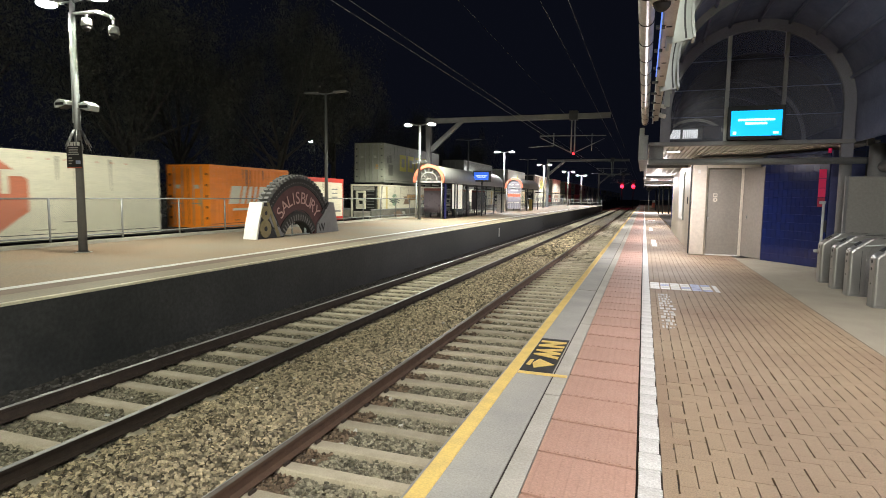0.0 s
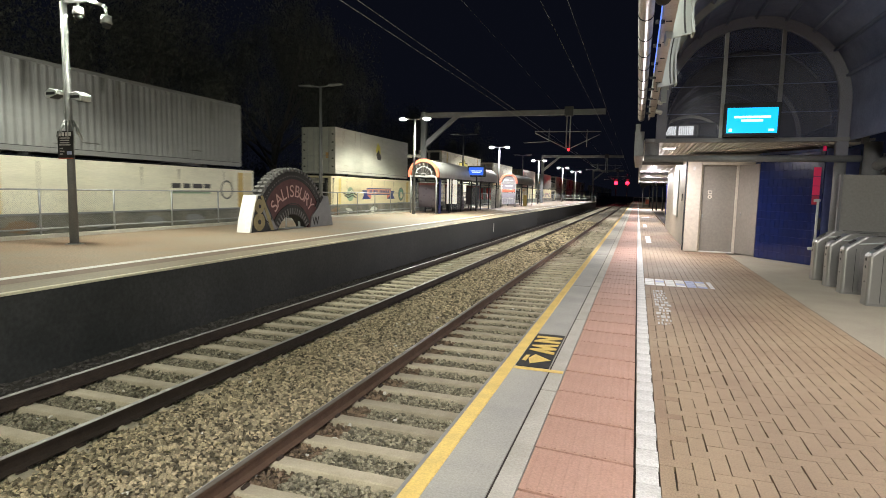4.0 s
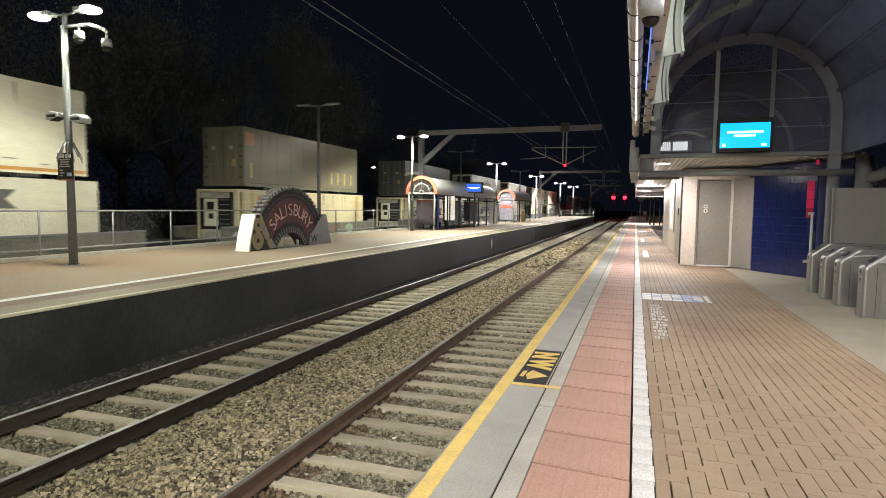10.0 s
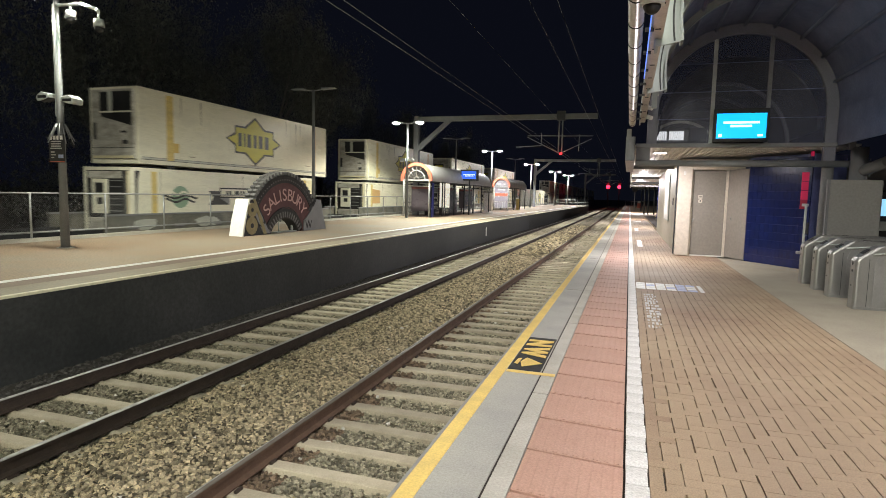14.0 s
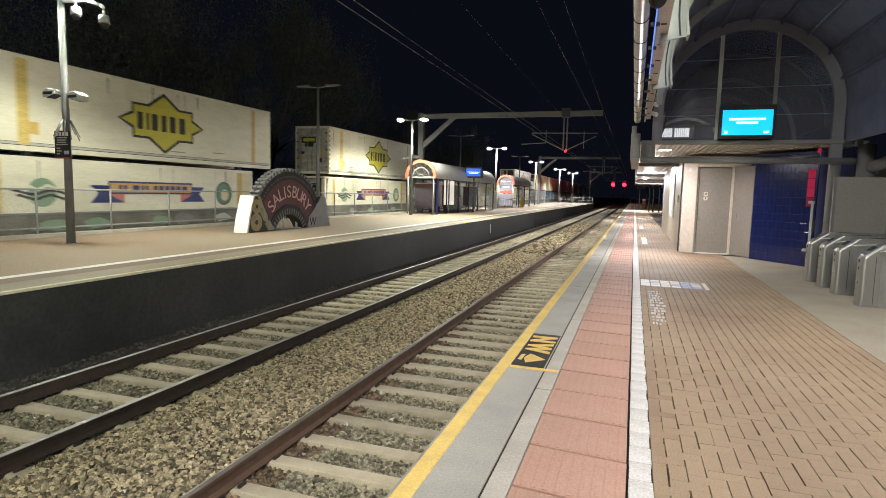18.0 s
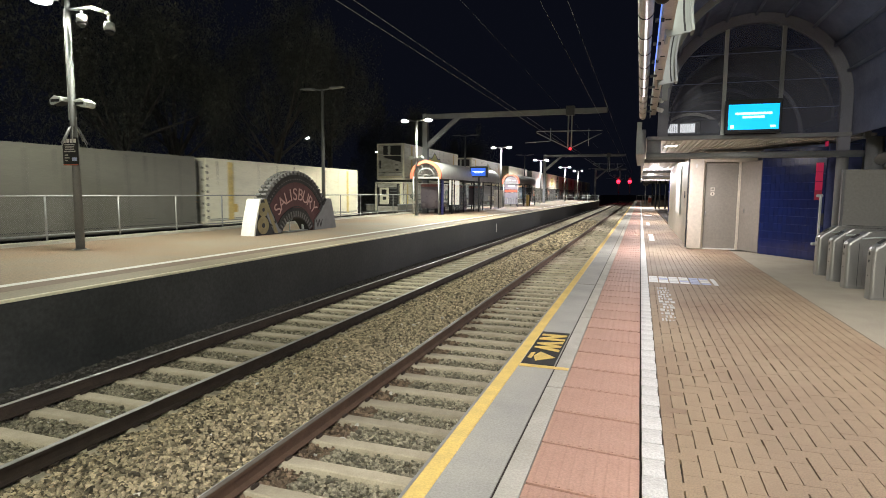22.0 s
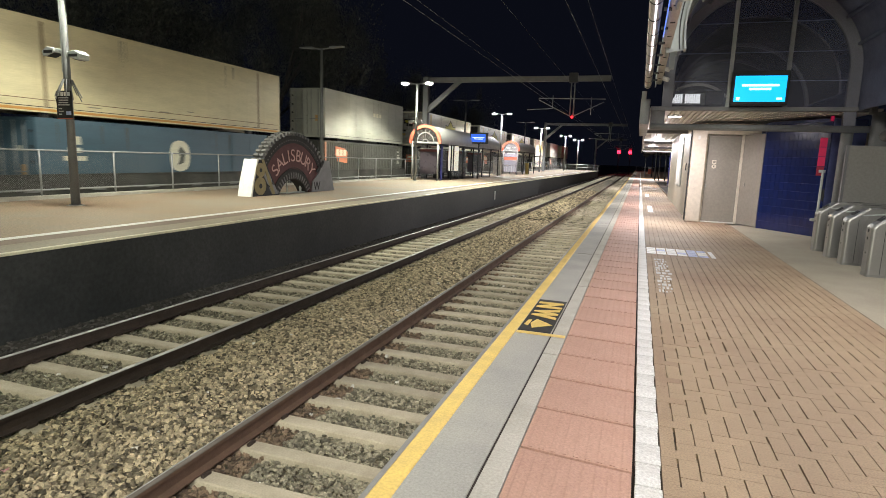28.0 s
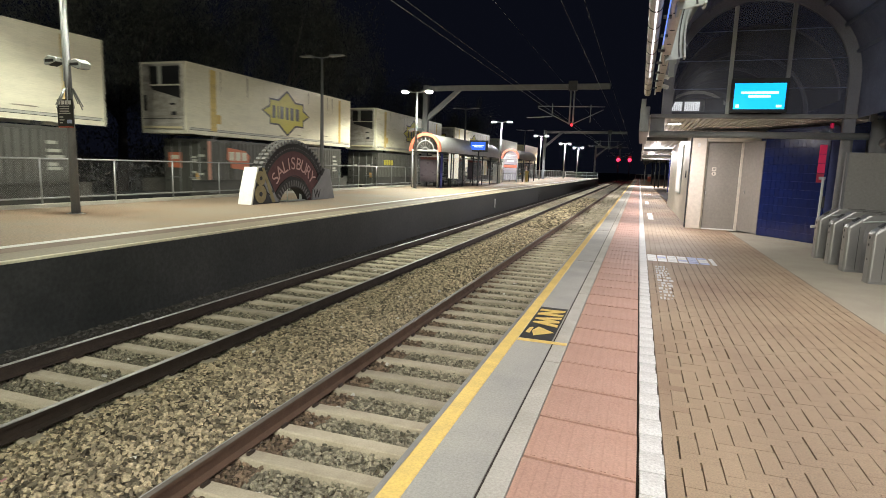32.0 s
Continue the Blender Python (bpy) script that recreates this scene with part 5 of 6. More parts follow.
def tree(x, y, h, r, seed, lab):
    rng = random.Random(seed)
    t = base("tree", x, y, -1.75, lab, "tree", "trees beyond the train")
    bm = bmesh.new()
    tube(bm, (0, 0, 0), (0.2, 0.1, h * 0.45), 0.32, 0.2, 9)
    tips = []
    for k in range(12):
        a, z0 = rng.uniform(0, 6.28), h * rng.uniform(0.3, 0.45)
        e = Vector((math.cos(a) * r * rng.uniform(0.4, 0.85), math.sin(a) * r * rng.uniform(0.4, 0.85), h * rng.uniform(0.55, 0.95)))
        tube(bm, (0.15, 0.05, z0), e, 0.13, 0.03, 6)
        tips.append(e)
    part("trunk", bm, M_bark, t)
    nr = np.random.default_rng(seed)
    spots = []
    for e in tips:
        for c in range(11):
            cc = np.array(e) + nr.normal(0, r * 0.26, 3) * (1, 1, 1.25)
            n = int(nr.uniform(120, 420))
            spots.append(cc + nr.normal(0, r * nr.uniform(0.05, 0.12), (n, 3)) * (1, 1, 2.1))
    c = new("crown", crown_mesh("crown", np.concatenate(spots), nr, 0.06, 0.13))
    c.parent = t
    return t


for i, (x, y, h, r) in enumerate(((-27, 38, 15, 5.5), (-29, 26, 14, 5.5), (-30, 16, 14, 6), (-27.5, 47, 18.5, 5.0), (-30, 68, 12, 5), (-28, 90, 11, 5), (-33, 34, 16, 6))):
    tree(x, y, h, r, 40 + i, "tall dark eucalyptus beyond the freight line")
nr = np.random.default_rng(4)
bush = []
for i in range(80):
    c = np.array((-34.5 + nr.uniform(-1.5, 1.5), -8 + i * 2.3, nr.uniform(-0.6, 0.6)))
    top = nr.uniform(1.6, 4.2)
    for k in range(6):
        bush.append(c + nr.normal(0, 1, 3) * (0.8, 1.0, 0.25) + (0, 0, top * k / 6) + nr.normal(0, 0.55, (110, 3)))
tagged(new("scrub_bank", crown_mesh("scrub", np.concatenate(bush), nr, 0.09, 0.22)), "dark scrub bank beyond the freight line", "scrub", kind="stuff")

# ---- freight train ----
TX, DECK = -19.75, 0.02
MOVING = []


def paint(name, colour, rough=0.36, spot=None, amount=0.35):
    return surface(name, colour, rough, spot=spot or tuple(c * 0.6 + 0.02 for c in colour), scale=1.3, fine=18, amount=amount, bump=0.05, stretch=(1, 0.5, 2.5))


C_white = paint("box_white", (0.74, 0.71, 0.56), 0.3)
C_cream = paint("box_cream", (0.66, 0.585, 0.37))
C_grey = paint("box_grey", (0.21, 0.215, 0.21))
C_light = paint("box_light_grey", (0.45, 0.455, 0.395))
C_green = paint("box_green_grey", (0.27, 0.28, 0.235))
C_khaki = paint("box_khaki", (0.185, 0.173, 0.122))
C_curtain = paint("box_curtain", (0.13, 0.128, 0.105))
C_slate = paint("box_slate", (0.115, 0.118, 0.10))
# box white darkened for the shade on the ends, plus dirt stains
C_endshade = paint("shaded_end_white", (0.50, 0.48, 0.42), 0.5, (0.20, 0.18, 0.14), 0.8)
C_dark = paint("box_dark_grey", (0.082, 0.082, 0.070))
C_orange = paint("box_orange", (0.86, 0.25, 0.022))
C_red = paint("box_red", (0.55, 0.045, 0.03))
C_blue = paint("box_blue", (0.070, 0.125, 0.165))
C_yellow = paint("mark_yellow", (0.56, 0.50, 0.06))
C_stripe = paint("mark_stripe", (0.60, 0.42, 0.12), amount=0.6)
C_gold = paint("mark_gold", (0.66, 0.50, 0.16), amount=0.7)
C_navy = paint("mark_navy", (0.02, 0.035, 0.16))
C_brick = paint("mark_orange_red", (0.60, 0.19, 0.10))
C_salmon = paint("mark_salmon", (0.52, 0.25, 0.16))
C_tan = paint("mark_tan", (0.55, 0.33, 0.12))
C_ochre = paint("mark_ochre", (0.62, 0.30, 0.06))
C_black = paint("mark_black", (0.02, 0.02, 0.02))
C_teal = paint("mark_teal", (0.10, 0.24, 0.16))
C_sage = paint("mark_sage", (0.22, 0.33, 0.22))
C_bronze = paint("mark_bronze", (0.20, 0.13, 0.075))
C_streak = paint("grime", (0.34, 0.31, 0.23), amount=0.9)
W2 = 1.235


def flat_mark(parent, name, pts, mat, lift=0.006, label=""):
    """A painted mark on the side that faces the platform: (along, up) outline."""
    bm = bmesh.new()
    prism(bm, pts, "x", W2 + lift - 0.004, W2 + lift)
    return part(name, bm, mat, parent, label)


def rect(a, b, c, d):
    return [(a, c), (b, c), (b, d), (a, d)]


def disc(cy, cz, ry, rz, n=22):
    return [(cy + ry * math.cos(2 * math.pi * i / n), cz + rz * math.sin(2 * math.pi * i / n)) for i in range(n)]


def star_mark(p, cy, cz, s):
    """Yellow many-cornered badge with a dark outline and a row of dark bars."""
    def star(g):
        q = [(2.26, 0), (1.60, 0.33), (1.60, 0.68), (0.84, 0.68), (0, 1.23)]
        q = [((a + g * (1.6 if b == 0 else 1)) if a else 0, b + (g * (1.5 if a == 0 else 1) if b else 0)) for a, b in q]
        ring = q + [(-a, b) for a, b in q[-2::-1]] + [(-a, -b) for a, b in q[1:]] + [(a, -b) for a, b in q[-2:0:-1]]
        return [(cy + a * s, cz + b * s) for a, b in ring]
    flat_mark(p, "badge_outline", star(0.0), C_black, 0.008, "black outlined badge")
    b = flat_mark(p, "badge", star(-0.09), C_yellow, 0.012, "yellow badge")
    for i, w in enumerate((0.34, 0.16, 0.40, 0.34, 0.40, 0.42)):
        x0 = cy + (-1.36 + (0, 0.44, 0.70, 1.20, 1.64, 2.16)[i]) * s
        flat_mark(b, "word_bar", rect(x0, x0 + w * 0.78 * s, cz - 0.33 * s, cz + 0.33 * s), C_black, 0.016)


def ribbon_mark(p, L, z, ink, fill, ring_fill):
    """A ribbon banner, an emblem ring behind it and a small crest before it."""
    a, b = 5.05, 9.3
    for p0, d in ((a, -1), (b, 1)):
        flat_mark(p, "ribbon_tail", [(p0 - d * 0.7, z - 0.56), (p0 + d * 0.75, z - 0.56), (p0 + d * 0.42, z - 0.22), (p0 + d * 0.75, z + 0.08), (p0 - d * 0.7, z + 0.08)], ink, 0.007, "forked ribbon tail")
        flat_mark(p, "ribbon_fold", [(p0 - d * 0.7, z - 0.56), (p0, z - 0.24), (p0 - d * 0.7, z - 0.24)], C_brick if ink is C_navy else C_grey, 0.0085)
    flat_mark(p, "ribbon", rect(a, b, z - 0.24, z + 0.25), ink, 0.010, "dark ribbon banner")
    flat_mark(p, "ribbon_fill", rect(a + 0.07, b - 0.07, z - 0.17, z + 0.18), fill, 0.014)
    rg = random.Random(int(10 * z + L))
    y = a + 0.45
    while y < b - 0.6:
        w = rg.uniform(0.12, 0.34)
        flat_mark(p, "word_bar", rect(y, y + w, z - 0.08, z + 0.10), ink, 0.017)
        y += w + rg.choice((0.08, 0.1, 0.26))
    e = flat_mark(p, "emblem", disc(11.34, z - 0.18, 0.56, 0.55), C_slate, 0.008, "round emblem")
    flat_mark(e, "emblem_fill", disc(11.34, z - 0.18, 0.46, 0.45), ring_fill, 0.012)
    flat_mark(e, "emblem_core", disc(11.40, z - 0.26, 0.27, 0.27), C_cream if ring_fill is not C_cream else C_teal, 0.016)
    flat_mark(p, "text_bar", rect(10.5, 12.1, z - 0.92, z - 0.85), C_grey, 0.007)
    c = flat_mark(p, "crest", disc(2.55, z - 0.2, 0.50, 0.48), C_sage, 0.008, "sage green round crest")
    for k, (dz, hw) in enumerate(((-0.04, 1.02), (-0.2, 0.85), (0.12, 0.55))):
        wave = [(2.55 + hw * u / 6, z - 0.2 + dz + 0.07 * math.sin(u * 0.8)) for u in range(-6, 7)]
        flat_mark(c, "crest_wave", wave + [(u, v + 0.09) for u, v in reversed(wave)], C_black if k < 2 else C_white, 0.012 + 0.001 * k)


M_sill = surface("wagon_sill", (0.10, 0.10, 0.085), 0.7, spot=(0.27, 0.25, 0.20), scale=0.8, fine=12, amount=0.8)
BODY_MESH = {}


def box_body(L, h, mat, ribbed):
    """One closed shell whose long sides carry shallow folds or panel grooves."""
    key = (round(L, 2), h, mat.name, ribbed)
    if key in BODY_MESH:
        return BODY_MESH[key]
    out, inn = (W2 - 0.01, W2 - 0.05) if ribbed else (W2, W2 - 0.006)
    n = int(L / 0.28) if ribbed else int(L / 1.22)
    w = (L - 0.2) / n
    side = []
    for k in range(n):
        y = 0.1 + w * k
        if ribbed:
            side += [(inn, y), (inn, y + w * 0.2), (out, y + w * 0.38), (out, y + w * 0.82)]
        else:
            side += [(inn, y), (inn, y + 0.015), (out, y + 0.02), (out, y + w - 0.005)]
    side += [(inn, L - 0.1)]
    outline = [(W2 - 0.02, 0.06)] + side + [(W2 - 0.02, L - 0.06)]
    outline += [(-x, y) for x, y in reversed(outline)]
    bm = bmesh.new()
    prism(bm, outline, "z", 0.12, h - 0.03)
    me = finish(bm, "body", mat)
    BODY_MESH[key] = me
    return me


def container(s, L, z, h, mat, label, ribbed=False, end="doors", frame_mat=None):
    c = base("shipping_container", TX, s, z, label, "container", "containers on the freight train")
    fm = frame_mat or mat
    o = new("body", box_body(L, h, mat, ribbed))
    o.parent = c
    for x in (-W2, W2 - 0.14):
        for y in (0.0, L - 0.14):
            boxpart("corner_post", fm, c, x - 0.002, x + 0.142, y, y + 0.14, 0.0, h, 0.008)
    for x in (-W2 - 0.003, W2 - 0.117):
        boxpart("top_rail", fm, c, x, x + 0.12, 0.1, L - 0.1, h - 0.12, h - 0.005)
        boxpart("bottom_rail", fm, c, x - 0.004, x + 0.124, 0.1, L - 0.1, 0.0, 0.17)
    boxpart("rail_seam", C_black, c, W2 - 0.02, W2 + 0.0025, 0.14, L - 0.14, 0.17, 0.192, label="dark seam over the bottom rail")
    rg = random.Random(int(s * 10))
    grime = C_streak if mat in (C_white, C_cream, C_light, C_endshade) else C_dark
    for k in range(5):
        y, w = rg.uniform(0.5, L - 2.0), rg.uniform(0.04, 0.12)
        flat_mark(c, "grime_streak", [(y, h - 0.13), (y + w, h - 0.13), (y + w * 0.7, h - rg.uniform(0.5, 1.5)), (y + w * 0.3, h - rg.uniform(0.5, 1.2))], grime, 0.0012)
    for k in range(3):
        y, w = rg.uniform(0.6, L - 1.6), rg.uniform(0.2, 0.9)
        flat_mark(c, "stencil", rect(y, y + w, 0.3 + 0.12 * k, 0.34 + 0.12 * k), grime, 0.0016)
    boxpart("end_rail", fm, c, -W2 + 0.1, W2 - 0.1, 0.0, 0.1, h - 0.13, h - 0.004)
    boxpart("end_rail", fm, c, -W2 + 0.1, W2 - 0.1, 0.0, 0.1, 0.0, 0.16)
    if end == "doors":
        for x0, x1 in ((-1.08, -0.012), (0.012, 1.08)):
            # doors of white boxes take the colour darkened for end shade
            d = boxpart("door", C_endshade if mat is C_white else mat, c, x0, x1, 0.0, 0.05, 0.17, h - 0.14, 0.008)
            for k in (0.28, 0.72):
                x = x0 + (x1 - x0) * k
                tubepart("locking_bar", M_galv, d, (x, -0.03, 0.1), (x, -0.03, h - 0.1), 0.022, n=6)
            boxpart("bar_handle", M_galv, d, x0 + 0.2, x0 + 0.8, -0.05, -0.03, 1.1, 1.14)
            boxpart("data_plate", C_light, d, x0 + 0.36, x0 + 0.6, -0.006, 0.0, h * 0.62, h * 0.68)
            hx = -1.1 if x0 < 0 else 1.0
            for k in range(5):
                boxpart("hinge", C_black, d, hx, hx + 0.1, -0.02, 0.0, 0.4 + k * (h - 0.9) / 4, 0.5 + k * (h - 0.9) / 4)
        boxpart("label_plate", C_tan, c, 0.55, 0.75, -0.012, -0.002, 1.0, 1.35)
        boxpart("door_gasket", C_black, c, -0.012, 0.012, -0.004, 0.05, 0.17, h - 0.14)
    elif end == "reefer":
        bd = boxpart("cooling_unit", C_black, c, -1.1, 1.1, 0.03, 0.057, 0.17, h - 0.14, 0.0, "dark recess of the cooling unit")
        boxpart("cowl", C_endshade, bd, -1.0, 0.74, -0.02, 0.03, h - 0.46, h - 0.17, 0.02, "cream cowl")
        boxpart("control_panel", C_white, bd, -0.8, 0.02, -0.03, 0.03, 1.02, h - 0.48, 0.02, "white control panel")
        boxpart("control_window", C_black, bd, -0.62, -0.18, -0.036, -0.03, 1.85, 2.25)
        boxpart("control_window", C_black, bd, -0.52, -0.22, -0.036, -0.03, 1.4, 1.66)
        for k in range(6):
            boxpart("grille_slat", C_grey, bd, 0.1, 0.7, -0.01, 0.02, 1.12 + k * 0.24, 1.16 + k * 0.24)
        boxpart("lower_panel", C_endshade, bd, -0.98, 0.8, -0.05, 0.03, 0.2, 0.86, 0.02, "white lower panel")
        for k in range(3):
            tubepart("hose", C_dark, bd, (0.84 + 0.05 * k, 0.01, 0.3 + 0.2 * k), (0.88 + 0.03 * k, 0.01, h - 0.3), 0.02, n=6)
        boxpart("corner_panel", C_cream, bd, 1.0, 1.1, -0.005, 0.03, 0.17, h - 0.16)
    elif end == "fridge":
        bd = boxpart("cooling_unit", C_endshade, c, -1.09, 1.09, -0.08, 0.05, 0.17, h - 0.1, 0.04, "white cooling unit")
        bm = bmesh.new()
        prism(bm, [(-0.62, h - 0.2), (-0.62, 2.0), (-0.5, 1.84), (0.98, 1.48), (0.98, h - 0.2)], "y", -0.086, -0.08)
        inn = part("intake", bm, C_black, bd, "black air intake")
        boxpart("intake_divider", C_light, inn, -0.2, 0.02, -0.094, -0.086, 2.06, h - 0.2)
        boxpart("intake_bar", C_white, inn, -0.62, 0.98, -0.1, -0.086, 2.0, 2.06)
        boxpart("vent", C_black, bd, -1.0, -0.84, -0.086, -0.08, 0.95, 1.62)
        boxpart("side_plate", C_black, bd, 0.42, 0.7, -0.09, -0.08, 1.2, 1.28)
        boxpart("side_plate", C_black, bd, 0.5, 0.76, -0.09, -0.08, 0.76, 0.92)
        boxpart("seam", C_black, bd, -1.08, 1.08, -0.083, -0.08, 0.6, 0.625)
        boxpart("bumper", C_cream, bd, -1.05, 1.05, -0.12, -0.08, 0.2, 0.3, 0.01)
    if z > 2:
        for x in (-1.2, 1.08):
            for y in (1.6, L - 2.6):
                boxpart("twist_lock", M_dark, c, x, x + 0.12, y, y + 0.25, -0.155, 0.01)
    MOVING.append(c)
    return c


M_silldark = surface("dark_sill", (0.045, 0.045, 0.04), 0.75, spot=(0.11, 0.105, 0.09), scale=0.8, fine=12, amount=0.8)


def wagon(s0, s1, well, label):
    w = base("container_wagon", TX, s0, -1.0, label, "wagon", "wagons of the freight train")
    L = s1 - s0
    if well:
        for x in (-1.42, 1.36):
            boxpart("side_sill", M_sill if s0 < 340 else M_silldark, w, x, x + 0.06, 2.2, L - 2.2, 0.70, 1.54, 0.01, "stained grey side sill of the well")
            boxpart("sill_rim", M_greypaint if s0 < 340 else M_silldark, w, x - 0.03, x + 0.09, 2.2, L - 2.2, 1.54, 1.60)
        boxpart("well_floor", M_dark, w, -1.36, 1.36, 2.2, L - 2.2, 0.40, 0.5)
        for y0, y1 in ((0.15, 2.2), (L - 2.2, L - 0.15)):
            boxpart("end_deck", M_dark, w, -1.3, 1.3, y0, y1, 0.85, 1.05, 0.02)
            for y in (y0 + 0.5, y1 - 0.9):
                boxpart("brake_gear", M_palepaint, w, 0.9, 1.32, y, y + 0.45, 0.65, 0.9, 0.02, "pale grey gear box")
        for k in range(int((L - 7) / 2.4)):
            boxpart("side_step", C_grey, w, 1.425, 1.45, 3.2 + k * 2.4, 3.75 + k * 2.4, 1.02, 1.14)
        rg = random.Random(int(s0))
        for k in range(rg.choice((4, 6, 8)) if s0 < 340 else 0):
            y0, hh = rg.uniform(3.0, L - 4), rg.uniform(0.35, 0.6)
            pts = [(y0 + 0.55 * (1 + rg.uniform(-0.3, 0.3)) * math.cos(a), 1.18 + hh * 0.5 * (1 + rg.uniform(-0.25, 0.2)) * math.sin(a)) for a in [i * 0.698 for i in range(9)]]
            bm = bmesh.new()
            prism(bm, pts, "x", 1.421, 1.424 + 0.0006 * k)
            part("sprayed_patch", bm, rg.choice((C_light, C_sage, C_bronze, C_bronze, C_grey, C_slate)), w)
    else:
        boxpart("deck", M_dark, w, -1.25, 1.25, 0.2, L - 0.2, 0.8, 1.0, 0.02)
        for x in (-1.25, 1.15):
            boxpart("side_sill", M_dark, w, x, x + 0.1, 0.2, L - 0.2, 0.55, 0.98)
    for yb in (1.7, L - 1.7):
        bm = bmesh.new()
        box(bm, -1.05, -0.92, yb - 1.2, yb + 1.2, 0.3, 0.6, 0.02)
        box(bm, 0.92, 1.05, yb - 1.2, yb + 1.2, 0.3, 0.6, 0.02)
        box(bm, -1.0, 1.0, yb - 0.2, yb + 0.2, 0.45, 0.8)
        bg = part("bogie", bm, M_rust, w, "rusty bogie frame")
        for dy in (-0.9, 0.9):
            bm = bmesh.new()
            tube(bm, (-0.72, yb + dy, 0.46), (0.72, yb + dy, 0.46), 0.08, n=8)
            for x in (-0.79, 0.66):
                tube(bm, (x, yb + dy, 0.46), (x + 0.13, yb + dy, 0.46), 0.46, n=20)
            part("wheelset", bm, M_rust, bg)
    boxpart("coupler", M_rust, w, -0.12, 0.12, -0.35, L + 0.35, 0.75, 0.95)
    MOVING.append(w)
    return w


HT, UP, LOW, LH = 2.95, 2.585, -0.455, 2.885


def upper(s, L, mat, label, ribbed=False, end="doors"):
    return container(s, L, UP, HT + 0.02, mat, label, ribbed, end)


def badge_box(s, end, z=None, h=None, tip=C_stripe):
    c = container(s, 14.63, UP if z is None else z, h or 3.02, C_white, "white box container with a yellow badge and stripes", False, end)
    hh = h or 3.02
    flat_mark(c, "stripe", rect(1.44, 1.82, 0.2, hh - 0.13), C_stripe if tip is C_yellow else C_gold, 0.007, "worn golden stripe")
    flat_mark(c, "stripe_patch", rect(1.82, 2.12, 0.55, 0.95), C_stripe, 0.0065)
    flat_mark(c, "stripe", rect(13.05, 13.32, 0.2, hh - 0.13), tip, 0.007, "worn golden stripe")
    flat_mark(c, "rail_band", rect(0.15, 14.48, 0.196, 0.27), C_light, 0.006, "grey band over the bottom rail")
    # shadow line over the rail band, painted as a dark strip
    flat_mark(c, "rail_shadow_line", rect(0.15, 14.48, 0.27, 0.285), C_slate, 0.0062)
    star_mark(c, 7.4, 1.53, 1.0)
    if end == "doors":
        for k in range(9):
            flat_mark(c, "hinge_mark", rect(0.02, 0.13, 0.3 + k * 0.29, 0.42 + k * 0.29), C_black, 0.006)
        for x0, x1, z0, z1, m in ((-0.75, 0.35, 1.95, 2.35, C_black), (-0.5, 0.1, 1.72, 1.95, C_black), (-0.62, 0.22, 2.05, 2.25, C_yellow), (0.45, 0.8, 1.2, 1.5, C_stripe), (0.5, 0.75, 0.72, 1.0, C_black), (-0.9, -0.6, 0.9, 1.1, C_stripe), (-0.85, -0.55, 1.25, 1.42, C_black)):
            boxpart("door_mark", m, c, x0, x1, -0.016 - (0.004 if m is C_yellow else 0), -0.006, z0, z1)
    return c


def lower_reefer(s, L, mat, ink, fill, ring_fill, ribbon=True):
    c = container(s, L, LOW, LH, mat, "white refrigerated container with a ribbon emblem in a well", False, "reefer")
    if ribbon:
        ribbon_mark(c, L, 1.92, ink, fill, ring_fill)
    flat_mark(c, "end_panel", rect(L - 0.75, L - 0.16, 0.2, LH - 0.14), C_cream, 0.005, "yellowed end panel")
    flat_mark(c, "stripe", rect(L - 1.2, L - 0.8, 0.3, LH - 0.14), C_stripe, 0.005)
    flat_mark(c, "stripe", rect(0.98, 1.26, 0.2, LH - 0.14), C_gold, 0.006)
    flat_mark(c, "panel_gap", [(0.17, 0.9), (0.22, 0.9), (0.30, 2.4), (0.42, 2.75), (0.17, 2.75)], C_black, 0.006, "dark gap beside the cooling unit")
    return c


# single level, head of the train
wagon(3.5, 19.6, False, "dark flat container wagon")
a = container(5.9, 12.19, DECK, 2.9, C_white, "cream container with a large red octagon mark", False)
flat_mark(a, "octagon", [(5.2 + 1.45 * math.cos(radians(22.5 + 45 * i)) * 1.3, 1.45 + 1.3 * math.sin(radians(22.5 + 45 * i))) for i in range(8)], C_brick, 0.007, "red octagon")
for k in range(3):
    flat_mark(a, "word_bar", rect(4.0 + k * 1.05, 4.25 + k * 1.05, 1.5, 2.25), C_white, 0.012)
    flat_mark(a, "word_bar", rect(4.25 + k * 1.05, 4.75 + k * 1.05, 2.05, 2.25), C_white, 0.012)
for k in range(7):
    flat_mark(a, "rust_spot", rect(7.0 + k * 0.6, 7.05 + k * 0.6, 2.62, 2.68), C_brick, 0.007)
wagon(20.0, 34.4, False, "dark flat container wagon")
a = container(20.95, 6.06, DECK, 2.9, C_orange, "orange corrugated container with white lettering bars", True)
for k, (x, w) in enumerate(((1.2, 0.75), (2.05, 0.3), (2.5, 0.3), (2.95, 0.22), (3.3, 0.7), (4.15, 0.75))):
    flat_mark(a, "word_bar", [(x, 1.1), (x + w, 1.1), (x + w + 0.2, 1.95), (x + 0.25, 1.95)], C_white, 0.008)
flat_mark(a, "word_bar", rect(1.5, 4.4, 0.78, 0.9), C_white, 0.008)
a = container(27.06, 6.06, DECK, 2.62, C_white, "white tank box in a red steel frame", False, "doors", C_red)
flat_mark(a, "round_mark", disc(2.5, 1.35, 0.46, 0.55), C_red, 0.007, "red round mark")
for k in range(3):
    flat_mark(a, "text_bar", rect(4.6, 5.3, 1.9 - k * 0.25, 1.97 - k * 0.25), C_grey, 0.007)
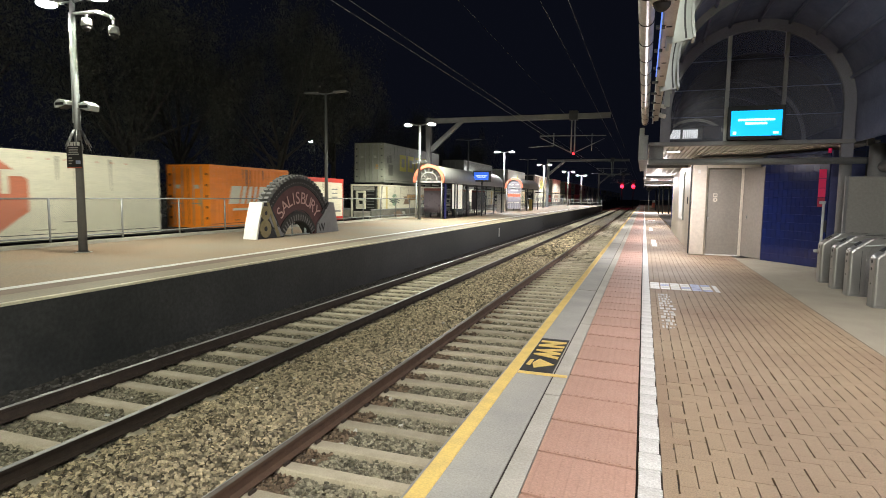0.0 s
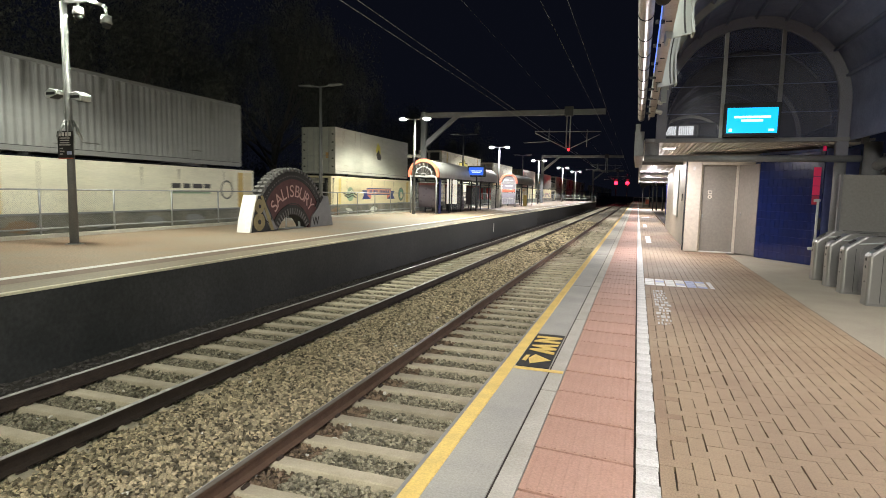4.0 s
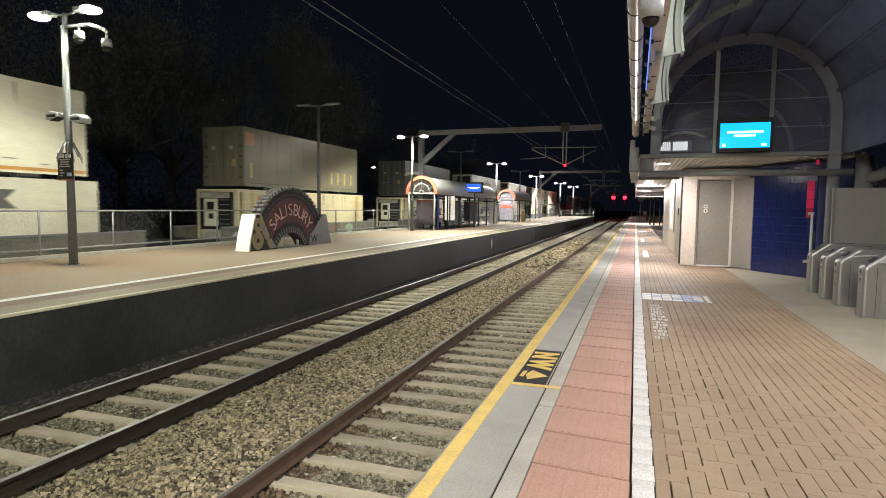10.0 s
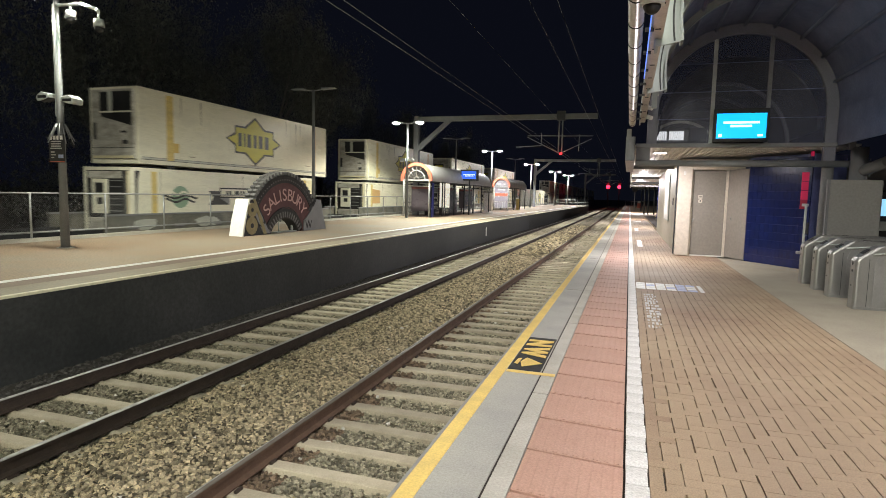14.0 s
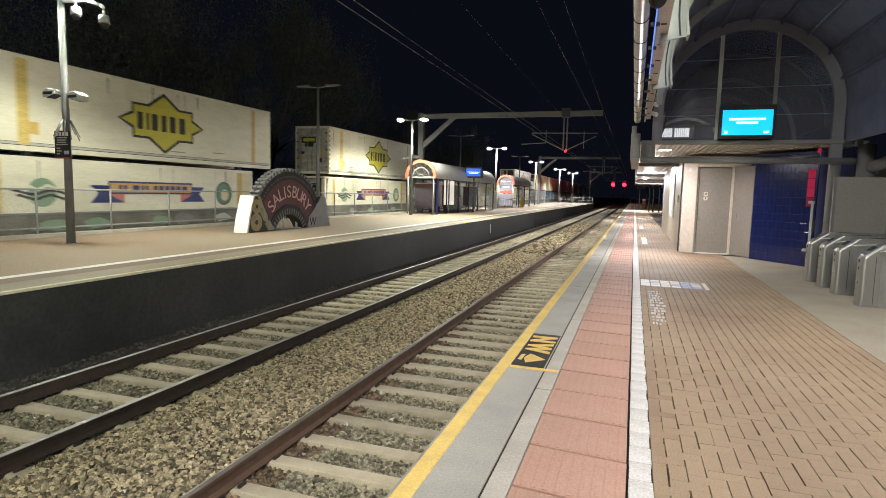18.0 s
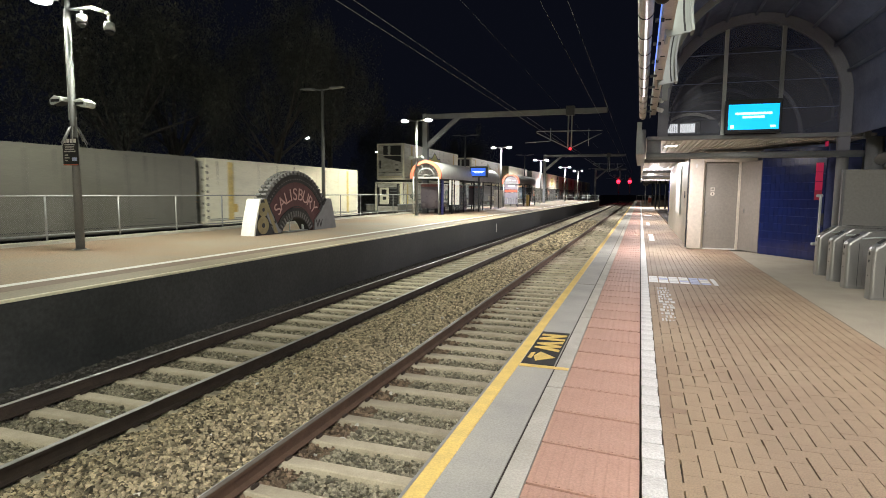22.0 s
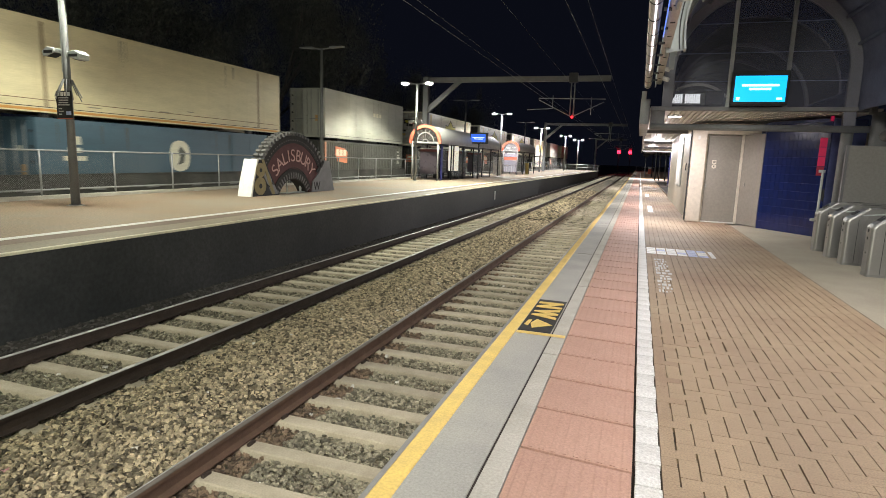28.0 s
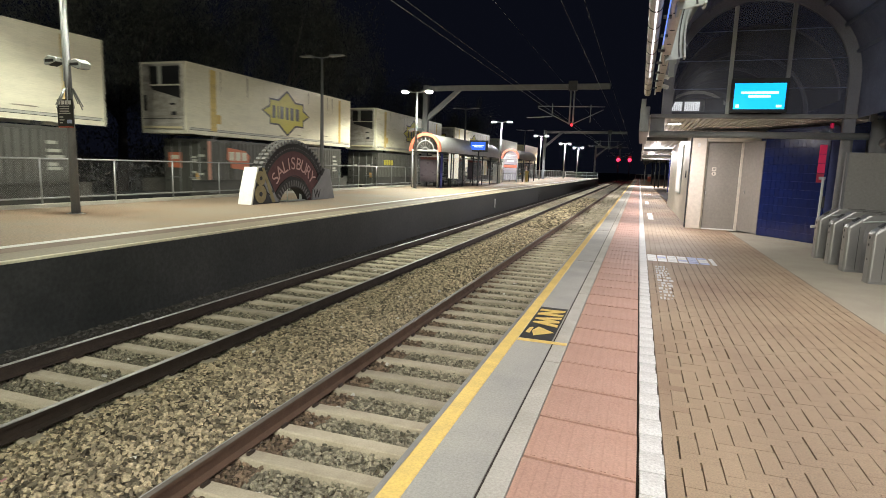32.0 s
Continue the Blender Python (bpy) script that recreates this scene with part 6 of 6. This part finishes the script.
flat_mark(a, "text_bar", rect(4.2, 5.7, 0.5, 0.62), C_grey, 0.007)
flat_mark(a, "frame_rail", rect(0.0, 6.06, 2.36, 2.62), C_red, 0.012)
flat_mark(a, "frame_rail", rect(0.0, 6.06, 0.0, 0.22), C_red, 0.012)

# double stacks
a = upper(39.3, 12.19, C_green, "tall green-grey container with yellow lettering shapes")
for x, w in ((2.95, 1.3), (4.6, 1.3), (6.25, 1.3), (7.9, 1.3)):
    m = flat_mark(a, "word_shape", rect(x, x + w, 0.98, 2.28), C_yellow, 0.008, "thick yellow block")
    flat_mark(m, "word_gap", rect(x + 0.36, x + w - 0.36, 1.3, 1.96), C_green, 0.012)
for x, z, w, h in ((0.55, 1.45, 0.3, 0.55), (0.95, 1.5, 0.42, 0.6), (0.8, 0.55, 0.8, 0.85)):
    flat_mark(a, "figure_mark", rect(x, x + w, z, z + h), C_slate, 0.008)
lower_reefer(38.7, 13.5, C_white, C_bronze, C_tan, C_yellow)
upper(59.5, 12.19, C_grey, "plain grey corrugated container", True)
a = lower_reefer(59.1, 13.5, C_white, C_navy, C_tan, C_teal, False)
for k, (x, w) in enumerate(((8.1, 0.5), (8.75, 0.4), (9.3, 0.6), (10.0, 0.4))):
    flat_mark(a, "word_bar", rect(x, x + w, 1.95, 2.15), C_black, 0.008)
flat_mark(a, "text_bar", rect(8.1, 10.4, 1.72, 1.8), C_sage, 0.008)
e = flat_mark(a, "emblem", disc(11.5, 1.9, 0.42, 0.45), C_slate, 0.008, "round emblem")
flat_mark(e, "emblem_fill", disc(11.5, 1.9, 0.34, 0.37), C_white, 0.012)
a = upper(80.9, 12.19, C_light, "light grey container with a small crest")
flat_mark(a, "crest", [(6.0, 1.9), (6.35, 2.5), (6.75, 2.2), (6.85, 1.5), (6.45, 1.35)], C_yellow, 0.007, "yellow and black crest")
flat_mark(a, "crest", [(6.1, 1.6), (6.5, 2.0), (6.95, 1.45), (6.8, 1.2), (6.3, 1.25)], C_black, 0.011)
lower_reefer(80.4, 13.7, C_cream, C_navy, C_salmon, C_teal)
badge_box(102.0, "fridge")
lower_reefer(101.7, 13.5, C_white, C_black, C_white, C_light)
a = upper(123.3, 12.19, C_white, "white container over an orange stripe")
flat_mark(a, "stripe", rect(0.1, 12.1, 0.08, 0.19), C_ochre, 0.012)
a = container(123.7, 12.19, LOW, LH, C_white, "white container with red door panels and a bronze banner", False, "doors")
for x0, x1 in ((-0.95, -0.2), (0.2, 0.9)):
    boxpart("red_panel", C_red, a, x0, x1, -0.018, -0.008, 1.05, 2.6)
flat_mark(a, "diagonal_mark", [(0.2, 1.0), (1.0, 0.75), (1.0, 0.95), (0.2, 1.2)], C_black, 0.008)
for p0, d in ((3.05, -1), (8.5, 1)):
    flat_mark(a, "ribbon_tail", [(p0 - d * 0.5, 1.9), (p0 + d * 0.8, 1.9), (p0 + d * 0.45, 2.2), (p0 + d * 0.8, 2.5), (p0 - d * 0.5, 2.5)], C_slate, 0.007)
flat_mark(a, "ribbon", rect(3.05, 8.5, 2.0, 2.56), C_bronze, 0.008, "bronze banner")
flat_mark(a, "ribbon_fill", rect(3.15, 8.4, 2.1, 2.46), C_tan, 0.012)
y = 3.5
for k in range(8):
    flat_mark(a, "word_bar", rect(y, y + 0.28 + 0.06 * (k % 3), 2.18, 2.38), C_bronze, 0.015)
    y += 0.58
flat_mark(a, "round_mark", disc(5.25, 1.56, 0.22, 0.30), C_red, 0.008)
for x, w, m in ((6.0, 2.4, C_red), (1.6, 2.9, C_sage)):
    for k in range(5):
        flat_mark(a, "text_bar", rect(x + k * w / 5, x + (k + 0.75) * w / 5, 1.42, 1.66), m, 0.008)
flat_mark(a, "round_mark", disc(1.7, 0.95, 0.28, 0.2), C_sage, 0.008)
a = upper(144.1, 12.19, C_khaki, "khaki container with a small red mark")
flat_mark(a, "corner_mark", rect(0.15, 0.85, 2.05, 2.7), C_salmon, 0.007)
for x in (0.5, 8.6, 9.4, 10.3, 11.2):
    flat_mark(a, "stencil", rect(x, x + 0.16, 0.45, 1.2), C_stripe if x > 9 else C_gold, 0.007)
a = lower_reefer(143.6, 13.6, C_cream, C_navy, C_tan, C_teal, False)
flat_mark(a, "orange_mark", [(1.55, 1.62), (2.85, 1.5), (3.02, 1.6), (3.02, 2.45), (2.8, 2.58), (1.5, 2.6), (1.5, 1.75)], C_ochre, 0.008)
flat_mark(a, "stripe", rect(0.30, 0.5, 0.2, 2.75), C_gold, 0.008)
for k in range(3):
    flat_mark(a, "word_bar", rect(1.66 + k * 0.45, 1.98 + k * 0.45, 1.95, 2.35), C_white, 0.012)
flat_mark(a, "text_bar", rect(1.1, 2.8, 1.15, 1.28), C_grey, 0.008)
upper(165.1, 12.19, C_slate, "dark slate steel container")
lower_reefer(164.7, 13.8, C_cream, C_navy, C_salmon, C_navy)
badge_box(186.1, "fridge")
lower_reefer(185.7, 13.5, C_white, C_black, C_white, C_teal)
badge_box(206.9, "fridge", tip=C_tan)
a = lower_reefer(206.5, 13.5, C_white, C_navy, C_tan, C_teal, False)
flat_mark(a, "orange_mark", [(1.2, 1.3), (2.6, 1.3), (2.6, 2.3), (1.2, 2.4)], C_tan, 0.008)
badge_box(227.7, "doors")
lower_reefer(227.3, 13.5, C_white, C_navy, C_tan, C_teal)
badge_box(248.5, "doors")
lower_reefer(248.0, 13.5, C_white, C_navy, C_salmon, C_sage)
for s in (38.2, 59.1, 80.4, 101.7, 122.8, 143.6, 164.7, 185.7, 206.5, 227.3, 248.0):
    wagon(s - 3.6, s + 17.2, True, "grey well wagon carrying two stacked containers")

# single level, middle of the train
wagon(265.5, 284.7, False, "dark flat container wagon")
a = container(265.9, 6.06, DECK, 2.98, C_khaki, "grey-green container with an orange-red flag mark", False)
flat_mark(a, "flag_mark", [(1.1, 1.8), (2.25, 1.75), (2.3, 2.55), (1.85, 2.8), (0.7, 2.86), (0.66, 2.2), (0.9, 1.95)], C_brick, 0.008, "orange red flag")
for k in range(3):
    flat_mark(a, "word_bar", rect(0.82 + k * 0.42, 1.14 + k * 0.42, 2.25, 2.65), C_white, 0.012)
a = container(272.15, 12.25, DECK, 3.05, C_curtain, "dark grey curtain-sided container")
flat_mark(a, "label_strip", rect(0.6, 2.6, 2.52, 2.72), C_light, 0.008)
for k in range(9):
    flat_mark(a, "curtain_strap", rect(0.9 + k * 1.3, 0.94 + k * 1.3, 0.2, 2.9), C_dark, 0.006)
wagon(284.8, 300.2, False, "dark flat container wagon")
badge_box(285.0, "doors", DECK, 3.05, C_gold)

# second run of double stacks
badge_box(307.9, "fridge")
lower_reefer(307.5, 13.6, C_white, C_slate, C_white, C_sage)
badge_box(327.9, "fridge")
a = container(327.9, 14.63, LOW, LH, C_grey, "grey panelled container with a pale word block in a well", False)
for z0, z1 in ((0.6, 0.68), (1.8, 1.88)):
    flat_mark(a, "word_rule", rect(7.7, 14.2, z0, z1), C_cream, 0.007)
for k in range(6):
    flat_mark(a, "word_bar", rect(7.9 + k * 1.05, 8.6 + k * 1.05, 0.85, 1.6), C_stripe if k % 2 else C_cream, 0.007)
a = upper(347.5, 14.63, C_cream, "large plain cream container over a blue one")
for y in (1.7, 12.75):
    flat_mark(a, "post_line", rect(y, y + 0.1, 0.18, 2.85), C_bronze, 0.007)
flat_mark(a, "panel_line", rect(0.2, 14.4, 0.40, 0.425), C_bronze, 0.007)
flat_mark(a, "rust_line", rect(0.2, 14.4, 0.05, 0.13), C_ochre, 0.012, "orange rusty line along the bottom rail")
a = container(348.8, 12.19, LOW, LH, C_blue, "blue steel container with a white crest")
for z0, z1, x0, x1 in ((2.05, 2.33, 1.2, 1.6), (1.78, 1.95, 1.1, 1.6), (1.5, 1.66, 0.92, 1.78)):
    flat_mark(a, "white_mark", rect(x0, x1, z0, z1), C_white, 0.008)
flat_mark(a, "crest", [(6.15 + 0.64 * math.cos(a) * (1 - 0.12 * math.cos(2 * a)), 1.73 + 0.65 * math.sin(a)) for a in [i * 0.3142 for i in range(20)]], C_white, 0.008, "white round crest")
flat_mark(a, "crest_figure", [(6.0, 1.35), (6.35, 1.45), (6.45, 1.9), (6.2, 2.15), (6.05, 1.95), (6.15, 1.7)], C_slate, 0.012)
flat_mark(a, "crest_drop", rect(5.98, 6.2, 0.78, 1.02), C_yellow, 0.008)
a = upper(366.8, 12.19, C_light, "light grey container with a small crest")
for k in range(3):
    flat_mark(a, "small_mark", rect(6.75 + k * 0.48, 7.1 + k * 0.48, 1.75, 2.0), C_white, 0.008)


def flag_box(s):
    a = container(s, 12.19, LOW, LH, C_dark, "dark grey steel container with an orange-red flag", True)
    flat_mark(a, "flag_mark", [(1.55, 1.58), (2.88, 1.48), (2.92, 2.2), (2.6, 2.42), (1.3, 2.55), (1.26, 2.0), (1.5, 1.85)], C_brick, 0.008, "orange red flag")
    for k in range(3):
        flat_mark(a, "word_bar", rect(1.42 + k * 0.46, 1.78 + k * 0.46, 1.95, 2.35), C_white, 0.012)
    flat_mark(a, "post_stripe", rect(0.0, 0.2, 0.2, LH - 0.1), C_salmon, 0.008, "faded pink corner stripe")
    m = boxpart("end_mark", C_brick, a, -0.98, -0.24, -0.02, -0.008, 1.55, 2.25, 0.0, "orange red mark on the end doors")
    boxpart("word_bar", C_white, m, -0.86, -0.4, -0.026, -0.02, 1.95, 2.12)
    for k, z0 in enumerate((2.32, 2.05, 1.85, 1.6, 1.46)):
        flat_mark(a, "text_bar", rect(11.15, 11.5 + 0.12 * (k % 3), z0, z0 + 0.11), C_light, 0.008)
    for x0, x1, z0 in ((0.34, 0.6, 2.0), (0.7, 1.08, 2.08), (0.36, 0.6, 1.32), (0.7, 1.0, 1.25), (0.36, 0.66, 0.98), (0.74, 1.04, 0.9)):
        boxpart("text_plate", C_light, a, x0, x1, -0.016, -0.008, z0, z0 + 0.1)


flag_box(366.8)
badge_box(384.0, "doors")
flag_box(385.2)
badge_box(402.6, "fridge")
flag_box(403.8)
badge_box(421.2, "fridge")
a = container(421.6, 12.19, LOW, LH, C_dark, "black steel container with a small yellow word mark", True)
for k in range(4):
    flat_mark(a, "word_bar", rect(1.06 + k * 0.44, 1.4 + k * 0.44, 1.95, 2.34), C_yellow, 0.008)
badge_box(440.0, "doors")
lower_reefer(440.4, 13.5, C_white, C_navy, C_tan, C_teal)
upper(460.0, 12.19, C_light, "plain light grey steel container")
flag_box(460.0)
upper(479.0, 12.19, C_cream, "plain cream steel container")
flag_box(479.0)
for s, e in ((304.0, 325.2), (325.4, 344.8), (345.0, 364.6), (364.8, 381.4), (381.8, 400.0), (400.4, 418.6), (418.8, 437.4), (437.6, 456.2), (456.6, 475.6), (475.8, 494.0)):
    wagon(s, e, True, "grey well wagon carrying two stacked containers")

# ---- litter on the ballast ----
M_paper = surface("paper", (0.70, 0.68, 0.64), 0.7, scale=12, fine=60)
M_pinkwrap = surface("pink_wrapper", (0.70, 0.34, 0.36), 0.6, scale=12, fine=60)
rng = random.Random(77)
LITTER = [(-7.78, 7.9, M_paper), (-4.95, 3.1, M_pinkwrap)] + [(rng.uniform(-7.7, -1.5), rng.uniform(6, 30), M_paper) for _ in range(16)]
for x, y, m in LITTER:
    bm = bmesh.new()
    s = rng.uniform(0.03, 0.06) if y < 20 else 0.07
    if (x, m) == (-7.78, M_paper):
        s = 0.10
    g = [[bm.verts.new(((i - 1) * s * rng.uniform(0.8, 1.2), (j - 1) * s * rng.uniform(0.6, 1.0), rng.uniform(0, 0.5) * s)) for i in range(3)] for j in range(3)]
    for i in range(2):
        for j in range(2):
            bm.faces.new((g[j][i], g[j][i + 1], g[j + 1][i + 1], g[j + 1][i]))
    bmesh.ops.solidify(bm, geom=list(bm.faces), thickness=0.004)
    o = lone("litter", bm, m, "crumpled scrap of litter on the ballast", "litter", "litter on the track")
    o.matrix_basis = pose(x, y, -1.21 if -5.7 < x < -3.65 else -1.29, 0, 0, rng.uniform(0, 180))

# ---- paving pieces ----
bm = bmesh.new()
box(bm, 0.0, 0.594, 0.011, 0.5445, -0.08, -0.001, 0.003)
for k in range(9):
    prism(bm, [(0.03 + k * 0.063, -0.0015), (0.042 + k * 0.063, 0.003), (0.062 + k * 0.063, 0.003), (0.074 + k * 0.063, -0.0015)], "y", 0.022, 0.532)
for v in bm.verts:
    v.co.y -= 0.085 * v.co.x
red_me = finish(bm, "tactile_tile", M_red)
for i in range(296):
    o = new("tactile_tile", red_me)
    o.parent = nearp
    o.matrix_basis = pose(-0.516, 2.956 + (i - 14) * 0.5555, random.uniform(-0.003, 0.001), 0, 0, random.uniform(-0.3, 0.3))
bm = bmesh.new()
box(bm, -0.008, 0.114, 0.003, 0.227, -0.06, 0.0, 0.003)
white_me = finish(bm, "white_paver", M_paverwhite)
bm = bmesh.new()
box(bm, -0.010, 0.121, 0.002, 0.228, -0.06, 0.0, 0.003)
wide_me = finish(bm, "white_paver", M_paverwhite)
for i in range(204):
    o = new("white_paver", wide_me if i % 2 else white_me)
    o.parent = nearp
    o.matrix_basis = pose(0.102, 0.5 - 54 * 0.23 + i * 0.23, random.uniform(-0.002, 0.001))
boxpart("white_line", M_white, nearp, 0.102, 0.221, 35.0, 157.9, -0.06, 0.0)
boxpart("brick_bed", M_joint, nearp, 0.09, 2.487, -19.9, 157.9, -0.08, -0.029)
W, H = 0.1037, 0.097
flat_bm, up_bm = bmesh.new(), bmesh.new()
box(flat_bm, 0.0032, 2 * W - 0.0032, 0.0003, H - 0.0003, -0.05, 0.0, 0.001)
box(up_bm, 0.0032, W - 0.0032, 0.0003, 2 * H - 0.0003, -0.05, 0.0, 0.001)
flat_me, up_me = finish(flat_bm, "brick", M_brick), finish(up_bm, "brick", M_brick)
far_v, far_f = [], []
rng = random.Random(21)
X0, X1 = 0.226, 2.484
for i in range(-1, int((X1 - X0) / W) + 2):
    for j in range(-122, int(60 / H)):
        k = (i - j) % 4
        if k not in (0, 3):
            continue
        x, y = X0 - 0.0195 + i * W, j * H + 0.0445
        if y > 18.2 and x > 1.35:
            continue
        z = rng.uniform(-0.0012, 0.0006)
        dx = rng.uniform(-0.0032, 0.0032)
        wx, wy = (2 * W, H) if k == 0 else (W, 2 * H)
        whole = x >= X0 - 0.001 and x + wx <= X1 + 0.001
        if whole and 2.75 < y < 5.2:
            o = new("brick", flat_me if k == 0 else up_me)
            o.parent = nearp
            o.matrix_basis = pose(x + dx, y, z, 0, 0, rng.uniform(-0.15, 0.15))
        else:
            if min(x + wx, X1) - max(x, X0) < 0.02:
                continue
            n0 = len(far_v)
            x0, x1, y0, y1 = max(x + 0.0045 + dx, X0), min(x + wx - 0.0045 + dx, X1), y + 0.0003, y + wy - 0.0003
            far_v += [(x0, y0, z), (x1, y0, z), (x1, y1, z), (x0, y1, z), (x0, y0, -0.03), (x1, y0, -0.03), (x1, y1, -0.03), (x0, y1, -0.03)]
            far_f += [(n0, n0 + 1, n0 + 2, n0 + 3), (n0, n0 + 4, n0 + 5, n0 + 1), (n0 + 1, n0 + 5, n0 + 6, n0 + 2), (n0 + 2, n0 + 6, n0 + 7, n0 + 3), (n0 + 3, n0 + 7, n0 + 4, n0)]
me = bpy.data.meshes.new("bricks")
me.from_pydata(far_v, [], far_f)
me.materials.append(M_brickfar)
o = tagged(new("bricks", me), kind="stuff")
o.parent = nearp
boxpart("far_paving", M_brickfar, nearp, 0.225, 2.484, 60, 157.9, -0.05, -0.002)
boxpart("far_paving", M_brickfar, nearp, 2.488, 11.9, 31.2, 157.9, -0.05, -0.002)


# ---- what moves ----
def motions():
    rows = [(0, 0.0), (4, 48.1), (8, 96.2), (12, 144.2), (16, 192.2), (20, 240.1), (24, 288.0), (28, 335.4), (32, 382.6)]
    for thing in MOVING:
        p = thing.matrix_basis.translation.copy()
        walk(thing, [(t, pose(p.x, p.y - d, p.z)) for t, d in rows])


motions()
